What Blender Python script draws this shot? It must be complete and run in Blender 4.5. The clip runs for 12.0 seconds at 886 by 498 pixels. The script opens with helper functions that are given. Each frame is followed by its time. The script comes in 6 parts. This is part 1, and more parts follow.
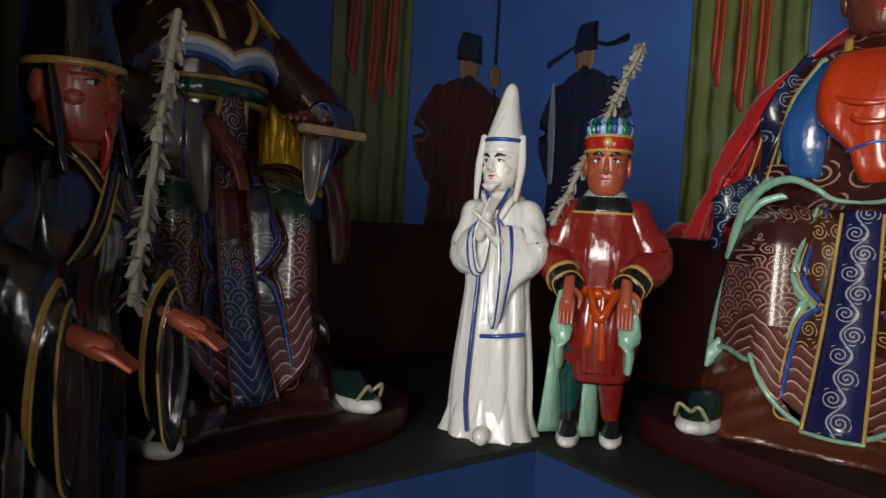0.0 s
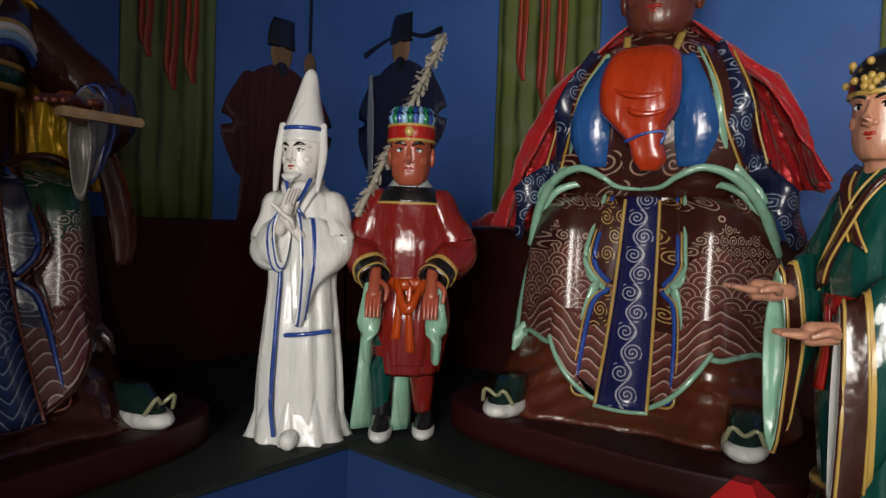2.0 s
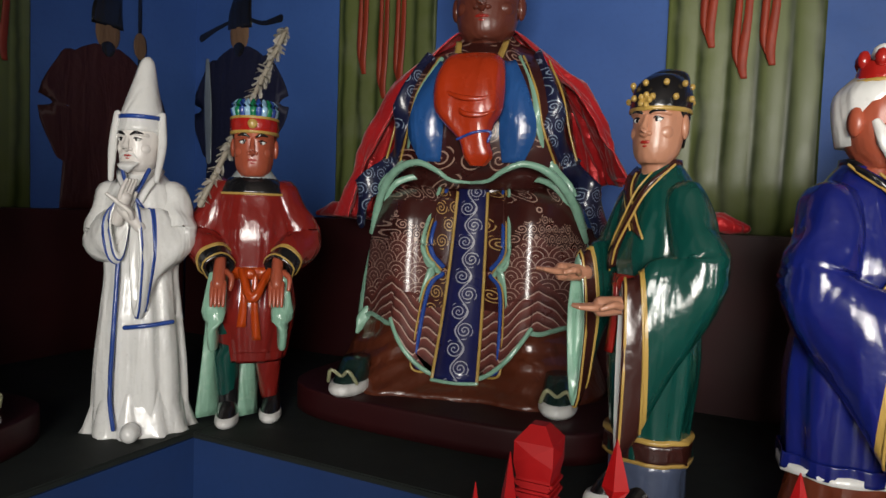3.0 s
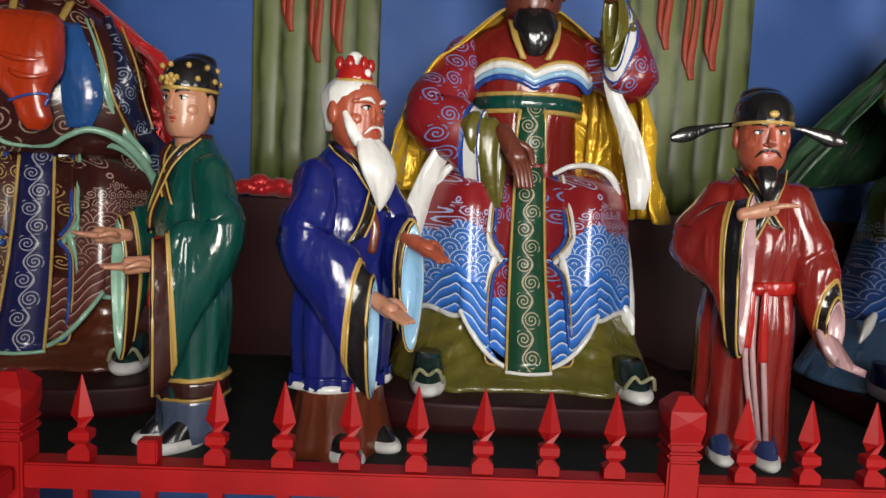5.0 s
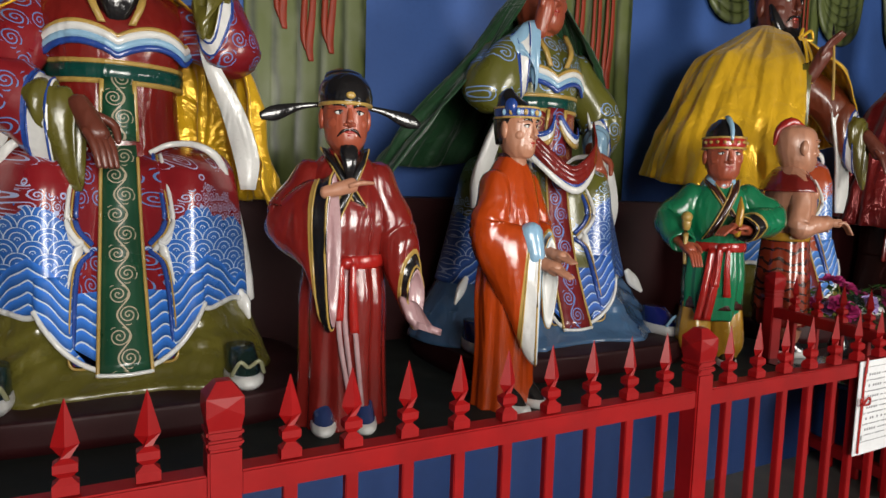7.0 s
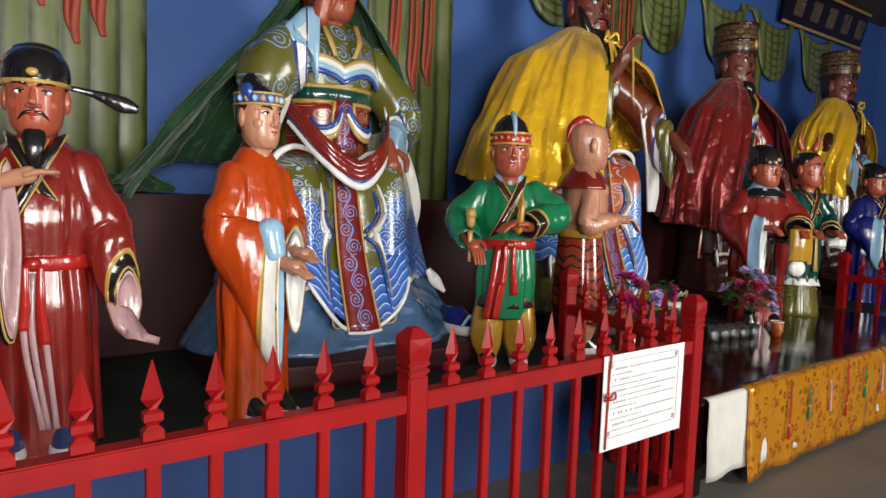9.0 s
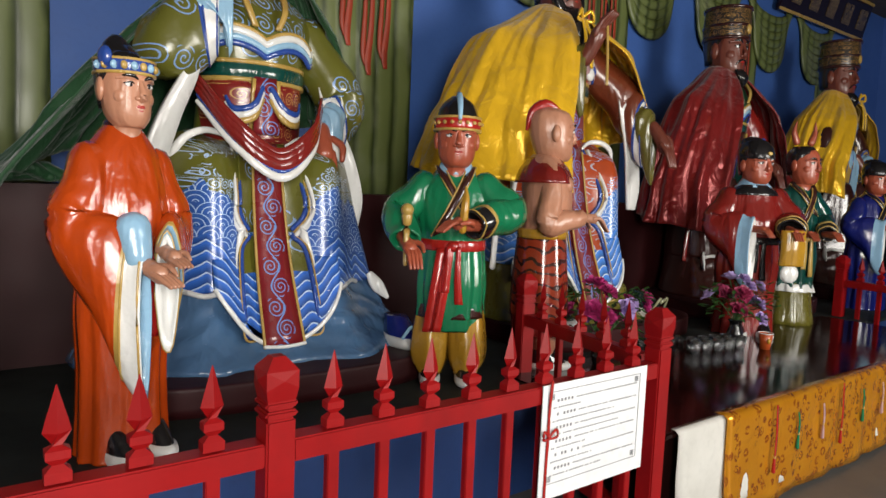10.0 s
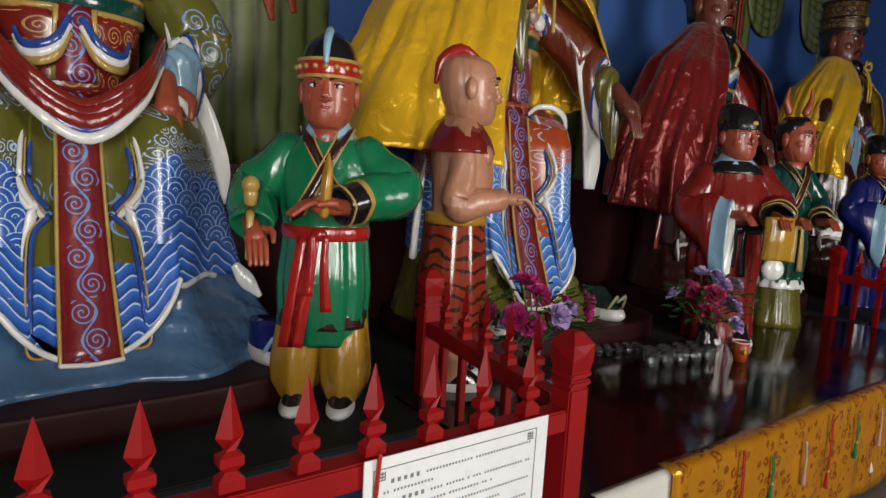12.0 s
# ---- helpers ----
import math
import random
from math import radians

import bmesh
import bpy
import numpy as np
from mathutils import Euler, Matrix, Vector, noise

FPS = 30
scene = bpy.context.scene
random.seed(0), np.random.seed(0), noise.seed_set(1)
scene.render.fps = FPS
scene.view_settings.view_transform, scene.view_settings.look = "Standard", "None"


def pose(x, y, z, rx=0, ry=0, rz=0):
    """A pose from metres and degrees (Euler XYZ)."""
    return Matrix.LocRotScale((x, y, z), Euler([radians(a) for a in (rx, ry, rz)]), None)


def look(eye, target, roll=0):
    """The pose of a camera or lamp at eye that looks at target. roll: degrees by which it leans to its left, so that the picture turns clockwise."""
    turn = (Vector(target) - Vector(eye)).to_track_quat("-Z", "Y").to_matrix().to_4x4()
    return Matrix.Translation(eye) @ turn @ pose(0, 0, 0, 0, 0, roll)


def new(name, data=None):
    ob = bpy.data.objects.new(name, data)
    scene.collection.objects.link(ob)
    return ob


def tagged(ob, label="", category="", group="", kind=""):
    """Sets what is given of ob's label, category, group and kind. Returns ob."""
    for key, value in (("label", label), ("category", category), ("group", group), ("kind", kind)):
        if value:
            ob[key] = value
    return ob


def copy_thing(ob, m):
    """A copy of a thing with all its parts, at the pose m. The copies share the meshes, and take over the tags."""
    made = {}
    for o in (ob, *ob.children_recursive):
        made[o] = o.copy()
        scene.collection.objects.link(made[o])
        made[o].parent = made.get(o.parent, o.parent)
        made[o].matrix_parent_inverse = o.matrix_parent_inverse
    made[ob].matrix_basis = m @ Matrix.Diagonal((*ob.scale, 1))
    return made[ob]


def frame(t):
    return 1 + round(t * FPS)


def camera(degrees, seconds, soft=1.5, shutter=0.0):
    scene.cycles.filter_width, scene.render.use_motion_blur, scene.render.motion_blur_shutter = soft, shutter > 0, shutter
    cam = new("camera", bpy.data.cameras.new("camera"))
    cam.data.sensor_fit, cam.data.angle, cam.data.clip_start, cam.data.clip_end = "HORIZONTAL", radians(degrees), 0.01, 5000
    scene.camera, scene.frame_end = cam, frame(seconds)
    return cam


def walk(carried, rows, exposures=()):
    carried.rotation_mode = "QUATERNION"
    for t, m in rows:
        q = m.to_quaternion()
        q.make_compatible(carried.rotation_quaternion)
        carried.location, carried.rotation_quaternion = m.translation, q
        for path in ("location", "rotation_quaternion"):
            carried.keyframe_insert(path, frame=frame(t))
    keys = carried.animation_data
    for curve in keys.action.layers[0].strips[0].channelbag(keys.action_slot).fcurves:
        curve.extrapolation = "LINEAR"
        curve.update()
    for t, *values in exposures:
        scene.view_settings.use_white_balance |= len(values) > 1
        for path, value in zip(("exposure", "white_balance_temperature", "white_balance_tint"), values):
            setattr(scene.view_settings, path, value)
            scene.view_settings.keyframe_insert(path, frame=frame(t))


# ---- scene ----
cam = camera(68.2, 12.0)
# seconds, eye and target in metres, roll in degrees
PATH = [
    (0, (0.009, 0.046, 1.444), (-1.609, 1.22, 1.357), 3.3),
    (0.5, (0.023, 0.079, 1.439), (-1.547, 1.315, 1.37), 3.0),
    (1, (-0.007, 0.133, 1.446), (-1.557, 1.395, 1.383), 2.9),
    (1.5, (-0.017, 0.187, 1.445), (-1.493, 1.535, 1.38), 2.7),
    (2, (0.047, 0.239, 1.441), (-1.242, 1.767, 1.358), 2.0),
    (2.5, (0.091, 0.195, 1.444), (-0.972, 1.886, 1.334), 2.2),
    (2.7, (0.115, 0.15, 1.449), (-0.878, 1.882, 1.341), 2.2),
    (4.3, (0.508, -0.176, 1.5), (0.189, 1.793, 1.35), 0.9),
    (4.5, (0.572, -0.185, 1.496), (0.369, 1.799, 1.339), 1.0),
    (5, (0.771, -0.174, 1.498), (0.821, 1.817, 1.319), 2.5),
    (5.5, (0.98, -0.165, 1.49), (1.228, 1.811, 1.31), 3.4),
    (6, (1.128, -0.175, 1.472), (1.585, 1.763, 1.284), 4.1),
    (6.5, (1.206, -0.186, 1.479), (1.886, 1.683, 1.27), 2.7),
    (7, (1.182, -0.185, 1.499), (2.125, 1.568, 1.303), 1.8),
    (7.2, (1.186, -0.177, 1.494), (2.204, 1.534, 1.304), 0.8),
    (8.8, (1.812, -0.407, 1.472), (2.981, 1.207, 1.307), 1.5),
    (9, (1.91, -0.39, 1.469), (3.105, 1.204, 1.297), 1.9),
    (9.5, (2.232, -0.254, 1.482), (3.441, 1.331, 1.315), 2.7),
    (10, (2.51, -0.17, 1.46), (3.705, 1.424, 1.279), 2.4),
    (10.5, (2.832, -0.132, 1.49), (3.988, 1.489, 1.298), 2.3),
    (11, (3.064, -0.083, 1.47), (4.182, 1.562, 1.257), 2.7),
    (11.5, (3.296, 0.061, 1.479), (4.443, 1.682, 1.242), 3.1),
    (12, (3.457, 0.204, 1.462), (4.655, 1.786, 1.209), 3.3),
]
walk(cam, [(t, look(eye, target, roll)) for t, eye, target, roll in PATH],
     [(0, 0.1), (2.0, 0.0), (4.5, 0.12), (6.5, -0.15), (7.2, -0.1), (9.0, 0.12), (10.5, 0.05), (11.5, -0.15), (12, -0.4)])

# ---------- light ----------
world = bpy.data.worlds.new("world")
scene.world = world
world.use_nodes = True
wn = world.node_tree.nodes
sky = wn.new("ShaderNodeTexSky")
sky.sky_type, sky.sun_disc, sky.sun_elevation, sky.sun_rotation = "NISHITA", False, radians(48), radians(200)
world.node_tree.links.new(sky.outputs[0], wn["Background"].inputs[0])
wn["Background"].inputs[1].default_value = 0.12
sun_data = bpy.data.lights.new("sun", "SUN")
sun_data.energy, sun_data.angle, sun_data.color = 2.5, radians(0.6), (1, 0.95, 0.88)
sun = new("sun", sun_data)
sun.matrix_world = look((3, -12, 14), (4, -9, 0))
# daylight through each window of the front wall: x centre, width, height of the middle, height, watts
DOORS = [(1.5, 2.3, 2.05, 2.1, 370), (7.4, 1.9, 2.05, 2.1, 290)]
FRONT_Y = -3.2
for dx, dw, dz, dh, watts in DOORS:
    ld = bpy.data.lights.new("window_daylight", "AREA")
    ld.shape, ld.size, ld.size_y, ld.energy, ld.color = "RECTANGLE", dw, dh, watts, (1.0, 0.955, 0.885)
    lo = new("window_daylight", ld)
    lo.matrix_world = look((dx, FRONT_Y - 0.05, dz), (dx, 4, dz))

# ---------- materials ----------
MATS = {}


class N:
    """A node tree being written."""
    def __init__(self, name):
        self.m = bpy.data.materials.new(name)
        self.m.use_nodes = True
        self.t = self.m.node_tree
        self.b = self.t.nodes["Principled BSDF"]
        self.tc = self.add("ShaderNodeTexCoord")
        sp = self.add("ShaderNodeSeparateXYZ")
        self.t.links.new(self.tc.outputs["Object"], sp.inputs[0])
        self.x, self.y, self.z = sp.outputs
        self.p = self.tc.outputs["Object"]

    def add(self, kind):
        return self.t.nodes.new(kind)

    def put(self, sock, v):
        if hasattr(v, "links"):
            self.t.links.new(v, sock)
        elif isinstance(v, tuple) and len(v) == 3 and sock.type == "RGBA":
            sock.default_value = (*v, 1)
        else:
            sock.default_value = v

    def f(self, op, a, b=0.0, c=0.0):
        n = self.add("ShaderNodeMath")
        n.operation = op
        for s, v in zip(n.inputs, (a, b, c)):
            self.put(s, v)
        return n.outputs[0]

    def noise(self, scale, detail=3.0, dist=0.0, rough=0.5, p=None):
        n = self.add("ShaderNodeTexNoise")
        self.put(n.inputs["Vector"], p or self.p)
        n.inputs["Scale"].default_value, n.inputs["Detail"].default_value = scale, detail
        n.inputs["Distortion"].default_value, n.inputs["Roughness"].default_value = dist, rough
        return n.outputs["Fac"]

    def mix(self, fac, a, b):
        n = self.add("ShaderNodeMix")
        n.data_type = "RGBA"
        for s, v in zip((n.inputs[0], n.inputs[6], n.inputs[7]), (fac, a, b)):
            self.put(s, v)
        return n.outputs[2]

    def ramp(self, v, lo, hi):
        n = self.add("ShaderNodeMapRange")
        n.inputs[1].default_value, n.inputs[2].default_value = lo, hi
        self.put(n.inputs[0], v)
        return n.outputs[0]

    def bump(self, h, strength, dist=0.01):
        n = self.add("ShaderNodeBump")
        n.inputs["Strength"].default_value, n.inputs["Distance"].default_value = strength, dist
        self.put(n.inputs["Height"], h)
        self.t.links.new(n.outputs[0], self.b.inputs["Normal"])

    def end(self, col, rough, coat=0.0, metal=0.0, sheen=0.0):
        self.put(self.b.inputs["Base Color"], col)
        self.put(self.b.inputs["Roughness"], rough)
        self.b.inputs["Metallic"].default_value = metal
        self.b.inputs["Coat Weight"].default_value = coat
        self.b.inputs["Coat Roughness"].default_value = 0.13
        self.b.inputs["Sheen Weight"].default_value = sheen
        return self.m


def dark(c, k):
    return tuple(v * k for v in c)


def enamel(name, col, rough=0.24, coat=0.6, wear=0.25):
    """Brushed gloss paint over plaster: slight unevenness, dust in the gloss."""
    if name in MATS:
        return MATS[name]
    n = N(name)
    big, fine = n.noise(3.5, 4.0), n.noise(55, 3.0)
    if max(col) < 0.7:
        col = dark(col, 0.78)
    mp = n.add("ShaderNodeMapping")
    mp.inputs["Scale"].default_value = (9, 9, 2.2)
    n.put(mp.inputs["Vector"], n.p)
    fold = n.noise(1.0, 2.0, 0.5, p=mp.outputs[0])
    c = n.mix(n.ramp(big, 0.3, 0.75), dark(col, 1 - wear), col)
    c = n.mix(n.f("MULTIPLY", n.ramp(fine, 0.62, 0.8), 0.25), c, dark(col, 0.5))
    n.bump(n.f("ADD", n.f("MULTIPLY", fold, 2.6), n.f("ADD", n.f("MULTIPLY", n.noise(16, 2.0), 0.5), n.f("MULTIPLY", fine, 0.06))), 0.8, 0.012)
    MATS[name] = n.end(c, n.f("ADD", n.f("MULTIPLY", n.noise(9, 3.0), 0.2), rough - 0.1), coat)
    return MATS[name]


def spiral_mask(n, step, size, pitch=0.016, width=0.3, sparse=0.0, vine=False):
    """Painted curls: a spiral in each cell of a grid, or up and down one stem."""
    u = n.x if vine else n.f("ADD", n.x, n.f("MULTIPLY", n.y, 0.7))
    v = n.f("DIVIDE", n.z, step)
    row = n.f("FLOOR", v)
    dz = n.f("MULTIPLY", n.f("SUBTRACT", n.f("FRACT", v), 0.5), step)
    flip = n.f("SUBTRACT", n.f("MULTIPLY", n.f("MODULO", n.f("ABSOLUTE", row), 2.0), 2.0), 1.0)
    if vine:
        du = n.f("SUBTRACT", u, n.f("MULTIPLY", flip, size * 0.45))
        keep = 1.0
    else:
        cu = n.f("ADD", n.f("DIVIDE", u, step), n.f("MULTIPLY", flip, 0.25))
        col = n.f("FLOOR", cu)
        du = n.f("MULTIPLY", n.f("SUBTRACT", n.f("FRACT", cu), 0.5), step)
        w = n.add("ShaderNodeTexWhiteNoise")
        w.noise_dimensions = "2D"
        cb = n.add("ShaderNodeCombineXYZ")
        n.put(cb.inputs[0], row)
        n.put(cb.inputs[1], col)
        n.put(w.inputs["Vector"], cb.outputs[0])
        keep = n.f("GREATER_THAN", w.outputs["Value"], sparse)
        flip = n.f("MULTIPLY", flip, n.f("SUBTRACT", n.f("MULTIPLY", n.f("GREATER_THAN", w.outputs["Value"], 0.5 + sparse / 2), 2.0), 1.0))
    d = n.f("SQRT", n.f("ADD", n.f("MULTIPLY", du, du), n.f("MULTIPLY", dz, dz)))
    a = n.f("DIVIDE", n.f("MULTIPLY", n.f("ARCTAN2", dz, du), flip), 2 * math.pi)
    lobe = n.f("MULTIPLY", n.f("SINE", n.f("MULTIPLY", n.f("ARCTAN2", dz, du), 5.0)), size * 0.12)
    curl = n.f("LESS_THAN", n.f("FRACT", n.f("ADD", n.f("DIVIDE", d, pitch), a)), width)
    m = n.f("MULTIPLY", n.f("MULTIPLY", curl, n.f("LESS_THAN", n.f("ADD", d, lobe), size)), keep)
    if vine:
        stem = n.f("ABSOLUTE", n.f("SUBTRACT", u, n.f("MULTIPLY", n.f("SINE", n.f("MULTIPLY", v, math.pi)), size * 0.6)))
        m = n.f("MAXIMUM", m, n.f("LESS_THAN", stem, pitch * 0.22))
    return m


def scales_mask(n, size, width=0.12):
    """Rows of overlapping arcs."""
    v = n.f("DIVIDE", n.z, size * 0.5)
    row = n.f("FLOOR", v)
    u = n.f("ADD", n.f("DIVIDE", n.x, size), n.f("MULTIPLY", n.f("MODULO", n.f("ABSOLUTE", row), 2.0), 0.5))
    du = n.f("SUBTRACT", n.f("FRACT", u), 0.5)
    dv = n.f("MULTIPLY", n.f("FRACT", v), 0.5)
    d = n.f("SQRT", n.f("ADD", n.f("MULTIPLY", du, du), n.f("MULTIPLY", dv, dv)))
    return n.f("LESS_THAN", n.f("ABSOLUTE", n.f("SUBTRACT", n.f("FRACT", n.f("MULTIPLY", d, 5.0)), 0.5)), width)


def brocade(name, ground, line, low=None, low_line=None, top=0.62, rough=0.24):
    """Painted court robe: on each knee a nested peak of waves, arcs over it, spray and bubbles above."""
    if name in MATS:
        return MATS[name]
    n = N(name)
    low, low_line = low or ground, low_line or line
    X = n.f("ABSOLUTE", n.f("SUBTRACT", n.f("ABSOLUTE", n.x), 0.35))

    def peak(d):
        return n.f("MULTIPLY", n.f("SQRT", n.f("ADD", n.f("MULTIPLY", d, d), 0.0009)), 1.15)
    wob = n.f("MULTIPLY", n.f("SINE", n.f("MULTIPLY", X, 62.0)), 0.007)
    h1 = n.f("ADD", n.f("ADD", n.z, peak(X)), wob)
    h2 = n.f("ADD", n.f("ADD", n.f("ADD", n.z, peak(n.f("SUBTRACT", X, 0.19))), wob), 0.12)
    h = n.f("MINIMUM", h1, h2)
    is_hill = n.f("LESS_THAN", h, top)
    rag = n.f("ADD", n.f("ADD", n.z, n.f("MULTIPLY", X, 0.55)), n.f("MULTIPLY", n.f("SUBTRACT", n.noise(13, 1.0), 0.5), 0.16))
    is_scale = n.f("LESS_THAN", rag, top + 0.2)
    is_spray = n.f("LESS_THAN", rag, top + 0.3)
    is_border = n.f("GREATER_THAN", n.z, 0.99)
    g = n.mix(n.ramp(n.noise(4, 3.0), 0.3, 0.7), dark(ground, 0.75), ground)
    spray_m = n.f("MULTIPLY", spiral_mask(n, 0.052, 0.027, 0.014, 0.36), is_spray)
    vo = n.add("ShaderNodeTexVoronoi")
    vo.inputs["Scale"].default_value = 9.0
    n.put(vo.inputs["Vector"], n.p)
    ring = n.f("MULTIPLY", n.f("LESS_THAN", n.f("ABSOLUTE", n.f("SUBTRACT", vo.outputs["Distance"], 0.12)), 0.032), n.f("LESS_THAN", rag, top + 0.36))
    bord = n.f("MULTIPLY", spiral_mask(n, 0.09, 0.05, 0.02, 0.25, 0.1), is_border)
    over = n.f("MAXIMUM", n.f("MAXIMUM", spray_m, ring), bord)
    up = n.mix(over, g, line)
    sm = scales_mask(n, 0.11, 0.1)
    sc = n.mix(sm, n.mix(n.noise(20, 1.0), dark(low, 0.8), tuple(min(1, v * 1.35) for v in low)), low_line)
    t = n.f("FRACT", n.f("DIVIDE", h, 0.052))
    hl = n.f("LESS_THAN", t, 0.15)
    hi = n.mix(hl, n.mix(t, dark(low, 0.42), tuple(min(1, v * 1.7) for v in low)), low_line)
    c = n.mix(is_scale, up, n.mix(is_hill, sc, hi))
    relief = n.f("ADD", n.f("MULTIPLY", n.f("MULTIPLY", hl, is_hill), 0.8), n.f("MULTIPLY", over, 0.4))
    n.bump(n.f("ADD", n.f("MULTIPLY", n.noise(12, 2.0), 0.9), n.f("ADD", relief, n.f("MULTIPLY", n.noise(60, 2.0), 0.12))), 0.5, 0.008)
    MATS[name] = n.end(c, n.f("ADD", n.f("MULTIPLY", n.noise(9, 3.0), 0.2), rough - 0.04), 0.4)
    return MATS[name]


def scrolls(name, ground, line, scale=8.0, gap=0.3, rough=0.24, vine=False):
    """Gloss paint with painted curls; scale: curls to the metre."""
    if name in MATS:
        return MATS[name]
    n = N(name)
    c = n.mix(n.ramp(n.noise(4, 3.0), 0.3, 0.7), dark(ground, 0.75), ground)
    st = 1.0 / scale
    c = n.mix(spiral_mask(n, st, st * 0.46, st * 0.2, 0.28, gap, vine), c, dark(line, 0.9))
    n.bump(n.f("ADD", n.noise(5, 2.0), n.f("MULTIPLY", n.noise(18, 2.0), 0.4)), 0.6, 0.012)
    MATS[name] = n.end(c, n.f("ADD", n.f("MULTIPLY", n.noise(9, 3.0), 0.2), rough - 0.04), 0.4)
    return MATS[name]


def satin(name, col, rough=0.32, sheen=0.3):
    if name in MATS:
        return MATS[name]
    n = N(name)
    c = n.mix(n.ramp(n.noise(6, 4.0), 0.3, 0.7), dark(col, 0.8), col)
    n.bump(n.f("ADD", n.noise(6, 4.0, 1.2), n.f("MULTIPLY", n.noise(300, 1.0), 0.02)), 0.8, 0.03)
    MATS[name] = n.end(c, rough, 0.0, 0.3 if rough < 0.5 else 0.0, sheen)
    return MATS[name]


def wall_paint(name, col, stain, rough=0.55, scale=1.2):
    if name in MATS:
        return MATS[name]
    n = N(name)
    a = n.mix(n.ramp(n.noise(scale, 5.0, 0.4), 0.35, 0.75), col, stain)
    a = n.mix(n.f("MULTIPLY", n.ramp(n.noise(28, 4.0), 0.5, 0.75), 0.3), a, dark(col, 0.7))
    n.bump(n.noise(40, 4.0), 0.12, 0.004)
    MATS[name] = n.end(a, n.f("ADD", n.f("MULTIPLY", n.noise(5, 4.0), 0.25), rough - 0.12), 0.0)
    return MATS[name]


BLUE_WALL = wall_paint("blue_limewash", (0.05, 0.13, 0.42), (0.035, 0.10, 0.34), 0.6)
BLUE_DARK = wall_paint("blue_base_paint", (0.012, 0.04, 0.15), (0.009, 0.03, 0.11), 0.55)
MAROON = wall_paint("maroon_gloss_paint", (0.032, 0.0045, 0.0055), (0.02, 0.0035, 0.0045), 0.5)
SLAB = wall_paint("dark_green_grey_slab", (0.016, 0.02, 0.018), (0.010, 0.013, 0.012), 0.68)
FLOOR_M = wall_paint("worn_concrete_floor", (0.11, 0.105, 0.095), (0.08, 0.075, 0.07), 0.6)
CEIL_M = wall_paint("dark_timber_ceiling", (0.10, 0.07, 0.05), (0.06, 0.045, 0.035), 0.7)
PLASTER = wall_paint("grey_plaster", (0.16, 0.15, 0.14), (0.11, 0.105, 0.1), 0.8)
FENCE_RED = wall_paint("red_fence_gloss_paint", (0.28, 0.004, 0.005), (0.19, 0.003, 0.004), 0.46, 4.0)
for m_ in (FENCE_RED, MAROON, SLAB):
    m_.node_tree.nodes["Principled BSDF"].inputs["Specular IOR Level"].default_value = 0.25
LACQUER = wall_paint("dark_lacquer", (0.012, 0.003, 0.0025), (0.008, 0.0025, 0.0025), 0.09)
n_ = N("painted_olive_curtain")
# the mural's fold shading is in the colour: dark valleys, paler ridges
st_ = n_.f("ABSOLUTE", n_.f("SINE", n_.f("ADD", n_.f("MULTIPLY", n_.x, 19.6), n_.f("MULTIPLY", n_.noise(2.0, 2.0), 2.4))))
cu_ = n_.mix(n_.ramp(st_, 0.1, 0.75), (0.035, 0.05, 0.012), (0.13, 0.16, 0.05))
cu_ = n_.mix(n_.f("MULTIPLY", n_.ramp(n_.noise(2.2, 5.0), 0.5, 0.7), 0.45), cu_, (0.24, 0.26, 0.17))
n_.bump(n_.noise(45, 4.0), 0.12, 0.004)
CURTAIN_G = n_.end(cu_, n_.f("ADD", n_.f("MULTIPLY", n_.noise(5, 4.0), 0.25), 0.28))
SASH_R = wall_paint("painted_vermilion_sash", (0.36, 0.045, 0.018), (0.24, 0.03, 0.014), 0.5, 9.0)
GOLD = enamel("gold_paint", (0.62, 0.40, 0.10), 0.3, 0.3)
WHITE = enamel("white_gloss_paint", (0.76, 0.76, 0.74), 0.25, 0.6, 0.08)
BLACK = enamel("black_gloss_paint", (0.012, 0.012, 0.014), 0.2, 0.7)
SOLE = enamel("white_sole_paint", (0.72, 0.72, 0.70), 0.4, 0.2, 0.15)
RED = enamel("deep_red_gloss_paint", (0.27, 0.018, 0.014), 0.22)
BRIGHT_RED = enamel("bright_red_gloss_paint", (0.52, 0.02, 0.015), 0.22)
ORANGE = enamel("orange_gloss_paint", (0.6, 0.07, 0.006), 0.22)
RUST = enamel("rust_brown_gloss_paint", (0.20, 0.042, 0.016), 0.3)
GREEN = enamel("emerald_gloss_paint", (0.01, 0.24, 0.10), 0.22)
TEAL = enamel("teal_green_gloss_paint", (0.006, 0.075, 0.06), 0.18)
NAVY = enamel("royal_blue_gloss_paint", (0.01, 0.018, 0.19), 0.2)
BLUE = enamel("bright_blue_gloss_paint", (0.03, 0.09, 0.42), 0.25)
SKY = enamel("pale_blue_gloss_paint", (0.30, 0.52, 0.72), 0.25)
MINT = enamel("mint_gloss_paint", (0.34, 0.62, 0.46), 0.28)
OLIVE = enamel("olive_gloss_paint", (0.17, 0.15, 0.025), 0.26)
BROWN = enamel("dark_brown_gloss_paint", (0.055, 0.015, 0.012), 0.22)
SKIN_P = enamel("pale_flesh_paint", (0.66, 0.31, 0.19), 0.36, 0.25)
SKIN_R = enamel("red_flesh_paint", (0.50, 0.11, 0.055), 0.36, 0.25)
SKIN_D = enamel("dark_flesh_paint", (0.20, 0.05, 0.03), 0.36, 0.25)
SKIN_W = enamel("white_flesh_paint", (0.78, 0.74, 0.70), 0.36, 0.25)
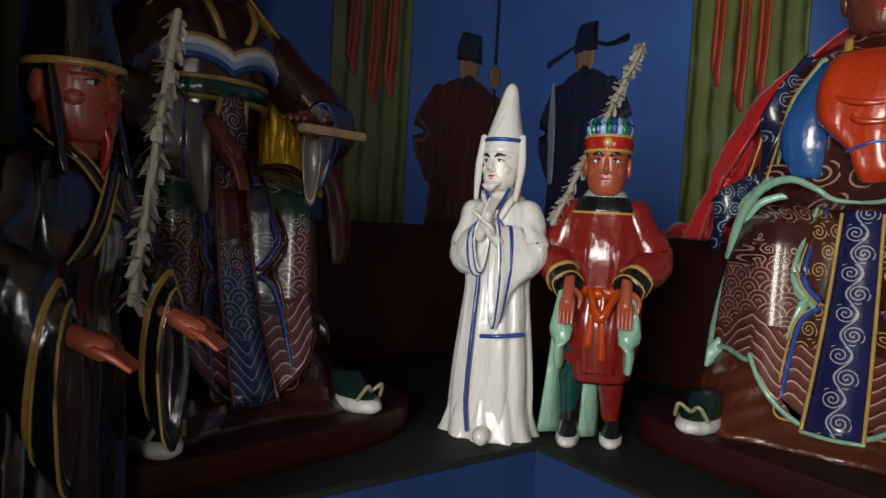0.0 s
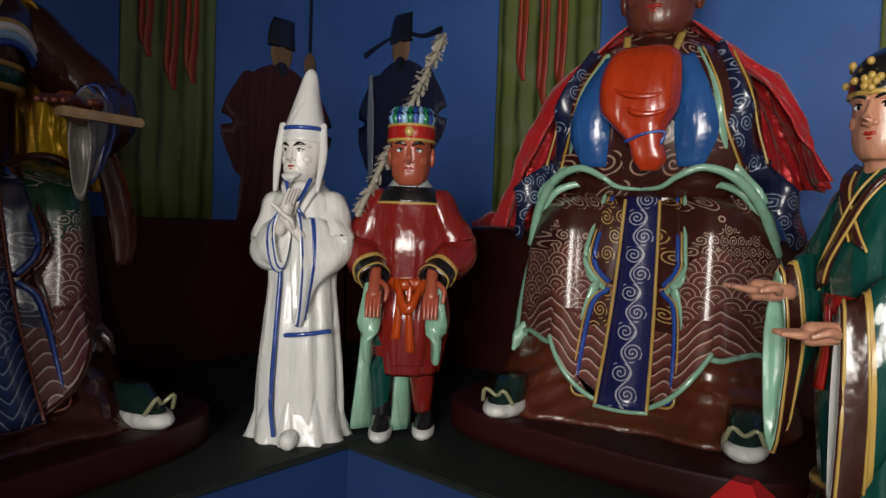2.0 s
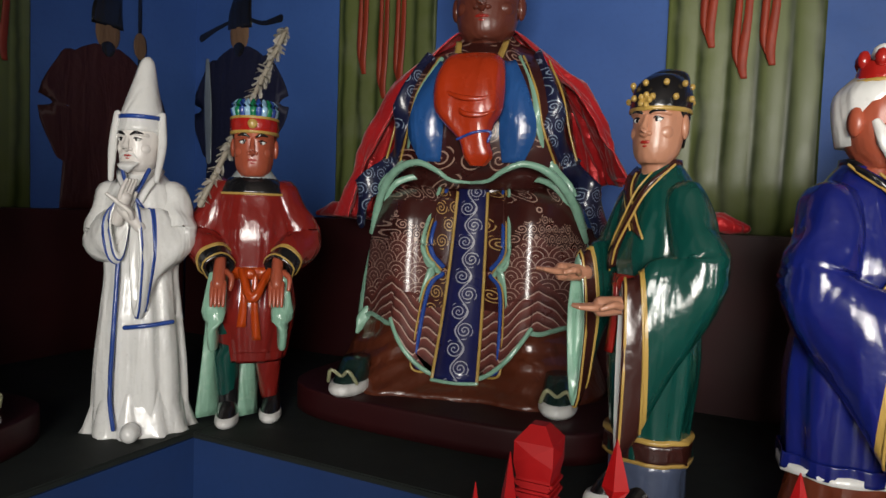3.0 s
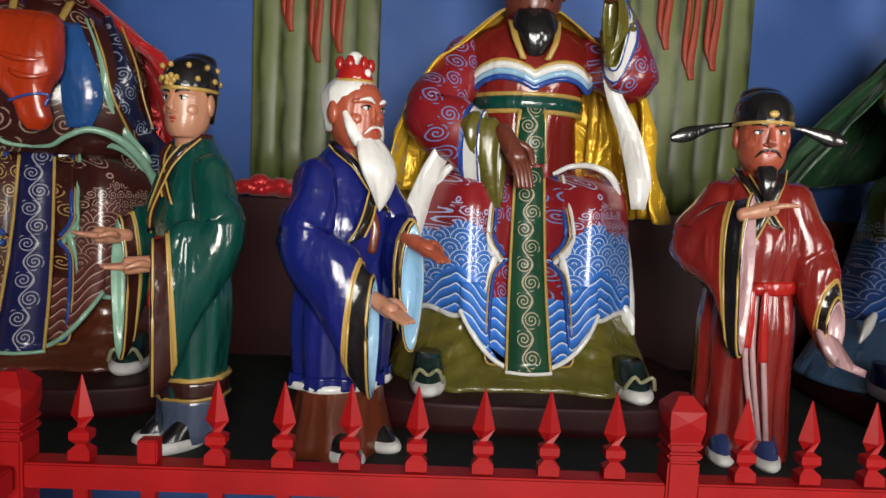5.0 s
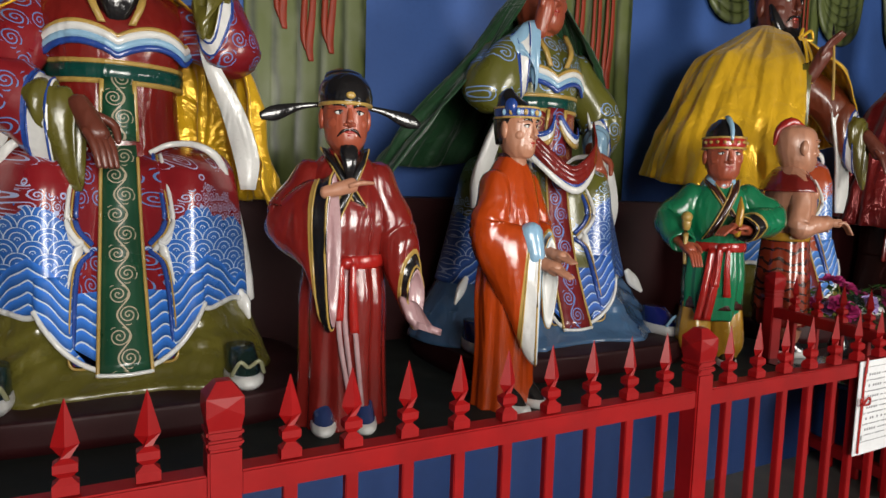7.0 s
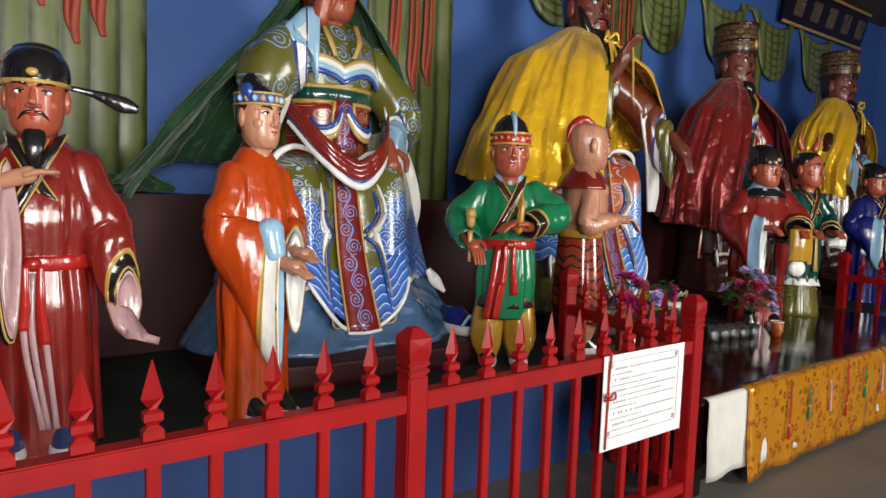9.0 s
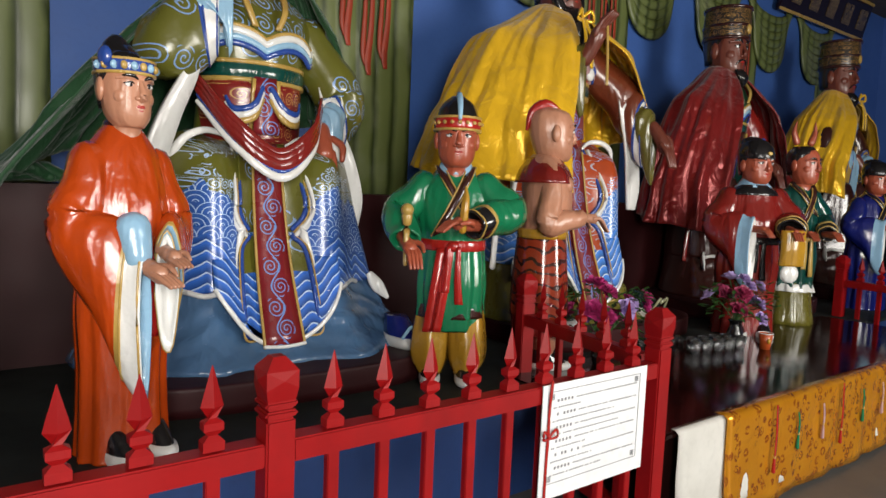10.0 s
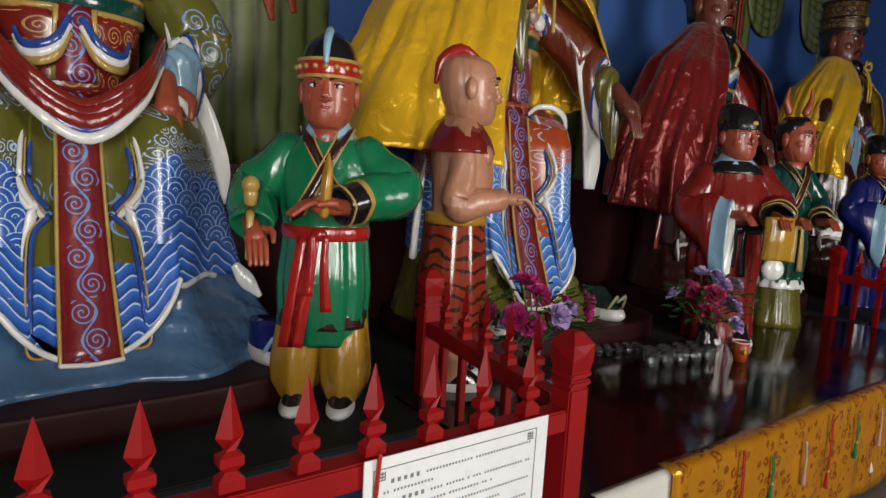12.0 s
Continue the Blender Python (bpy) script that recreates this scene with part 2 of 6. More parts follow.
PINK = enamel("pink_lining_paint", (0.62, 0.38, 0.40), 0.28)
YELLOW = enamel("yellow_ochre_paint", (0.60, 0.32, 0.03), 0.26)
LIP = enamel("red_lip_paint", (0.5, 0.03, 0.02), 0.3)


# ---------- mesh helpers ----------
def spline(pts, n):
    """Catmull-Rom through rows of numbers."""
    p = np.array(pts, float)
    if len(p) < 3:
        return np.array([p[0] + (p[-1] - p[0]) * t for t in np.linspace(0, 1, n)])
    p = np.vstack([2 * p[0] - p[1], p, 2 * p[-1] - p[-2]])
    out = []
    for t in np.linspace(0, len(p) - 3 - 1e-9, n):
        i, f = int(t), t - int(t)
        a, b, c, d = p[i:i + 4]
        out.append(0.5 * (2 * b + (c - a) * f + (2 * a - 5 * b + 4 * c - d) * f * f + (3 * b - a - 3 * c + d) * f ** 3))
    return np.array(out)


class Sculpt:
    """Collects smooth forms into one mesh with several paints."""
    def __init__(self):
        self.v, self.f, self.mi, self.mats, self.m = [], [], [], [], Matrix()

    def idx(self, mat):
        if mat not in self.mats:
            self.mats.append(mat)
        return self.mats.index(mat)

    def grid(self, rows, mat, closed=True, caps=True):
        base, nr, ns = len(self.v), len(rows), len(rows[0])
        for r in rows:
            self.v.extend(self.m @ Vector(p) for p in r)
        for i in range(nr - 1):
            for j in range(ns if closed else ns - 1):
                k = (j + 1) % ns
                self.f.append((base + i * ns + j, base + i * ns + k, base + (i + 1) * ns + k, base + (i + 1) * ns + j))
                self.mi.append(self.idx(mat(i / (nr - 1), j / ns, rows[i][j]) if callable(mat) else mat))
        if caps and closed:
            for i, rev in ((0, True), (nr - 1, False)):
                ring = [base + i * ns + j for j in range(ns)]
                self.f.append(ring[::-1] if rev else ring)
                self.mi.append(self.idx(mat(i / (nr - 1), 0.75, rows[i][0]) if callable(mat) else mat))

    def loft(self, rings, mat, n=24, seg=32, folds=0, amp=0.0, amp_top=0.0, phase=0.0, power=1.0, caps=True):
        """Rings (cx, cy, cz, rx, ry), bottom to top, with drapery folds that are deeper below."""
        rows = []
        for i, (cx, cy, cz, rx, ry) in enumerate(spline(rings, n)):
            k = i / (n - 1)
            a = amp * (1 - k) + amp_top * k
            row = []
            for j in range(seg):
                th = 2 * math.pi * j / seg
                w = 1 + a * (math.sin(folds * th + phase + 1.3 * k) + 0.5 * math.sin((folds * 1.7) // 1 * th + 2 * phase)) if folds else 1
                c, s = math.cos(th), math.sin(th)
                row.append((cx + rx * w * math.copysign(abs(c) ** power, c), cy + ry * w * math.copysign(abs(s) ** power, s), cz))
            rows.append(row)
        self.grid(rows, mat, True, caps)

    def tube(self, pts, radii, mat, n=14, seg=12, flat=1.0, folds=0, amp=0.0, up=(0, 0, 1), dome=0.8):
        """A tube along points; radii one number a point; flat: the second radius over the first."""
        path = spline([(*p, r) for p, r in zip(pts, radii)], n)
        rows = []
        for i in range(n):
            q = Vector(path[min(i + 1, n - 1)][:3]) - Vector(path[max(i - 1, 0)][:3])
            q.normalize()
            a = q.cross(Vector(up))
            if a.length < 1e-3:
                a = q.cross(Vector((1, 0, 0)))
            a.normalize()
            b = a.cross(q)
            r, c = max(path[i][3], 1e-4), Vector(path[i][:3])
            row = []
            for j in range(seg):
                th = 2 * math.pi * j / seg
                w = 1 + (amp * math.sin(folds * i / (n - 1) * 6.28 + 2 * math.sin(th)) if folds else 0)
                row.append(tuple(c + a * (r * w * flat * math.cos(th)) + b * (r * w * math.sin(th))))
            rows.append(row)
        for end, nb in ((0, 1), (-1, -2)):
            c = Vector(np.mean(rows[end], axis=0))
            q = c - Vector(np.mean(rows[nb], axis=0))
            q = q.normalized() * max(path[end][3], 1e-4) * min(1.0, flat) * dome
            extra = [[tuple(c + (Vector(v_) - c) * math.cos(g) + q * math.sin(g)) for v_ in rows[end]] for g in (0.5, 1.0, 1.4)]
            rows = extra[::-1] + rows if end == 0 else rows + extra
        self.grid(rows, mat)

    def ball(self, c, r, mat, seg=16, n=10):
        r = (r, r, r) if isinstance(r, (int, float)) else r
        rows = []
        for i in range(n):
            t = -math.pi / 2 + math.pi * (i + 0.04) / (n - 1 + 0.08)
            rows.append([(c[0] + r[0] * math.cos(t) * math.cos(2 * math.pi * j / seg), c[1] + r[1] * math.cos(t) * math.sin(2 * math.pi * j / seg), c[2] + r[2] * math.sin(t)) for j in range(seg)])
        self.grid(rows, mat)

    def strip(self, pts, widths, mat, side=(1, 0, 0), thick=0.012, n=16, curl=0.0):
        """A hanging band of cloth with thickness along points."""
        path = spline([(*p, w) for p, w in zip(pts, widths)], n)
        s = Vector(side).normalized()
        rows = []
        for i in range(n):
            q = (Vector(path[min(i + 1, n - 1)][:3]) - Vector(path[max(i - 1, 0)][:3])).normalized()
            out = s.cross(q).normalized() * thick / 2
            c, w = Vector(path[i][:3]), path[i][3] / 2
            k = out * curl * 2
            rows.append([tuple(c - s * w + out), tuple(c + out + k), tuple(c + s * w + out), tuple(c + s * w - out), tuple(c - out + k), tuple(c - s * w - out)])
        self.grid(rows, mat)

    def build(self, name, place=None, label="", category="", group="", kind=""):
        me = bpy.data.meshes.new(name)
        me.from_pydata([tuple(p) for p in self.v], [], self.f)
        for m in self.mats:
            me.materials.append(m)
        me.polygons.foreach_set("material_index", self.mi)
        me.polygons.foreach_set("use_smooth", [True] * len(me.polygons))
        me.update()
        bm = bmesh.new()
        bm.from_mesh(me)
        bmesh.ops.recalc_face_normals(bm, faces=bm.faces)
        bm.to_mesh(me)
        bm.free()
        ob = new(name, me)
        if place is not None:
            ob.matrix_world = place
        return tagged(ob, label, category, group, kind)


def part(name, bm, mat, parent=None, label="", smooth=False):
    me = bpy.data.meshes.new(name)
    bm.to_mesh(me)
    bm.free()
    me.materials.append(mat)
    if smooth:
        me.polygons.foreach_set("use_smooth", [True] * len(me.polygons))
    ob = new(name, me)
    ob.parent = parent
    return tagged(ob, label)


def box(x0, x1, y0, y1, z0, z1, bevel=0.0, bm=None):
    bm2 = bmesh.new()
    bmesh.ops.create_cube(bm2, size=1, matrix=Matrix.Translation(((x0 + x1) / 2, (y0 + y1) / 2, (z0 + z1) / 2)) @ Matrix.Diagonal((x1 - x0, y1 - y0, z1 - z0, 1)))
    if bevel:
        bmesh.ops.bevel(bm2, geom=bm2.edges[:], offset=bevel, segments=2, affect="EDGES")
    return bm2


def empty(name, place, label, category, group=""):
    ob = new(name)
    ob.matrix_world = place
    return tagged(ob, label, category, group)


# ---------- the hall ----------
X0, X1, YB, TOP, FLOOR_Z, SHELF = -4.65, 15.0, 4.5, 4.6, -0.15, 0.40
tagged(part("floor", box(X0 - 0.3, X1 + 0.3, FRONT_Y - 6, YB + 0.3, FLOOR_Z - 0.2, FLOOR_Z), FLOOR_M), "worn grey concrete temple floor", "floor", kind="structure")
tagged(part("ceiling", box(X0 - 0.3, X1 + 0.3, FRONT_Y - 0.3, YB + 0.3, TOP, TOP + 0.2), CEIL_M), "dark timber ceiling of the temple hall", "ceiling", kind="structure")
tagged(part("wall_back", box(X0 - 0.3, X1 + 0.3, YB, YB + 0.3, FLOOR_Z, TOP), BLUE_WALL), "blue limewashed wall behind the statues", "wall", kind="structure")
tagged(part("wall_side", box(X0 - 0.3, X0, FRONT_Y, YB, FLOOR_Z, TOP), BLUE_WALL), "blue limewashed side wall with painted figures", "wall", kind="structure")
tagged(part("wall_end", box(X1, X1 + 0.3, FRONT_Y, YB, FLOOR_Z, TOP), BLUE_WALL), "blue limewashed end wall", "wall", kind="structure")


def front_wall():
    """The wall behind the visitor, in bays with window openings between."""
    xs = [X0 - 0.3]
    for dx, dw, *_ in DOORS:
        xs += [dx - dw / 2, dx + dw / 2]
    xs.append(X1 + 0.3)
    bm = bmesh.new()
    for a, b in zip(xs[::2], xs[1::2]):
        bmesh.ops.create_cube(bm, size=1, matrix=Matrix.Translation(((a + b) / 2, FRONT_Y - 0.15, (TOP + FLOOR_Z) / 2)) @ Matrix.Diagonal((b - a, 0.3, TOP - FLOOR_Z, 1)))
    for dx, dw, dz, dh, _ in DOORS:
        z0 = dz + dh / 2
        bmesh.ops.create_cube(bm, size=1, matrix=Matrix.Translation((dx, FRONT_Y - 0.15, (TOP + z0) / 2)) @ Matrix.Diagonal((dw, 0.3, TOP - z0, 1)))
        z1 = dz - dh / 2
        bmesh.ops.create_cube(bm, size=1, matrix=Matrix.Translation((dx, FRONT_Y - 0.15, (FLOOR_Z + z1) / 2)) @ Matrix.Diagonal((dw, 0.3, z1 - FLOOR_Z, 1)))
    tagged(part("wall_front", bm, PLASTER), "plain grey plaster wall with open windows", "wall", kind="structure")


front_wall()
# unseen partition, added to keep window light off the statues by the side wall
tagged(part("light_block_wall", box(-1.5, -1.34, FRONT_Y, -0.14, FLOOR_Z, TOP), PLASTER), "unseen plain partition added to shade the side wall statues", "wall", kind="structure")
# platform round two sides of the hall, its dark slab top and blue front
SH_Y, SH_X = 2.27, -2.2
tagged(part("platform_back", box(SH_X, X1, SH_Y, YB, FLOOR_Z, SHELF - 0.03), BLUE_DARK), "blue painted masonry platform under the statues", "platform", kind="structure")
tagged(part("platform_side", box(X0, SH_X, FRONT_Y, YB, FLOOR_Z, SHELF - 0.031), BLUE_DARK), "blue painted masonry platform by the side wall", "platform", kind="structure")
tagged(part("platform_top_back", box(SH_X, X1, SH_Y - 0.01, YB, SHELF - 0.03, SHELF, 0.006), SLAB), "dark grey green slab on the platform", "platform", kind="structure")
tagged(part("platform_top_side", box(X0, SH_X - 0.002, FRONT_Y, YB, SHELF - 0.03, SHELF + 0.001, 0.006), SLAB), "dark grey green slab on the side platform", "platform", kind="structure")
# maroon ledge along the walls, behind the seats
tagged(part("ledge_back", box(X0 + 0.5, X1, 3.95, YB, SHELF, 1.40, 0.012), MAROON), "maroon painted ledge along the back wall", "ledge", kind="structure")
tagged(part("ledge_side", box(X0, X0 + 0.5, FRONT_Y, 3.95, SHELF, 1.40, 0.012), MAROON), "maroon painted ledge along the side wall", "ledge", kind="structure")


def curtain(place, width, z0, z1, seed):
    """A curtain painted on the wall, in low relief, with sashes over it."""
    s = Sculpt()
    rows, ns = [], 56
    for i in range(8):
        z = z0 + (z1 - z0) * i / 7
        row = []
        for j in range(ns):
            u = j / (ns - 1)
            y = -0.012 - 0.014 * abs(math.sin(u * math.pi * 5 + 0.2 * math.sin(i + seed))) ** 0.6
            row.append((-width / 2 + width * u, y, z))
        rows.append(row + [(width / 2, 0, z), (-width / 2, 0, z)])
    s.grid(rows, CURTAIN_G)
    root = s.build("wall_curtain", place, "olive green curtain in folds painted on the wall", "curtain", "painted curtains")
    rng = random.Random(seed)
    for k, (dx, ln) in enumerate(((-0.19, 0.30), (0.0, 0.10), (0.15, 0.17))):
        q = Sculpt()
        zt = 2.24 + ln
        q.strip([(dx + 0.02, -0.045, z1 - 0.1), (dx + 0.03, -0.05, zt + 0.5), (dx + 0.005, -0.045, zt + 0.12), (dx + 0.02, -0.045, zt)], [0.02, 0.04, 0.055, 0.035], SASH_R, thick=0.008, curl=0.9)
        q.strip([(dx - 0.03, -0.036, z1 - 0.1), (dx - 0.025, -0.04, zt + 0.6), (dx - 0.035, -0.036, zt + 0.2), (dx - 0.02, -0.036, zt + 0.07)], [0.02, 0.035, 0.045, 0.008], SASH_R, thick=0.008, curl=-0.9)
        o = q.build("sash")
        o.parent = root
    return root


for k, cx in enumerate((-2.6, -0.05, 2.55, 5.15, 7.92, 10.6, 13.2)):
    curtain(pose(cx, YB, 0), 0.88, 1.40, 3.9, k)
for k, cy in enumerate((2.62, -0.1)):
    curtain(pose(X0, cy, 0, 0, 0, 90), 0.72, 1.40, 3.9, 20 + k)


# ---------- statues ----------
def head(s, c, skin, hat="", beard=None, hair=BLACK, turn=0.0, k=1.0, brow=BLACK, tilt=0.0, ears=True):
    """A carved head about c, in the statue's own frame, facing -y."""
    keep = s.m
    k *= 1.14
    c = (c[0], c[1], c[2] - 0.05 * k)
    s.m = keep @ Matrix.Translation(c) @ Euler((radians(tilt), 0, radians(turn))).to_matrix().to_4x4() @ Matrix.Diagonal((k * 1.01, k * 1.0, k * 0.91, 1))
    s.loft([(0, 0.0, -0.20, 0.055, 0.06), (0, 0.0, -0.125, 0.052, 0.058), (0, -0.024, -0.116, 0.05, 0.062), (0, -0.018, -0.08, 0.073, 0.083), (0, -0.005, -0.015, 0.082, 0.096),
            (0, 0.0, 0.05, 0.083, 0.1), (0, 0.005, 0.1, 0.066, 0.082), (0, 0.01, 0.125, 0.02, 0.03)], skin, 22, 24)
    s.tube([(0, -0.092, 0.035), (0, -0.108, 0.0), (0, -0.116, -0.022), (0, -0.1, -0.035)], [0.009, 0.011, 0.014, 0.007], skin, 8, 8)
    for sx in (-1, 1):
        s.ball((sx * 0.014, -0.1, -0.027), (0.01, 0.01, 0.008), skin, 8, 6)
        s.ball((sx * 0.042, -0.053, -0.022), (0.032, 0.031, 0.032), skin, 14, 10)
        s.tube([(sx * 0.006, -0.094, 0.034), (sx * 0.034, -0.09, 0.042), (sx * 0.066, -0.062, 0.036)], [0.008, 0.012, 0.008], skin, 8, 8)
        s.ball((sx * 0.034, -0.0885, 0.016), (0.0185, 0.0075, 0.0078), WHITE, 10, 6)
        s.ball((sx * 0.034, -0.0915, 0.016), (0.0078, 0.0055, 0.0072), BLACK, 8, 6)
        s.tube([(sx * 0.018, -0.094, 0.017), (sx * 0.034, -0.0965, 0.0245), (sx * 0.054, -0.084, 0.019)], [0.002, 0.0034, 0.002], BLACK, 7, 5)
        s.tube([(sx * 0.013, -0.1, 0.036), (sx * 0.034, -0.098, 0.046), (sx * 0.058, -0.083, 0.042)], [0.004, 0.0085, 0.003], brow, 9, 6)
        if ears:
            s.ball((sx * 0.086, 0.008, 0.0), (0.013, 0.022, 0.04), skin, 8, 7)
    s.ball((0, -0.066, -0.096), (0.032, 0.024, 0.022), skin, 12, 8)
    s.ball((0, -0.082, -0.05), (0.03, 0.018, 0.024), skin, 12, 8)
    s.tube([(-0.026, -0.09, -0.057), (-0.008, -0.1, -0.053), (0, -0.1, -0.055), (0.008, -0.1, -0.053), (0.026, -0.09, -0.057)], [0.002, 0.006, 0.005, 0.006, 0.002], LIP, 9, 6)
    s.tube([(-0.02, -0.09, -0.063), (0, -0.097, -0.066), (0.02, -0.09, -0.063)], [0.002, 0.007, 0.002], LIP, 7, 6)
    if beard:
        bm_, ln, wd = beard
        n, seg, rows = 16, 22, []
        for i in range(n):
            t = i / (n - 1)
            w = wd * (0.75 + 0.75 * math.sin(min(1, t * 1.6) * math.pi * 0.62)) * (1 - t ** 2.2) + 0.002
            y = -0.062 - 0.05 * math.sin(t * 2.4) - (0.03 * t if ln > 0.2 else 0)
            rows.append([(w * (1 + 0.1 * math.sin(6 * g + 5 * t)) * math.cos(g), y + w * 0.55 * math.sin(g) * (1 + 0.12 * math.sin(9 * g + 3 * t)), -0.07 - ln * t) for g in (2 * math.pi * j / seg for j in range(seg))])
        s.grid(rows, bm_)
        for sx in (-1, 1):
            s.tube([(sx * 0.004, -0.104, -0.045), (sx * 0.024, -0.1, -0.05), (sx * 0.042, -0.09, -0.07)], [0.004, 0.006, 0.002], bm_, 7, 6)
            if wd > 0.045:
                s.tube([(sx * 0.076, -0.035, 0.0), (sx * 0.07, -0.058, -0.05), (sx * 0.045, -0.075, -0.1)], [0.01, 0.02, 0.022], bm_, 8, 8, 0.6)
    if hat != "bald":
        s.loft([(0, 0.03, -0.06, 0.07, 0.07), (0, 0.022, 0.02, 0.087, 0.09), (0, 0.012, 0.08, 0.088, 0.098), (0, 0.01, 0.128, 0.05, 0.06)], hair, 10, 20)
    if hat == "cone":
        s.loft([(0, 0.0, 0.055, 0.094, 0.11), (0, 0.005, 0.14, 0.082, 0.092), (0, 0.02, 0.27, 0.052, 0.056), (0, 0.035, 0.37, 0.03, 0.032), (0, 0.038, 0.40, 0.012, 0.012)], hair, 16, 24)
    elif hat == "tall":
        s.loft([(0, 0.0, 0.055, 0.096, 0.112), (0, 0.005, 0.10, 0.09, 0.1), (0, 0.02, 0.35, 0.062, 0.066), (0, 0.03, 0.52, 0.05, 0.05), (0, 0.03, 0.54, 0.02, 0.02)], BLACK, 16, 24)
        s.loft([(0, 0.0, 0.05, 0.1, 0.116), (0, 0.0, 0.066, 0.099, 0.115)], GOLD, 3, 24)
    elif hat == "crown":
        s.loft([(0, 0.0, 0.055, 0.094, 0.108), (0, 0.0, 0.09, 0.1, 0.114), (0, 0.0, 0.115, 0.096, 0.11)], BRIGHT_RED, 6, 24)
        for zz in (0.058, 0.115):
            s.loft([(0, 0.0, zz - 0.005, 0.1, 0.114), (0, 0.0, zz + 0.005, 0.1, 0.114)], GOLD, 3, 24)
        for q in range(13):
            th = math.pi * (1 + q / 12)
            s.tube([(0.08 * math.cos(th), 0.09 * math.sin(th), 0.115), (0.088 * math.cos(th), 0.1 * math.sin(th), 0.16), (0.075 * math.cos(th), 0.085 * math.sin(th), 0.185)], [0.012, 0.014, 0.006], (GREEN, BLUE, SKY)[q % 3], 6, 6)
        s.loft([(0, 0.0, 0.11, 0.075, 0.09), (0, 0.0, 0.165, 0.065, 0.08), (0, 0.0, 0.18, 0.02, 0.03)], TEAL, 6, 16)
        s.ball((0, -0.116, 0.088), (0.02, 0.008, 0.02), GOLD, 12, 6)
    elif hat in ("cap", "winged", "studded"):
        s.loft([(0, 0.0, 0.05, 0.097, 0.112), (0, 0.005, 0.085, 0.1, 0.112), (0, 0.012, 0.13, 0.09, 0.098), (0, 0.02, 0.165, 0.06, 0.066), (0, 0.02, 0.178, 0.015, 0.015)], BLACK, 14, 24)
        s.loft([(0, 0.0, 0.045, 0.1, 0.116), (0, 0.0, 0.056, 0.1, 0.116)], GOLD if hat != "cap" else BLACK, 3, 24)
        s.loft([(0, 0.04, 0.10, 0.075, 0.07), (0, 0.045, 0.17, 0.07, 0.06), (0, 0.045, 0.192, 0.03, 0.025)], BLACK, 8, 18)
        s.ball((0, -0.113, 0.078), (0.018, 0.006, 0.013), GOLD, 10, 6)
        if hat == "winged":
            for sx in (-1, 1):
                s.tube([(sx * 0.07, 0.06, 0.06), (sx * 0.16, 0.06, 0.045), (sx * 0.25, 0.055, 0.015), (sx * 0.3, 0.05, 0.0)], [0.008, 0.014, 0.03, 0.015], BLACK, 14, 10, 0.35)
        if hat == "studded":
            for zz, rr in ((0.085, 0.104), (0.13, 0.095)):
                for q in range(9):
                    th = 2 * math.pi * q / 9 + zz * 9
                    s.ball((rr * math.cos(th), (rr + 0.01) * math.sin(th), zz), 0.011, GOLD, 8, 6)
            for q in range(5):
                s.ball((0.016 * math.cos(q * 1.257), -0.116, 0.075 + 0.016 * math.sin(q * 1.257)), 0.011, GOLD, 8, 5)
    elif hat == "helmet":
        s.loft([(0, 0.0, 0.045, 0.099, 0.114), (0, 0.0, 0.08, 0.102, 0.116), (0, 0.0, 0.10, 0.097, 0.11)], BRIGHT_RED, 6, 24)
        s.loft([(0, 0.0, 0.09, 0.095, 0.108), (0, 0.01, 0.16, 0.072, 0.082), (0, 0.015, 0.2, 0.03, 0.035)], BLACK, 10, 24)
        for zz in (0.046, 0.1):
            s.loft([(0, 0, zz - 0.005, 0.104, 0.118), (0, 0, zz + 0.005, 0.103, 0.117)], GOLD, 3, 24)
        for q in range(9):
            th = math.pi * (1.1 + 0.8 * q / 8)
            s.ball((0.104 * math.cos(th), 0.118 * math.sin(th), 0.075), 0.009, GOLD, 8, 5)
        s.tube([(0, -0.115, 0.09), (0, -0.1, 0.15), (0, -0.04, 0.2), (0, 0.0, 0.215)], [0.008, 0.012, 0.014, 0.006], SKY, 9, 8)
    elif hat == "band":
        s.loft([(0, 0.0, 0.055, 0.096, 0.112), (0, 0.0, 0.095, 0.098, 0.114)], BLUE, 4, 24)
        for q in range(11):
            th = math.pi * (1 + q / 10)
            s.ball((0.099 * math.cos(th), 0.115 * math.sin(th), 0.075), (0.014, 0.008, 0.014), (SKY, GOLD)[q % 2], 8, 6)
        for zz in (0.054, 0.097):
            s.loft([(0, 0, zz - 0.004, 0.1, 0.116), (0, 0, zz + 0.004, 0.1, 0.116)], GOLD, 3, 24)
        s.loft([(0, 0.01, 0.09, 0.082, 0.094), (0, 0.03, 0.13, 0.06, 0.066), (0, 0.05, 0.16, 0.045, 0.045), (0, 0.05, 0.19, 0.015, 0.015)], BLACK, 10, 20, 6, 0.05, 0.05)
        s.ball((-0.09, -0.03, 0.1), (0.02, 0.035, 0.035), BLUE, 10, 7)
    elif hat == "topknot":
        s.loft([(0, 0.0, 0.11, 0.062, 0.066), (0, 0.0, 0.15, 0.055, 0.055), (0, 0, 0.165, 0.05, 0.05)], BRIGHT_RED, 6, 18)
        for q in range(7):
            th = 2 * math.pi * q / 7
            s.ball((0.05 * math.cos(th), 0.05 * math.sin(th), 0.17), (0.016, 0.016, 0.026), BRIGHT_RED, 8, 6)
        s.loft([(0, 0, 0.105, 0.068, 0.07), (0, 0, 0.115, 0.067, 0.069)], GOLD, 3, 18)
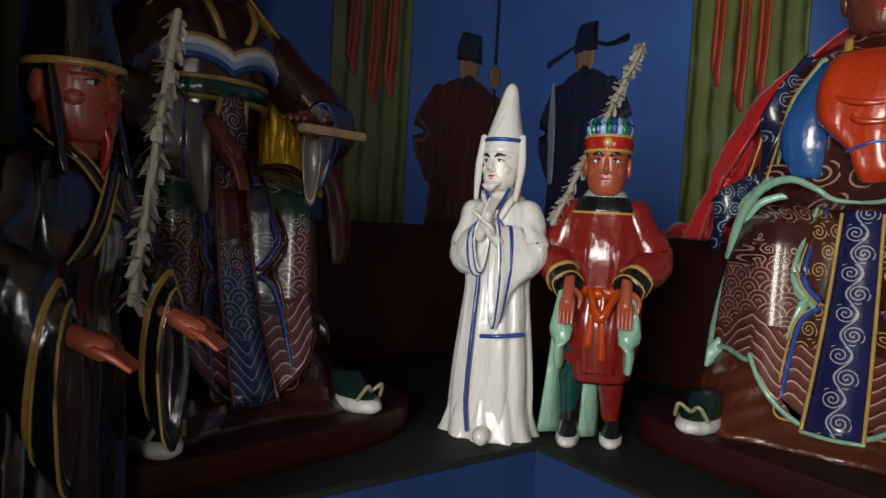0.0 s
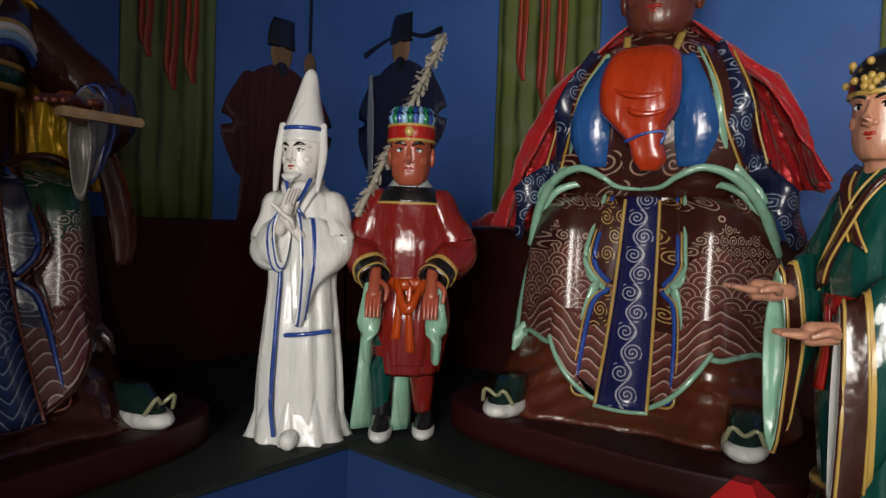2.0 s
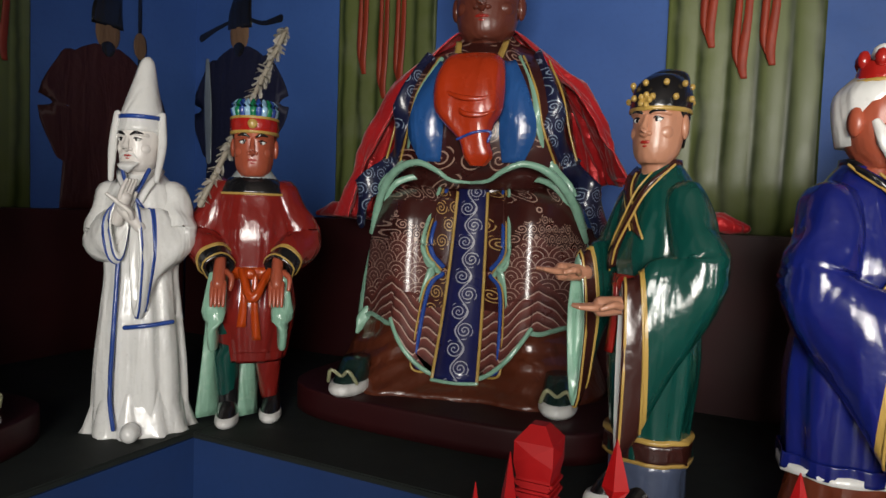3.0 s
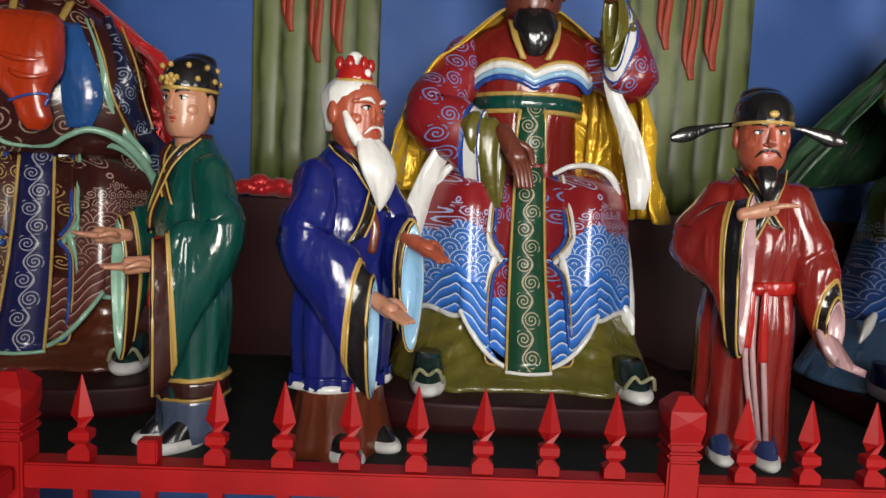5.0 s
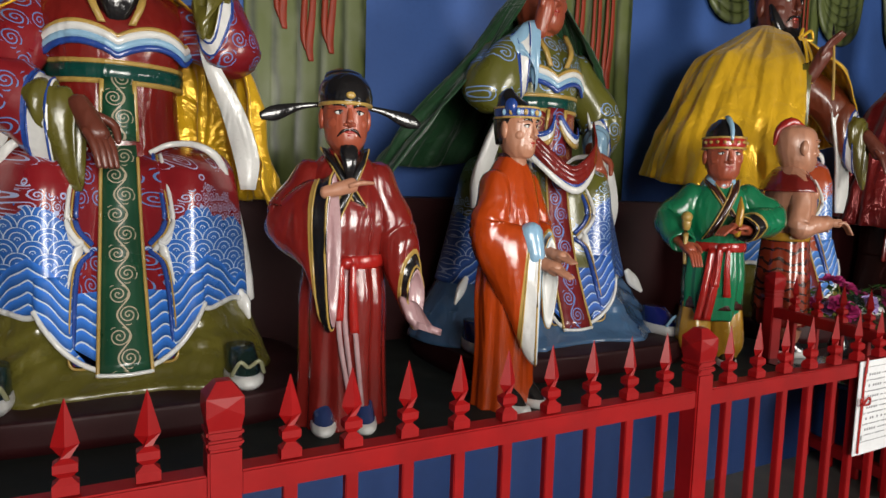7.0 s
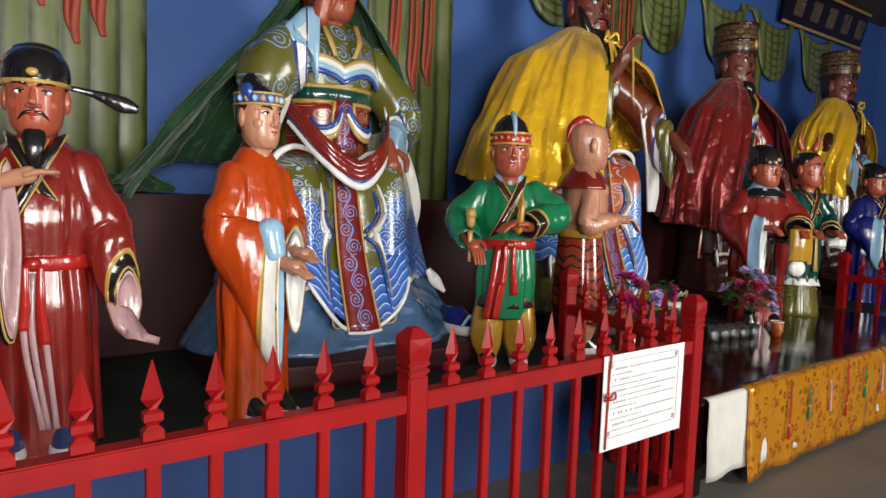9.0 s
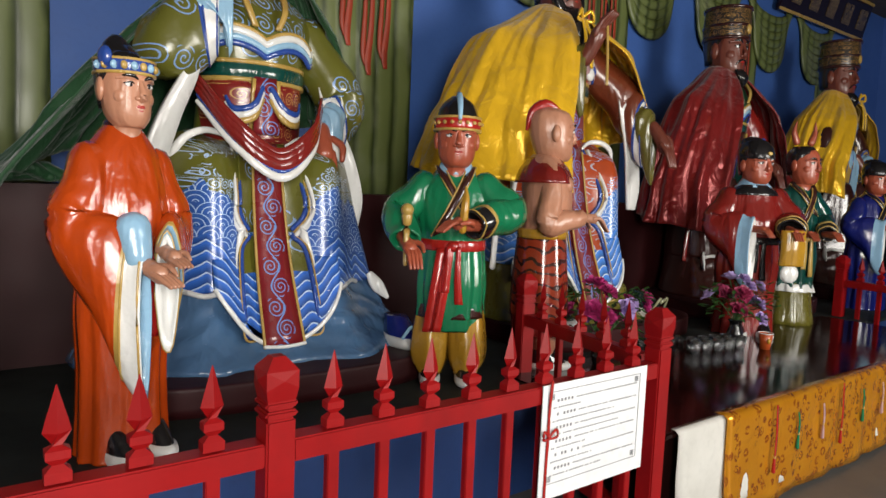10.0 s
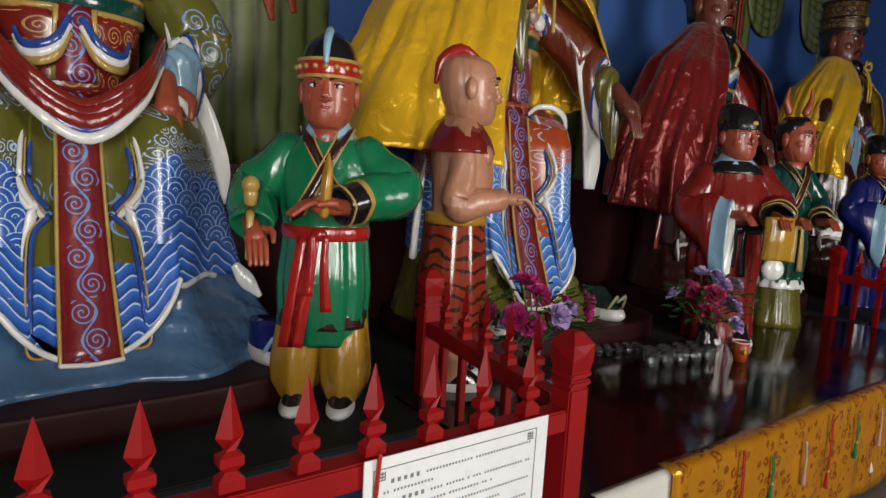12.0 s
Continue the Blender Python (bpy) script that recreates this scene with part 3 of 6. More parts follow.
        s.ball((0, -0.058, 0.14), (0.014, 0.008, 0.014), WHITE, 8, 6)
        s.ball((0, 0, 0.19), 0.028, WHITE, 10, 7)
    elif hat == "bald":
        s.tube([(0, -0.03, 0.115), (0, 0.03, 0.14), (0, 0.09, 0.1), (0, 0.11, 0.02)], [0.012, 0.024, 0.02, 0.008], BRIGHT_RED, 10, 8)
    elif hat == "court":
        s.loft([(0, 0.0, 0.055, 0.1, 0.115), (0, 0.0, 0.12, 0.105, 0.118), (0, 0.0, 0.2, 0.1, 0.11), (0, 0, 0.215, 0.08, 0.09)], scrolls("court_crown_paint", (0.02, 0.015, 0.012), (0.45, 0.25, 0.07), 22.0, 0.1), 10, 28)
        for zz in (0.06, 0.12, 0.205):
            s.loft([(0, 0, zz - 0.006, 0.108, 0.122), (0, 0, zz + 0.006, 0.107, 0.121)], BROWN, 3, 24)
        s.ball((0, -0.12, 0.1), (0.02, 0.01, 0.025), GOLD, 10, 6)
    s.m = keep


def hand(s, wrist, reach, skin, k=1.0, curl=0.0):
    """A palm with four fingers and a thumb reaching along reach from the wrist."""
    w, r = Vector(wrist), Vector(reach).normalized()
    side = r.cross(Vector((0, 0, 1)))
    side = side.normalized() if side.length > 0.1 else Vector((1, 0, 0))
    up = side.cross(r)
    s.tube([w - r * 0.05, w, w + r * 0.07 * k], [0.026 * k, 0.028 * k, 0.03 * k], skin, 7, 10)
    for q in range(4):
        a = w + r * 0.06 * k + side * (q - 1.5) * 0.017 * k
        d = r - up * curl
        s.tube([a, a + r * 0.045 * k, a + r * 0.05 * k + d * 0.045 * k], [0.011 * k, 0.0105 * k, 0.007 * k], skin, 6, 7)
    a = w + r * 0.01 + side * -0.03 * k
    s.tube([a, a + (r - side * 0.8 + up * 0.3) * 0.035 * k, a + (r - side * 0.3) * 0.08 * k], [0.013 * k, 0.012 * k, 0.008 * k], skin, 6, 7)


def sleeve(s, sh, el, wr, mat, r, cuff=None, edge=GOLD, drop=0.0, lining=None, wide=1.0, start=0.42):
    """A sleeve from shoulder to wrist that hangs open below the forearm by drop."""
    sh, el, wr = Vector(sh), Vector(el), Vector(wr)
    n, seg = 30, 20
    path = spline([tuple(sh), tuple(sh * 0.45 + el * 0.55), tuple(el), tuple(el * 0.45 + wr * 0.55), tuple(wr)], n)
    rows, rad = [], []
    for i in range(n):
        t = i / (n - 1)
        q = (Vector(path[min(i + 1, n - 1)]) - Vector(path[max(i - 1, 0)])).normalized()
        k = max(0.0, (t - start) / (1 - start))
        k = k * k * (3 - 2 * k)
        dz = drop * k
        a = q.cross(Vector((0, 0, 1)))
        a = a.normalized() if a.length > 0.05 else Vector((1, 0, 0))
        b = a.cross(q)
        b = (b * (1 - k) + Vector((0, 0, 1)) * k).normalized() if drop else b
        rr = r * (0.9 + 0.2 * math.sin(t * 3.0)) * (1 + (wide - 1) * t)
        c = Vector(path[i]) - Vector((0, 0, dz / 2))
        row = []
        for j in range(seg):
            th = 2 * math.pi * j / seg
            w = 1 + 0.045 * math.sin(t * 17 + 2.2 * math.sin(th + 0.7)) + 0.03 * math.sin(5 * th + 6 * t)
            thick = rr * (1 - 0.42 * k * (1 if drop else 0)) * (1 - 0.25 * k * (math.sin(th) < 0) * abs(math.sin(th)))
            row.append(tuple(c + a * (thick * w * math.cos(th)) + b * ((rr * (1 - 0.15 * k) + dz / 2) * w * math.sin(th))))
        rows.append(row)
    d = (wr - el).normalized()
    c = Vector(np.mean(rows[0], axis=0))
    q = c - Vector(np.mean(rows[1], axis=0))
    rows = [[tuple(c + (Vector(v_) - c) * math.cos(g) + q.normalized() * r * 0.7 * math.sin(g)) for v_ in rows[0]] for g in (1.4, 1.0, 0.5)] + rows
    c = Vector(np.mean(rows[-1], axis=0))
    for sc, back in ((0.97, -0.012), (0.84, -0.012), (0.74, 0.03), (0.3, 0.06)):
        rows.append([tuple(c + (Vector(v_) - c) * sc - d * back) for v_ in rows[n + 2]])
    tot = len(rows) - 1
    c0 = (n + 2 - (5 if drop else 4)) / tot

    def paint(v, u, pt):
        i = round(v * tot)
        if i >= n + 3:
            return lining or cuff or mat
        if cuff and i >= n - 3:
            return edge if edge and i == n - 3 else cuff
        if edge and i >= n + 1:
            return edge
        return mat
    s.grid(rows, paint)
    if edge:
        for ring in (rows[n + 2], rows[n - 2] if cuff else rows[n + 2]):
            s.tube([*ring, ring[0]], [0.0055] * (seg + 1), edge, seg + 1, 6, dome=0.1)


def arm(s, sh, el, wr, mat, r=0.075, cuff=None, edge=GOLD, drop=0.0, lining=None, skin=None, reach=None, k=1.0, curl=0.3, wide=1.0, inset=0.72):
    """A sleeved arm; drop: how far a wide sleeve hangs below the wrist."""
    sh, el, wr = Vector((sh[0] * inset, sh[1], sh[2] - 0.01)), Vector((el[0] * (0.84 if inset < 0.75 else 1.0), el[1], el[2])), Vector(wr)
    d = (wr - el).normalized()
    sleeve(s, sh, el, wr, mat, r, cuff, edge, drop, lining, wide)
    if skin:
        hand(s, wr + d * 0.02, Vector(reach) if reach else d, skin, k, curl)


def shoes(s, xs, y, z, mat=BLACK, k=1.0, deco=None):
    for x in xs:
        s.loft([(x, y, z, 0.055 * k, 0.12 * k), (x, y - 0.01 * k, z + 0.02 * k, 0.062 * k, 0.135 * k), (x, y - 0.005 * k, z + 0.045 * k, 0.058 * k, 0.128 * k)], SOLE, 6, 18)
        s.loft([(x, y + 0.0 * k, z + 0.035 * k, 0.056 * k, 0.118 * k), (x, y + 0.02 * k, z + 0.075 * k, 0.052 * k, 0.095 * k), (x, y + 0.05 * k, z + 0.12 * k, 0.045 * k, 0.06 * k)], mat, 8, 18)
        if deco:
            s.tube([(x - 0.05 * k, y - 0.09 * k, z + 0.05 * k), (x - 0.03 * k, y - 0.12 * k, z + 0.1 * k), (x, y - 0.1 * k, z + 0.075 * k), (x + 0.03 * k, y - 0.12 * k, z + 0.1 * k), (x + 0.05 * k, y - 0.09 * k, z + 0.05 * k)], [0.007 * k] * 5, deco, 16, 8)


def gown(s, mat, h, hem=(0.21, 0.17), waist=(0.15, 0.12), sh=(0.2, 0.115), z0=0.03, belt=None, collar=None, folds=9, amp=0.035, belt_z=0.6, wrap=True, collar_edge=GOLD, belly=0.0):
    """A long robe from hem to neck: h is the height of the neck."""
    zb = h * belt_z
    waist = (waist[0] * 1.1, waist[1] * 1.08)
    rings = [(0, 0, z0, hem[0], hem[1]), (0, 0, z0 + 0.05, hem[0] * 0.98, hem[1] * 0.98), (0, 0, h * 0.25, hem[0] * 0.93, hem[1] * 0.93), (0, 0, h * 0.45, waist[0] * 1.1, waist[1] * 1.14),
             (0, -belly, zb, waist[0], waist[1]), (0, -belly * 0.7, h * 0.74, waist[0] * 1.1, waist[1] * 1.1), (0, 0.0, h * 0.86, sh[0] * 0.95, sh[1] * 1.05), (0, 0.005, h * 0.925, sh[0] * 0.78, sh[1] * 0.94), (0, 0.01, h * 0.975, 0.1, 0.09), (0, 0.01, h, 0.07, 0.07)]
    s.loft(rings, mat, 48, 72, folds + 2, amp * 1.25, 0.0, 0.7)
    R = spline(rings, 80)

    def surf(x, z, off=0.012):
        cy, rx, ry = (float(np.interp(z, R[:, 2], R[:, q])) for q in (1, 3, 4))
        return cy - ry * math.sqrt(max(0.08, 1 - (x / rx) ** 2)) - off
    if belt:
        s.loft([(0, -belly, zb - 0.028, waist[0] * 1.05, waist[1] * 1.06), (0, -belly, zb, waist[0] * 1.08, waist[1] * 1.09), (0, -belly, zb + 0.028, waist[0] * 1.05, waist[1] * 1.06)], belt, 6, 32, 14, 0.012)
        for dx, ln in ((-0.025, 0.24), (0.03, 0.3)):
            s.strip([(dx, surf(dx, zb, 0.03), zb), (dx, surf(dx, zb - ln * 0.5, 0.02), zb - ln * 0.5), (dx * 1.4, surf(dx, zb - ln, 0.02), zb - ln)], [0.025, 0.035, 0.045], belt)
        s.ball((0, surf(0, zb, 0.015), zb), (0.035, 0.022, 0.028), belt, 10, 7)
    if collar:
        s.loft([(0, 0.005, h - 0.06, 0.1, 0.095), (0, 0.008, h - 0.015, 0.078, 0.08), (0, 0.012, h + 0.015, 0.07, 0.072)], collar, 6, 24)
        if wrap:
            for sx, end in ((-1, 0.22), (1, 0.34)):
                pts = []
                for q in range(7):
                    t = q / 6
                    x, z = sx * 0.082 - sx * (0.082 + 0.09 * end / 0.34) * t ** 1.1, h - 0.02 - end * t
                    pts.append((x, surf(x, z, 0.008 if sx < 0 else 0.014), z))
                s.strip(pts, [0.06] * 7, collar, (1, 0, 0.42 * sx), 0.016, 22)
                if collar_edge:
                    for g in (-1, 1):
                        s.tube([(x + g * 0.031, surf(x + g * 0.031, z + g * 0.012 * sx, 0.016 if sx < 0 else 0.024), z + g * 0.013 * sx) for x, y, z in pts], [0.0045] * 7, collar_edge, 20, 6)
    return surf


def statue(name, place, label, s):
    return s.build(name, place, label, "statue", "standing attendant statues")


def edge_line(s, pts, mat=GOLD, r=0.006):
    s.tube(pts, [r] * len(pts), mat, 4 * len(pts), 6)


# white mourner in the corner
s = Sculpt()
gown(s, WHITE, 1.21, (0.22, 0.19), (0.15, 0.135), (0.2, 0.13), 0.0, None, WHITE, 8, 0.05, collar_edge=None)
head(s, (0, -0.02, 1.37), SKIN_W, "cone", (WHITE, 0.06, 0.032), WHITE, -18, 0.98, BLACK)
for zz, rr in ((1.437, 0.104),):
    s.loft([(0, -0.02, zz - 0.012, rr, rr + 0.018), (0, -0.02, zz + 0.006, rr, rr + 0.018)], BLUE, 3, 24)
for sx in (-1, 1):
    s.tube([(sx * 0.1, -0.05, 1.45), (sx * 0.11, -0.09, 1.3), (sx * 0.1, -0.15, 1.15)], [0.018, 0.02, 0.012], WHITE, 10, 8)
arm(s, (0.19, 0, 1.1), (0.2, -0.06, 0.9), (0.03, -0.2, 0.97), WHITE, 0.088, WHITE, BLUE, 0.36, None, SKIN_W, (-0.6, -0.2, 0.7), 1.0, 0.2)
arm(s, (-0.19, 0, 1.1), (-0.19, -0.06, 0.88), (-0.05, -0.2, 1.0), WHITE, 0.08, WHITE, BLUE, 0.14, None, SKIN_W, (0.3, -0.2, 0.8), 1.0, 0.2)
edge_line(s, [(-0.06, -0.16, 0.82), (-0.07, -0.19, 0.5), (-0.08, -0.205, 0.2), (-0.06, -0.22, 0.05)], BLUE, 0.011)
edge_line(s, [(0.06, -0.12, 1.2), (0.02, -0.165, 1.1), (-0.05, -0.17, 1.02)], BLUE, 0.01)
edge_line(s, [(-0.06, -0.12, 1.2), (-0.02, -0.165, 1.12), (0.06, -0.15, 1.0)], BLUE, 0.01)
edge_line(s, [(-0.02, -0.2, 0.5), (0.08, -0.205, 0.51), (0.18, -0.15, 0.52)], BLUE, 0.011)
s.loft([(0, 0, 0.0, 0.25, 0.22), (0, 0, 0.05, 0.235, 0.205), (0, 0, 0.22, 0.19, 0.165)], WHITE, 10, 60, 11, 0.07, 0.02)
s.ball((0.02, -0.24, 0.04), (0.045, 0.06, 0.045), WHITE, 12, 8)
statue("mourner_statue", pose(-2.47, 2.19, SHELF, 0, 0, 36) @ Matrix.Diagonal((0.96, 0.92, 1.01, 1)), "white robed statue with a tall pointed hat and blue hems", s)

# red official with crown
s = Sculpt()
gown(s, RED, 1.18, (0.19, 0.15), (0.185, 0.14), (0.225, 0.13), 0.34, ORANGE, None, 8, 0.03, 0.6)
s.loft([(0, 0, 1.065, 0.2, 0.14), (0, 0, 1.075, 0.2, 0.14)], GOLD, 3, 32)
s.loft([(0, 0, 1.07, 0.196, 0.138), (0, 0.003, 1.11, 0.17, 0.128), (0, 0.005, 1.15, 0.115, 0.105)], BLACK, 7, 32)
s.loft([(0, 0.003, 1.135, 0.13, 0.112), (0, 0.005, 1.17, 0.1, 0.095), (0, 0.01, 1.2, 0.078, 0.08)], enamel("pale_grey_collar", (0.5, 0.56, 0.56)), 6, 28)
head(s, (0, -0.02, 1.345), SKIN_R, "crown", None, BLACK, 0, 1.1)
s.tube([(-0.1, 0.0, 0.72), (-0.12, -0.06, 0.45), (-0.11, -0.04, 0.1)], [0.09, 0.075, 0.055], TEAL, 14, 14)
s.tube([(-0.11, -0.045, 0.28), (-0.11, -0.04, 0.06)], [0.064, 0.056], BLACK, 8, 14)
s.tube([(0.08, 0.0, 0.75), (0.09, -0.03, 0.4), (0.1, 0.02, 0.12)], [0.1, 0.08, 0.05], RED, 14, 14)
for x in (-0.2, 0.0):
    s.strip([(x, 0.0, 0.55), (x - 0.01, 0.0, 0.3), (x - 0.02, -0.02, 0.02)], [0.06, 0.09, 0.13], MINT, (1, 0.6, 0), 0.02)
shoes(s, (-0.11,), -0.07, 0.0)
shoes(s, (0.11,), 0.0, 0.0)
for sx in (-1, 1):
    arm(s, (sx * 0.2, 0, 1.08), (sx * 0.31, -0.02, 0.86), (sx * 0.15, -0.2, 0.74), RED, 0.092, BLACK, GOLD, 0, None, SKIN_R, (0.0, -0.5, -0.8), 1.1, 0.3)
    s.tube([(sx * 0.15, -0.19, 0.7), (sx * 0.17, -0.2, 0.52), (sx * 0.17, -0.19, 0.38)], [0.05, 0.06, 0.045], MINT, 10, 12, 0.5)
s.tube([(-0.04, -0.16, 0.72), (0.02, -0.22, 0.6), (0.1, -0.16, 0.72)], [0.02, 0.025, 0.02], ORANGE, 10, 8)
statue("official_statue", pose(-2.13, 2.56, SHELF, 0, 0, 38) @ Matrix.Diagonal((0.92, 0.94, 1.05, 1)), "red robed official statue with a green and red crown", s)

# green attendant with studded cap
s = Sculpt()
gown(s, TEAL, 1.2, (0.18, 0.16), (0.16, 0.14), (0.2, 0.13), 0.2, BRIGHT_RED, BROWN, 8, 0.03, 0.66)
s.loft([(0, 0, 0.2, 0.187, 0.167), (0, 0, 0.27, 0.184, 0.163)], BROWN, 5, 32, 8, 0.03)
for zz in (0.2, 0.275):
    s.loft([(0, 0, zz - 0.006, 0.19, 0.17), (0, 0, zz + 0.006, 0.19, 0.17)], GOLD, 3, 32, 8, 0.03)
s.loft([(0, 0, 0.02, 0.16, 0.15), (0, 0, 0.2, 0.165, 0.15)], enamel("slate_blue_paint", (0.10, 0.13, 0.22)), 6, 32, 9, 0.05)
shoes(s, (-0.08, 0.08), -0.1, 0.0)
head(s, (0, -0.02, 1.38), SKIN_P, "studded", None, BLACK, 22, 1.02)
arm(s, (-0.19, 0, 1.08), (-0.27, -0.04, 0.86), (-0.16, -0.26, 0.82), TEAL, 0.085, BROWN, GOLD, 0.42, MINT, SKIN_P, (0, -1, 0.05), 1.1, -0.1)
arm(s, (0.19, 0, 1.08), (0.3, -0.02, 0.84), (0.13, -0.26, 0.74), TEAL, 0.095, BROWN, GOLD, 0.42, WHITE, SKIN_P, (-0.2, -1, -0.05), 1.1, -0.1)
statue("attendant_statue", pose(-0.2, 2.56, SHELF, 0, 0, -40) @ Matrix.Diagonal((0.9, 0.9, 1.055, 1)), "green robed attendant statue with a gold-studded black cap", s)

# old man in blue
s = Sculpt()
gown(s, NAVY, 1.22, (0.22, 0.19), (0.18, 0.15), (0.2, 0.13), 0.28, None, BLACK, 7, 0.04, 0.62)
s.loft([(0.02, 0.02, 0.0, 0.24, 0.21), (0, 0, 0.2, 0.19, 0.165), (0, 0, 0.4, 0.17, 0.15)], RUST, 10, 36, 10, 0.06, 0.03)
for zz in (0.285,):
    s.loft([(0, 0, zz - 0.012, 0.225, 0.195), (0, 0, zz + 0.014, 0.222, 0.19)], WHITE, 3, 32, 7, 0.04)
shoes(s, (-0.09, 0.1), -0.12, 0.0)
head(s, (0, -0.03, 1.4), SKIN_R, "topknot", (WHITE, 0.26, 0.058), WHITE, 8, 1.08, WHITE)
arm(s, (-0.19, 0, 1.1), (-0.26, -0.05, 0.84), (-0.1, -0.3, 0.66), NAVY, 0.1, BLACK, GOLD, 0.3, SKY, SKIN_P, (0.1, -1, -0.35), 1.1, 0.0)
arm(s, (0.19, 0, 1.1), (0.25, -0.08, 0.88), (0.1, -0.3, 0.86), NAVY, 0.09, BLACK, GOLD, 0.36, SKY, SKIN_R, (0, -1, -0.3), 1.1, 0.2)
s.tube([(0, -0.15, 0.98), (0.01, -0.17, 0.9), (0, -0.17, 0.82)], [0.02, 0.025, 0.02], RUST, 8, 8)
statue("elder_statue", pose(0.43, 2.55, SHELF, 0, 0, 46) @ Matrix.Diagonal((1.02, 1.0, 1.035, 1)), "blue robed elder statue with a long white beard", s)

# red official with winged cap
s = Sculpt()
gown(s, RED, 1.22, (0.22, 0.17), (0.17, 0.15), (0.21, 0.13), 0.0, BRIGHT_RED, BLACK, 9, 0.05, 0.6)
head(s, (0, -0.02, 1.40), SKIN_R, "winged", (BLACK, 0.17, 0.022), BLACK, 4, 1.1)
arm(s, (-0.2, 0, 1.1), (-0.31, -0.05, 0.9), (-0.07, -0.24, 1.03), RED, 0.095, BLACK, GOLD, 0.5, PINK, SKIN_P, (0.9, -0.1, 0.25), 1.05, 0.3)
arm(s, (0.2, 0, 1.1), (0.29, 0.0, 0.84), (0.34, -0.12, 0.62), RED, 0.1, BLACK, GOLD, 0.1, PINK, None, None, 1.0, 0.3, 1.15)
s.strip([(0.3, -0.13, 0.56), (0.36, -0.17, 0.46), (0.44, -0.17, 0.43)], [0.1, 0.13, 0.05], PINK, (1, 0.3, -0.4), 0.03)
for dx in (-0.02, 0.0, 0.03):
    s.strip([(dx, -0.165, 0.7), (dx * 1.5, -0.19, 0.45), (dx + 0.05, -0.205, 0.12)], [0.02, 0.022, 0.02], PINK)
shoes(s, (-0.09, 0.1), -0.12, 0.0, enamel("blue_shoe_paint", (0.03, 0.06, 0.2)))
statue("magistrate_statue", pose(2.18, 2.63, SHELF, 0, 0, -14) @ Matrix.Diagonal((0.94, 0.95, 1.025, 1)), "red robed magistrate statue with a winged black cap", s)

# orange attendant
s = Sculpt()
gown(s, ORANGE, 1.23, (0.2, 0.17), (0.16, 0.145), (0.19, 0.125), 0.0, BRIGHT_RED, BROWN, 8, 0.04, 0.62, False)
head(s, (0, -0.02, 1.41), SKIN_P, "band", None, BLACK, 5, 1.05)
arm(s, (-0.18, 0, 1.1), (-0.25, -0.04, 0.86), (-0.05, -0.27, 0.74), ORANGE, 0.1, WHITE, GOLD, 0.42, SKY, SKIN_P, (0.2, -1, -0.3), 1.15, 0.1)
arm(s, (0.18, 0, 1.1), (0.24, -0.04, 0.86), (0.06, -0.26, 0.78), ORANGE, 0.09, SKY, GOLD, 0.3, WHITE, SKIN_P, (0, -1, -0.2), 1.0, 0.1)
s.tube([(-0.06, -0.2, 0.86), (-0.06, -0.24, 0.76)], [0.075, 0.06], SKY, 6, 14)
shoes(s, (-0.08, 0.09), -0.13, 0.0)
statue("attendant_statue", pose(3.02, 2.54, SHELF, 0, 0, 16) @ Matrix.Diagonal((0.86, 0.86, 1.015, 1)), "orange robed attendant statue with a jewelled headband", s)

# green soldier
s = Sculpt()
gown(s, GREEN, 1.17, (0.19, 0.15), (0.16, 0.14), (0.22, 0.13), 0.36, BRIGHT_RED, BROWN, 9, 0.035, 0.64)
s.loft([(0, 0, 0.36, 0.195, 0.155), (0, 0, 0.43, 0.19, 0.15)], BROWN, 5, 36, 9, 0.035)
s.loft([(0, 0, 1.12, 0.12, 0.1), (0, 0, 1.2, 0.075, 0.075)], SKY, 6, 24, 7, 0.06)
for sx in (-1, 1):
    s.loft([(sx * 0.1, -0.02, 0.05, 0.07, 0.08), (sx * 0.105, -0.01, 0.16, 0.11, 0.12), (sx * 0.09, 0, 0.4, 0.1, 0.1)], YELLOW, 14, 28, 7, 0.07, 0.04)
    s.loft([(sx * 0.09, 0, 0.34, 0.1, 0.1), (sx * 0.085, 0, 0.38, 0.102, 0.102)], WHITE, 3, 24, 5, 0.05)
shoes(s, (-0.1, 0.1), -0.05, 0.0)
head(s, (0, -0.03, 1.36), SKIN_R, "helmet", None, BLACK, 3, 1.12)
arm(s, (-0.21, 0, 1.07), (-0.36, -0.02, 0.9), (-0.26, -0.2, 0.78), GREEN, 0.095, None, None, 0, None, SKIN_R, (0.3, -0.6, -0.3), 1.2, 0.9)
arm(s, (0.21, 0, 1.07), (0.36, -0.04, 0.93), (0.1, -0.24, 0.87), GREEN, 0.095, BLACK, GOLD, 0, None, SKIN_R, (-0.8, -0.5, 0.1), 1.2, 0.9)
s.tube([(-0.25, -0.28, 0.66), (-0.25, -0.26, 0.8), (-0.25, -0.26, 0.9)], [0.012, 0.016, 0.03], GOLD, 10, 8)
s.ball((-0.25, -0.26, 0.93), 0.035, GOLD, 12, 8)
s.tube([(0.04, -0.3, 0.84), (0.05, -0.3, 0.98), (0.05, -0.29, 1.06)], [0.02, 0.022, 0.004], YELLOW, 8, 8)
for dx in (-0.06, -0.02):
    s.strip([(dx, -0.17, 0.74), (dx - 0.03, -0.19, 0.5), (dx - 0.06, -0.18, 0.3)], [0.05, 0.06, 0.06], BRIGHT_RED)
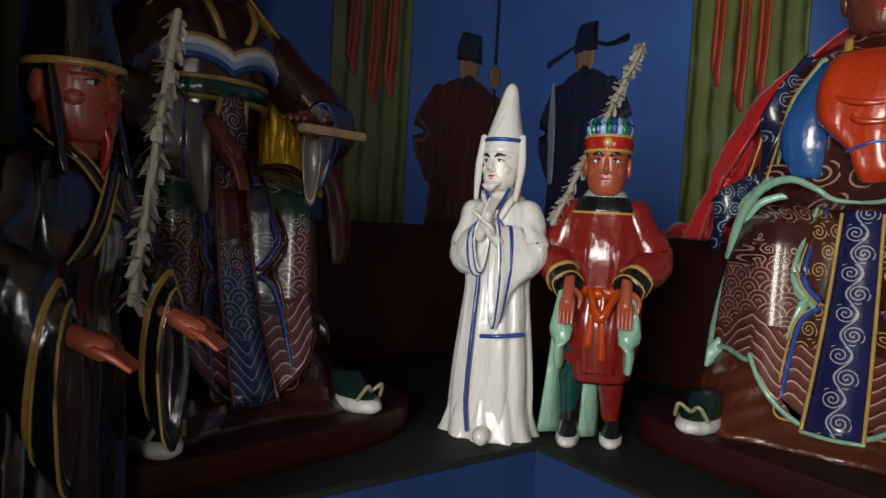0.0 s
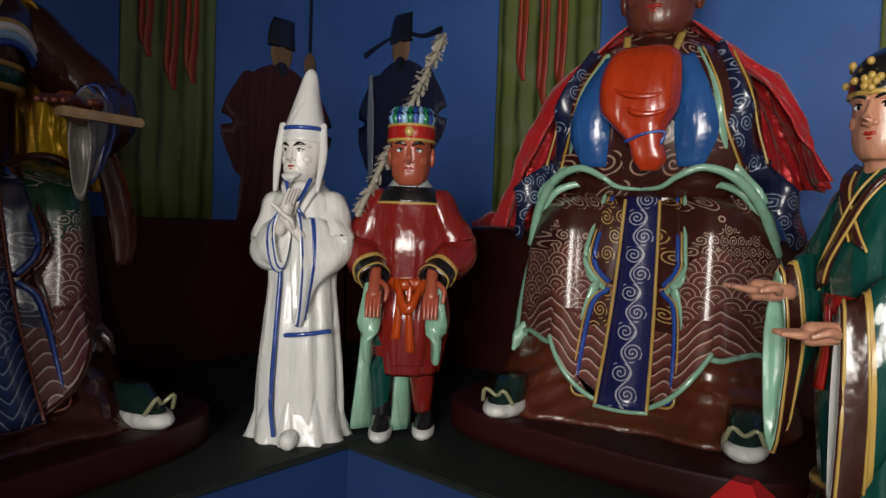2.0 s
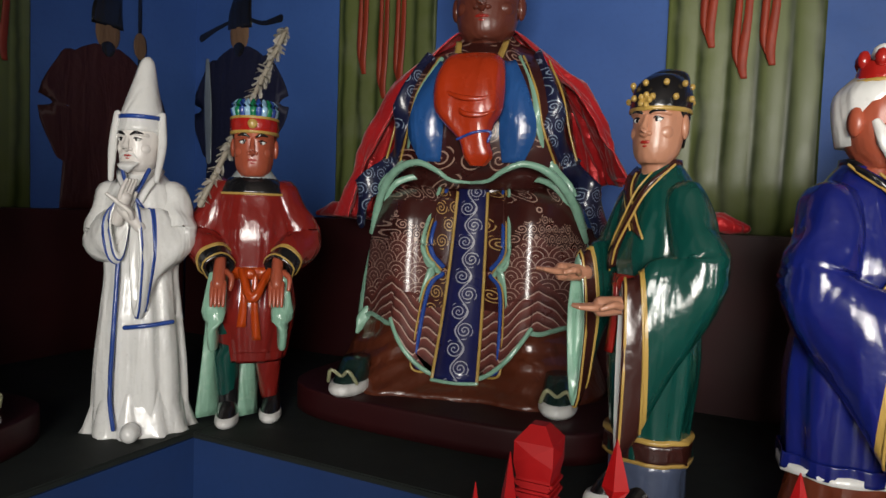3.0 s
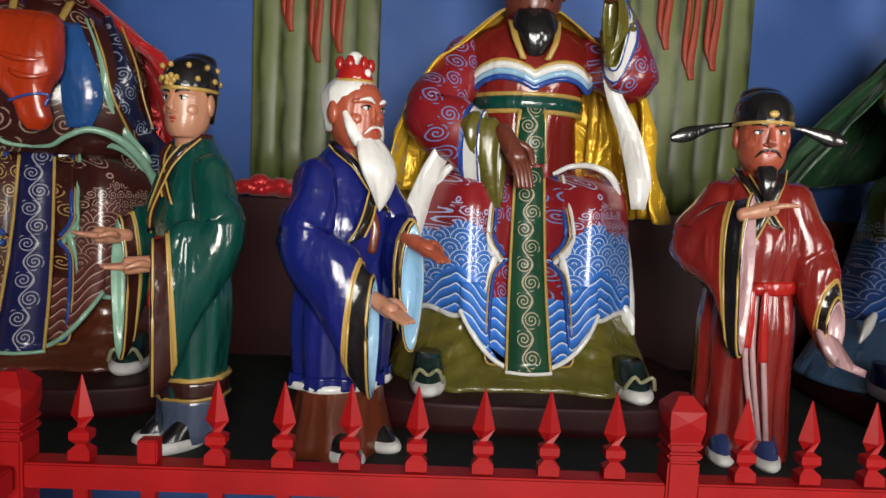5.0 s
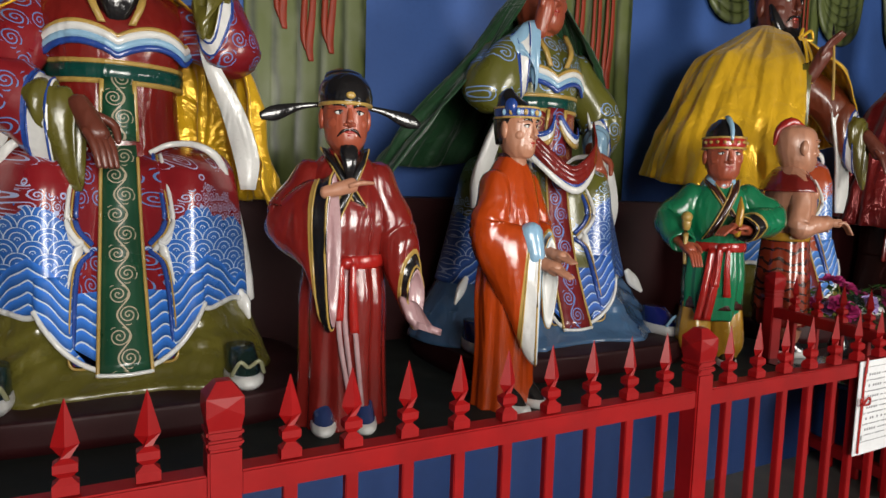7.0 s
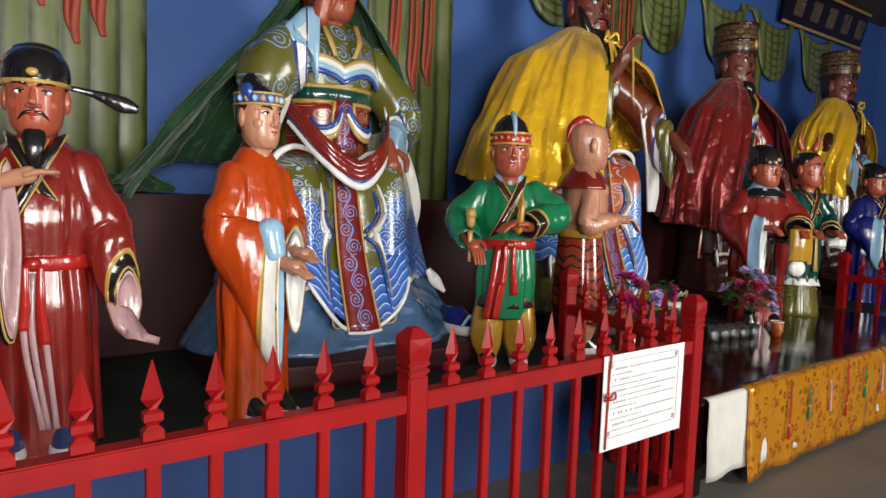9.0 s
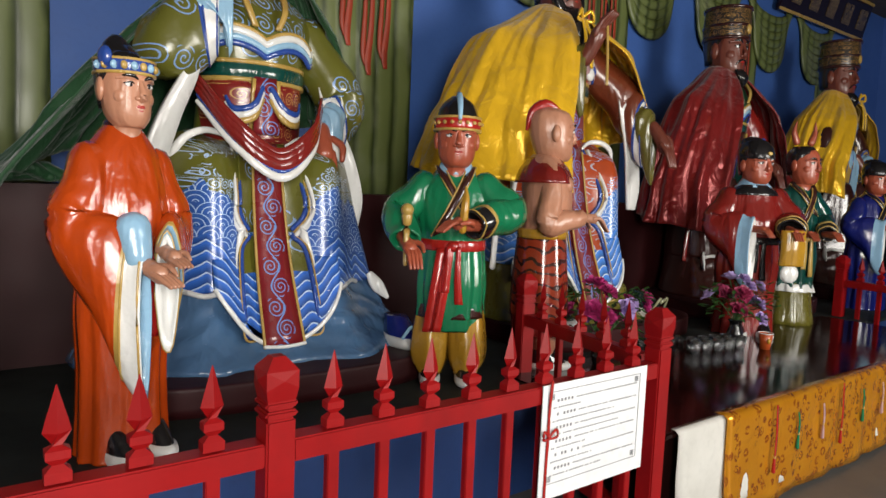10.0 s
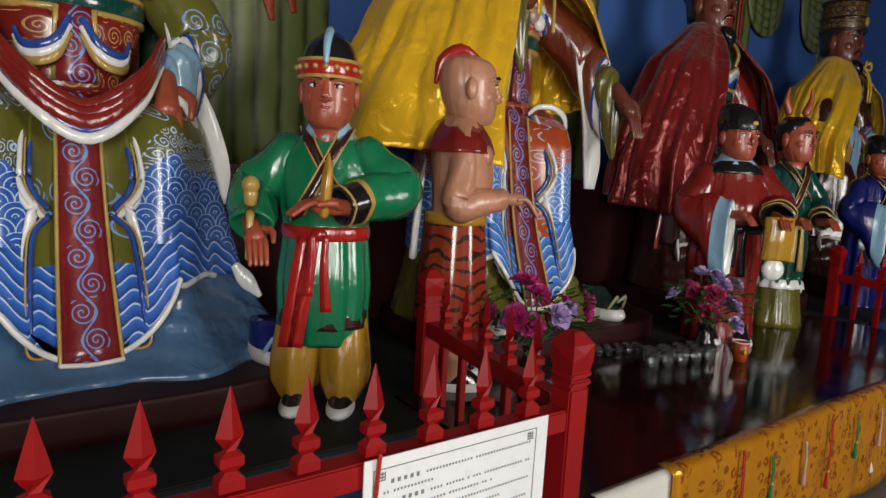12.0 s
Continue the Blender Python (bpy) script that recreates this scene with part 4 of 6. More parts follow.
statue("soldier_statue", pose(4.71, 2.68, SHELF, 0, 0, -36) @ Matrix.Diagonal((0.98, 1.0, 1.02, 1)), "green tunic soldier statue with a red helmet", s)

# bare-chested figure in tiger skin
n_ = N("tiger_skin_paint")
st_ = n_.f("LESS_THAN", n_.f("FRACT", n_.f("ADD", n_.f("MULTIPLY", n_.z, 16.0), n_.f("MULTIPLY", n_.noise(7, 2.0), 2.2))), 0.28)
TIGER = n_.end(n_.mix(st_, (0.24, 0.03, 0.01), (0.04, 0.01, 0.007)), 0.22, 0.6)
s = Sculpt()
s.loft([(0, 0, 0.74, 0.16, 0.13), (0, -0.02, 0.82, 0.155, 0.135), (0, -0.02, 0.98, 0.185, 0.145), (0, 0, 1.1, 0.21, 0.13), (0, 0.01, 1.18, 0.14, 0.1), (0, 0.01, 1.22, 0.07, 0.07)], SKIN_P, 22, 32)
for sx in (-1, 1):
    s.ball((sx * 0.085, -0.095, 1.05), (0.085, 0.05, 0.06), SKIN_P, 14, 9)
s.loft([(0, 0.01, 1.06, 0.235, 0.165), (0, 0.01, 1.13, 0.2, 0.14), (0, 0.01, 1.2, 0.1, 0.095)], RED, 10, 32, 9, 0.04, 0.03)
s.loft([(0, 0, 0.3, 0.2, 0.17), (0, 0, 0.5, 0.19, 0.16), (0, 0, 0.78, 0.165, 0.14)], TIGER, 16, 36, 9, 0.05, 0.02)
s.loft([(0, 0, 0.75, 0.172, 0.147), (0, 0, 0.8, 0.172, 0.147)], YELLOW, 4, 32, 12, 0.02)
for sx in (-1, 1):
    s.tube([(sx * 0.1, 0, 0.35), (sx * 0.1, -0.03, 0.2), (sx * 0.1, 0, 0.05)], [0.07, 0.075, 0.05], SKIN_P, 10, 12)
s.loft([(0, 0, 0.2, 0.17, 0.15), (0, 0, 0.4, 0.19, 0.165)], RED, 8, 32, 8, 0.08)
shoes(s, (-0.1, 0.1), -0.05, 0.0)
head(s, (0, -0.02, 1.4), SKIN_P, "bald", None, SKIN_P, 6, 1.18)
arm(s, (-0.22, 0, 1.08), (-0.26, 0.02, 0.84), (-0.15, -0.18, 0.87), SKIN_P, 0.062, None, None, 0, None, SKIN_P, (0, -1, 0), 0.95, 1.6)
arm(s, (0.22, 0, 1.08), (0.26, 0.02, 0.84), (0.15, -0.18, 0.87), SKIN_P, 0.062, None, None, 0, None, SKIN_P, (0, -1, 0), 0.95, 1.6)
statue("demon_statue", pose(5.38, 2.66, SHELF, 0, 0, 60) @ Matrix.Diagonal((1.02, 1.02, 1.06, 1)), "bare-chested demon statue in a tiger-skin skirt", s)

# clerk with a book
s = Sculpt()
gown(s, RED, 1.2, (0.24, 0.2), (0.2, 0.17), (0.25, 0.15), 0.0, BLACK, None, 8, 0.04, 0.62, belly=0.02)
s.loft([(0, 0, 1.09, 0.215, 0.16), (0, 0, 1.13, 0.18, 0.14), (0, 0, 1.17, 0.125, 0.115)], BLACK, 6, 32)
s.loft([(0, 0, 1.15, 0.15, 0.125), (0, 0, 1.19, 0.11, 0.1), (0, 0, 1.23, 0.08, 0.08)], SKY, 5, 28, 6, 0.04)
head(s, (0, -0.02, 1.38), SKIN_R, "cap", None, BLACK, 20, 1.14)
arm(s, (-0.23, 0, 1.08), (-0.32, -0.05, 0.86), (-0.08, -0.26, 0.84), RED, 0.11, SKY, None, 0.4, WHITE, SKIN_R, (0.5, -0.8, -0.1), 1.0, 0.8)
arm(s, (0.23, 0, 1.08), (0.34, -0.05, 0.88), (0.2, -0.28, 0.84), RED, 0.11, BLACK, GOLD, 0, None, SKIN_R, (0, -1, -0.2), 1.0, 0.8)
s.strip([(0.18, -0.36, 0.84), (0.18, -0.37, 0.7), (0.18, -0.36, 0.58)], [0.17, 0.17, 0.17], YELLOW, thick=0.04)
s.ball((0.18, -0.35, 0.52), (0.07, 0.03, 0.07), WHITE, 12, 8)
shoes(s, (-0.1, 0.1), -0.17, 0.0)
statue("clerk_statue", pose(7.65, 2.58, SHELF, 0, 0, -40) @ Matrix.Diagonal((1, 1, 1.025, 1)), "red robed clerk statue holding a yellow record book", s)

# small horned figure
s = Sculpt()
gown(s, TEAL, 1.12, (0.17, 0.15), (0.15, 0.13), (0.19, 0.12), 0.3, GOLD, BROWN, 9, 0.06, 0.62)
s.loft([(0, 0, 0.0, 0.2, 0.18), (0, 0, 0.2, 0.17, 0.15), (0, 0, 0.34, 0.16, 0.14)], OLIVE, 10, 32, 9, 0.08, 0.04)
s.loft([(0, 0, 0.27, 0.19, 0.17), (0, 0, 0.33, 0.17, 0.15)], WHITE, 4, 32, 11, 0.1)
head(s, (0, -0.02, 1.32), SKIN_R, "", None, BLACK, 20, 1.15)
for sx in (-1, 1):
    s.tube([(sx * 0.07, 0, 1.44), (sx * 0.1, 0, 1.52), (sx * 0.09, -0.01, 1.6)], [0.03, 0.022, 0.004], SKIN_R, 8, 8)
    arm(s, (sx * 0.18, 0, 1.02), (sx * 0.28, -0.02, 0.84), (sx * 0.12, -0.24, 0.74), TEAL, 0.08, BLACK, GOLD, 0, None, SKIN_R, (0, -1, 0), 1.0, 0.9)
statue("demon_statue", pose(8.48, 2.6, SHELF, 0, 0, -28) @ Matrix.Diagonal((1, 1, 1.11, 1)), "small red-faced demon statue in a green tunic", s)

# attendant in blue by the far seat
s = Sculpt()
gown(s, NAVY, 1.22, (0.22, 0.18), (0.18, 0.15), (0.22, 0.14), 0.0, BLACK, BLACK, 8, 0.04, 0.62)
head(s, (0, -0.02, 1.4), SKIN_R, "cap", None, BLACK, 0, 1.12)
arm(s, (-0.2, 0, 1.1), (-0.28, -0.05, 0.86), (-0.06, -0.26, 0.86), NAVY, 0.1, SKY, None, 0.4, WHITE, SKIN_R, (0.4, -0.8, 0), 1.0, 0.5)
arm(s, (0.2, 0, 1.1), (0.28, -0.05, 0.86), (0.06, -0.26, 0.86), NAVY, 0.1, SKY, None, 0.4, WHITE, SKIN_R, (-0.4, -0.8, 0), 1.0, 0.5)
statue("attendant_statue", pose(10.2, 2.65, SHELF, 0, 0, -30), "royal blue robed attendant statue with white cuffs", s)

# black mourner with the long tongue, by the side wall
s = Sculpt()
gown(s, BLACK, 1.24, (0.24, 0.2), (0.17, 0.15), (0.22, 0.14), 0.0, None, BLACK, 9, 0.05, 0.6)
head(s, (0, -0.04, 1.42), SKIN_R, "tall", None, BLACK, 0, 1.15)
s.tube([(0, -0.145, 1.345), (0, -0.17, 1.28), (0, -0.165, 1.18), (0, -0.15, 1.12)], [0.016, 0.02, 0.018, 0.008], BRIGHT_RED, 12, 10, 0.6)
for q in range(5):
    s.ball((-0.03 + q * 0.015, -0.148, 1.352), (0.006, 0.006, 0.012), WHITE, 6, 5)
for sx in (-1, 1):
    s.tube([(sx * 0.105, -0.05, 1.46), (sx * 0.11, -0.09, 1.3), (sx * 0.12, -0.14, 1.12)], [0.018, 0.02, 0.012], BLACK, 10, 8)
arm(s, (-0.21, 0, 1.12), (-0.3, -0.04, 0.86), (-0.2, -0.26, 0.7), BLACK, 0.1, BLACK, GOLD, 0.36, None, SKIN_R, (0.3, -0.9, -0.4), 1.1, 0.2)
arm(s, (0.21, 0, 1.12), (0.3, -0.04, 0.86), (0.18, -0.28, 0.7), BLACK, 0.1, BLACK, GOLD, 0.36, None, SKIN_R, (0.1, -0.9, -0.4), 1.1, 0.2)
statue("mourner_statue", pose(-2.24, 0.26, SHELF, 0, 0, 128), "black robed statue with a tall hat and long red tongue", s)


# ---------- seated rulers ----------
def seated(place, label, robe, chest, apron, panel, edge, trousers, arm_mat, lining, skin, hat="court", beard=None, sash=None, panel_edge=GOLD, shoe=enamel("green_black_shoe_paint", (0.012, 0.035, 0.03)), shoe_deco=enamel("pale_gold_line", (0.42, 0.42, 0.24)), belt=TEAL, hand_l=None, hand_r=None, head_on=True, fringe=WHITE, extra=None, flare=0.0, arms=True):
    """A ruler on a throne, facing -y; local z=0 is the top of its plinth."""
    s = Sculpt()
    HW = spline([(0.0, 0.60), (0.30, 0.585), (0.42, 0.58), (0.65, 0.565), (0.88, 0.54), (1.0, 0.515), (1.08, 0.46), (1.13, 0.34)], 40)

    def dims(z):
        w = float(np.interp(z, HW[:, 0], HW[:, 1])) + flare * max(0.0, 1 - z / 1.05) ** 1.5
        d = float(np.interp(z, [0.0, 0.3, 0.65, 0.9, 1.0, 1.06, 1.10, 1.13], [0.36, 0.25, 0.18, 0.15, 0.12, 0.04, -0.08, -0.2]))
        b = float(np.interp(z, [0.0, 0.3, 0.65, 0.9, 1.0, 1.06, 1.13], [0.10, 0.16, 0.2, 0.21, 0.19, 0.15, 0.05]))
        return w, d, b

    def front(x, z):
        w, d, b = dims(z)
        q = max(0.0, 1 - (x / w) ** 2)
        return -(q ** 0.3) * (d + b * math.exp(-(((abs(x) - 0.31) / 0.16) ** 2)))

    def skirt(x, z):
        """The robe's front, swept forward near the floor."""
        return front(x, max(z, 0.42)) - 0.15 * max(0.0, (0.5 - z) / 0.43) ** 1.2

    def shell(z0, z1, mat, grow=0.0, n=22, ripple=0.0, sweep=0.0):
        rows = []
        for i in range(n):
            z = z0 + (z1 - z0) * i / (n - 1)
            w, d, b = dims(z)
            k = 1 - i / (n - 1)
            w += grow + 0.5 * sweep * k
            row = []
            for j in range(96):
                th = 2 * math.pi * j / 96
                x = w * math.cos(th)
                if math.sin(th) <= 0:
                    q = max(0.0, 1 - (x / w) ** 2)
                    y = -(q ** 0.3) * (d + grow + sweep * k * k + b * math.exp(-(((abs(x) - 0.31 - 0.3 * sweep * k) / 0.16) ** 2)))
                    y -= ripple * math.sin(z * 70 + abs(x) * 22 + 2.0 * math.sin(x * 9)) * math.sin(min(1, 2 * k) * 1.57)
                else:
                    y = 0.5 * math.sin(th)
                row.append((x, y, z))
            rows.append(row)
        s.grid(rows, mat)

    def sheet(inner, outer, z0, z1, mat, off, n=20, m=10):
        """A flat panel of cloth lying on the front, between two edges given as functions of height, on both sides."""
        for sx in (-1, 1):
            rows = []
            for i in range(n):
                z = z0 + (z1 - z0) * i / (n - 1)
                a, b = inner(z), outer(z)
                row = [(sx * (a + (b - a) * j / (m - 1)), skirt(a + (b - a) * j / (m - 1), z) - off, z) for j in range(m)]
                rows.append(row + [(p[0], p[1] + off + 0.01, p[2]) for p in row[::-1]])
            s.grid(rows, mat)

    def line(pts, rr, mat, off):
        for sx in (-1, 1):
            s.tube([(sx * x, skirt(x, z) - off, z) for x, z in pts], [rr] * len(pts), mat, 6 * len(pts), 8, 0.7)

    shell(0.33, 1.13, robe, 0.0, 40)
    shell(0.0, 0.42, trousers, -0.04, 20, 0.012, 0.24)
    # lower hem of the over-robe between the knees, falling in a bow
    rows = []
    for i in range(14):
        t = i / 13
        row = []
        for j in range(41):
            x = -0.33 + 0.66 * j / 40
            zl = 0.07 + 0.29 * (abs(x) / 0.33) ** 2.2
            z = 0.5 + (zl - 0.5) * t
            row.append((x, skirt(x, z) - 0.012 - 0.05 * t * (1 - (x / 0.34) ** 2), z))
        rows.append(row + [(r_[0], r_[1] + 0.03, r_[2]) for r_ in row[::-1]])
    s.grid(rows, robe)
    s.tube([r_ for r_ in rows[-1][:41:2]], [0.012] * 21, fringe, 60, 8, 0.8)
    for sx in (-1, 1):
        # straight hem under each knee, with a turned-out corner at either end
        s.tube([(sx * x, front(x, 0.36) - 0.008, 0.335 + 0.012 * math.sin(x * 30)) for x in (0.24, 0.3, 0.36, 0.42, 0.48, 0.53)], [0.014] * 6, fringe, 30, 8, 0.7)
        s.tube([(sx * 0.245, front(0.245, 0.4) - 0.012, 0.37), (sx * 0.265, front(0.26, 0.34) - 0.03, 0.32), (sx * 0.235, front(0.24, 0.34) - 0.03, 0.27), (sx * 0.2, skirt(0.2, 0.2) - 0.03, 0.19)], [0.02, 0.04, 0.026, 0.012], fringe, 16, 10, 0.5)
        s.tube([(sx * (0.52 + 0.5 * flare), front(0.5, 0.4) + 0.03, 0.37), (sx * (0.545 + flare * 0.6), front(0.5, 0.36) + 0.02, 0.3), (sx * (0.565 + flare * 0.75), front(0.5, 0.34) - 0.01, 0.23)], [0.022, 0.04, 0.012], fringe, 14, 10, 0.5)
        # rolled edge of the robe over the thigh and down its outer side
        s.tube([(sx * 0.13, front(0.13, 1.05) - 0.02, 1.07), (sx * 0.22, front(0.24, 1.075) - 0.01, 1.115), (sx * 0.33, front(0.36, 1.06) + 0.0, 1.115), (sx * 0.435, front(0.42, 1.0) + 0.03, 1.04), (sx * 0.52, -0.02, 0.82), (sx * 0.575, 0.0, 0.5), (sx * 0.6, 0.0, 0.3)], [0.012, 0.015, 0.018, 0.022, 0.03, 0.036, 0.03], edge, 34, 8, 0.6)
    # turned lapels: a bordered upper flap, a notch of lining, and a lower panel
    up_out = lambda z: float(np.interp(z, [0.62, 0.7, 0.8, 1.08], [0.125, 0.175, 0.18, 0.15]))
    sheet(lambda z: 0.07, up_out, 0.62, 1.07, panel, 0.016)
    lo_out = lambda z: float(np.interp(z, [0.1, 0.2, 0.5, 0.6], [0.19, 0.2, 0.18, 0.13]))
    sheet(lambda z: 0.07, lo_out, 0.12, 0.6, panel, 0.02)
    for k_, (m_, rr) in enumerate(((BLUE, 0.014), (panel_edge, 0.006), (edge, 0.013))):
        d_ = 0.016 * k_ - 0.01
        line([(0.15 + d_, 1.06), (0.18 + d_, 0.82), (0.178 + d_, 0.71), (0.122 + d_ * 0.5, 0.625 - d_)], rr, m_, 0.024)
        if k_ < 2:
            line([(0.125 + d_, 0.6), (0.18 + d_, 0.52), (0.2 + d_, 0.22), (0.19 + d_, 0.125 - d_), (0.1, 0.105 - d_)], rr, m_, 0.028)
    for sx in (-1, 1):
        s.tube([(sx * 0.2, skirt(0.2, 0.8) - 0.012, 0.8), (sx * 0.195, skirt(0.18, 0.69) - 0.02, 0.68), (sx * 0.165, skirt(0.165, 0.63) - 0.02, 0.625), (sx * 0.2, skirt(0.2, 0.5) - 0.012, 0.5), (sx * 0.225, skirt(0.22, 0.26) - 0.012, 0.26)], [0.007, 0.014, 0.026, 0.010, 0.008], edge, 26, 10, 0.6)
    # apron
    s.strip([(0, front(0.0, 1.08) - 0.05, 1.16), (0, skirt(0.0, 1.0) - 0.03, 1.0), (0, skirt(0, 0.7) - 0.045, 0.7), (0, skirt(0, 0.4) - 0.06, 0.4), (0, skirt(0, 0.07) - 0.085, 0.07)], [0.14, 0.15, 0.165, 0.185, 0.21], apron, thick=0.024, n=30)
    for sx in (-1, 1):
        s.tube([(sx * 0.074, skirt(0.0, 1.0) - 0.045, 1.04), (sx * 0.083, skirt(0, 0.7) - 0.06, 0.7), (sx * 0.093, skirt(0, 0.4) - 0.075, 0.4), (sx * 0.105, skirt(0, 0.07) - 0.1, 0.07)], [0.008] * 4, panel_edge, 18, 6)
    y_ = skirt(0, 0.07) - 0.1
    s.tube([(-0.105, y_, 0.075), (0, y_ - 0.005, 0.068), (0.105, y_, 0.075)], [0.01] * 3, fringe, 8, 6)
    shoes(s, (-0.47 - flare, 0.47 + flare), -0.54 + flare * 0.3, 0.0, shoe, 1.35, shoe_deco)
    # torso and belt
    s.loft([(0, 0.14, 0.98, 0.30, 0.24), (0, 0.12, 1.2, 0.28, 0.23), (0, 0.1, 1.42, 0.27, 0.22), (0, 0.1, 1.62, 0.33, 0.24), (0, 0.12, 1.74, 0.35, 0.22), (0, 0.14, 1.84, 0.28, 0.18), (0, 0.14, 1.9, 0.18, 0.13), (0, 0.14, 1.95, 0.13, 0.11)], chest, 30, 40)
    s.loft([(0, 0.1, 1.40, 0.29, 0.24), (0, 0.1, 1.44, 0.3, 0.25), (0, 0.1, 1.48, 0.29, 0.24)], belt, 6, 40)
    for zz in (1.395, 1.485):
        s.loft([(0, 0.1, zz - 0.01, 0.297, 0.247), (0, 0.1, zz + 0.01, 0.297, 0.247)], GOLD, 3, 40)
    # strip of the apron's cloth between belt and lap
    s.strip([(0, -0.14, 1.41), (0, -0.16, 1.26), (0, -0.17, 1.12)], [0.12, 0.13, 0.14], apron, thick=0.02, n=8)
    tier = []
    for q in range(41):
        th = math.pi * (1.02 + 0.96 * q / 40)
        z = 1.6 + 0.06 * abs(math.sin((q / 40 - 0.17) * math.pi * 3.0)) ** 0.8
        tier.append((th, z))
    for off, rr, m_ in ((0.0, 0.012, GOLD), (-0.024, 0.02, WHITE), (-0.058, 0.018, SKY), (-0.088, 0.016, BLUE)):
        s.tube([(0.342 * math.cos(th), 0.105 + 0.247 * math.sin(th), z + off) for th, z in tier], [rr] * 41, m_, 82, 8, 0.8)
    for sx in (-1, 1):
        s.strip([(sx * 0.075, -0.13, 1.12), (sx * 0.065, -0.155, 1.4)], [0.018, 0.018], GOLD, thick=0.02, n=6)
        s.strip([(sx * 0.06, -0.15, 1.66), (sx * 0.1, -0.14, 1.76), (sx * 0.12, -0.04, 1.88)], [0.03, 0.03, 0.03], GOLD, thick=0.02)
    # arms: broad sleeves with a turned cuff, the under-sleeve hanging from it
    hl = hand_l or ((-0.4, 0.12, 1.72), (-0.5, -0.06, 1.36), (-0.16, -0.26, 1.24), (0.35, -0.4, -0.75))
    hr = hand_r or ((0.4, 0.12, 1.72), (0.5, 0.0, 1.34), (0.4, -0.22, 1.18), (0, -0.6, -0.7))
    for a, e, w, r in (hl, hr) if arms else ():
        e, w = Vector(e), Vector(w)
        d = (w - e).normalized()
        arm(s, a, e, w - d * 0.1, arm_mat, 0.135, edge, BLUE, 0.2, lining, None, None, inset=0.8)
        sleeve(s, e * 0.6 + w * 0.4, e * 0.3 + w * 0.7, w, lining, 0.085, None, None, 0.3, lining, 1.0, 0.2)
        g = math.copysign(1, e.x)
        s.strip([e + Vector((-g * 0.14, -0.05, 0.06)), e + Vector((-g * 0.09, -0.08, -0.12)), e + Vector((g * 0.0, -0.08, -0.32)), e + Vector((g * 0.07, -0.06, -0.55)), e + Vector((g * 0.08, -0.05, -0.72))], [0.04, 0.08, 0.11, 0.12, 0.07], fringe, (1, -0.3 * g, 0), 0.03, 20, 0.6)
        hand(s, w + d * 0.03, r, skin, 1.75, 0.4)
    if extra:
        extra(s)
    if sash:
        for q, (m_, rr) in enumerate(((WHITE, 0.022), (BLUE, 0.014), (sash, 0.036), (sash, 0.034), (sash, 0.03))):
            z = 0.9 + 0.03 * q
            s.tube([(-0.34, -0.12, z + 0.36), (-0.2, -0.3, z + 0.14), (0.0, -0.38 + 0.01 * q, z), (0.2, -0.3, z + 0.13), (0.33, -0.12, z + 0.32)], [rr * 0.5, rr * 0.8, rr, rr * 0.8, rr * 0.5], m_, 26, 10, 0.6)
    if head_on:
        head(s, (0, 0.1, 2.2), skin, hat, beard, BLACK, 0, 1.7)
    return s.build("ruler_statue", place, label, "statue", "seated ruler statues")


def plinth(x, y, w, d, h, place=None):
    """A rounded low base on the platform."""
    s = Sculpt()
    s.loft([(0, 0, 0.0, w, d), (0, 0, h - 0.02, w, d), (0, 0, h - 0.004, w - 0.008, d - 0.008), (0, 0, h, w - 0.03, d - 0.03)], MAROON, 10, 64, power=0.55)
    return s.build("plinth", place or pose(x, y, SHELF), "dark maroon rounded plinth under a seated statue", "plinth", "statue plinths")


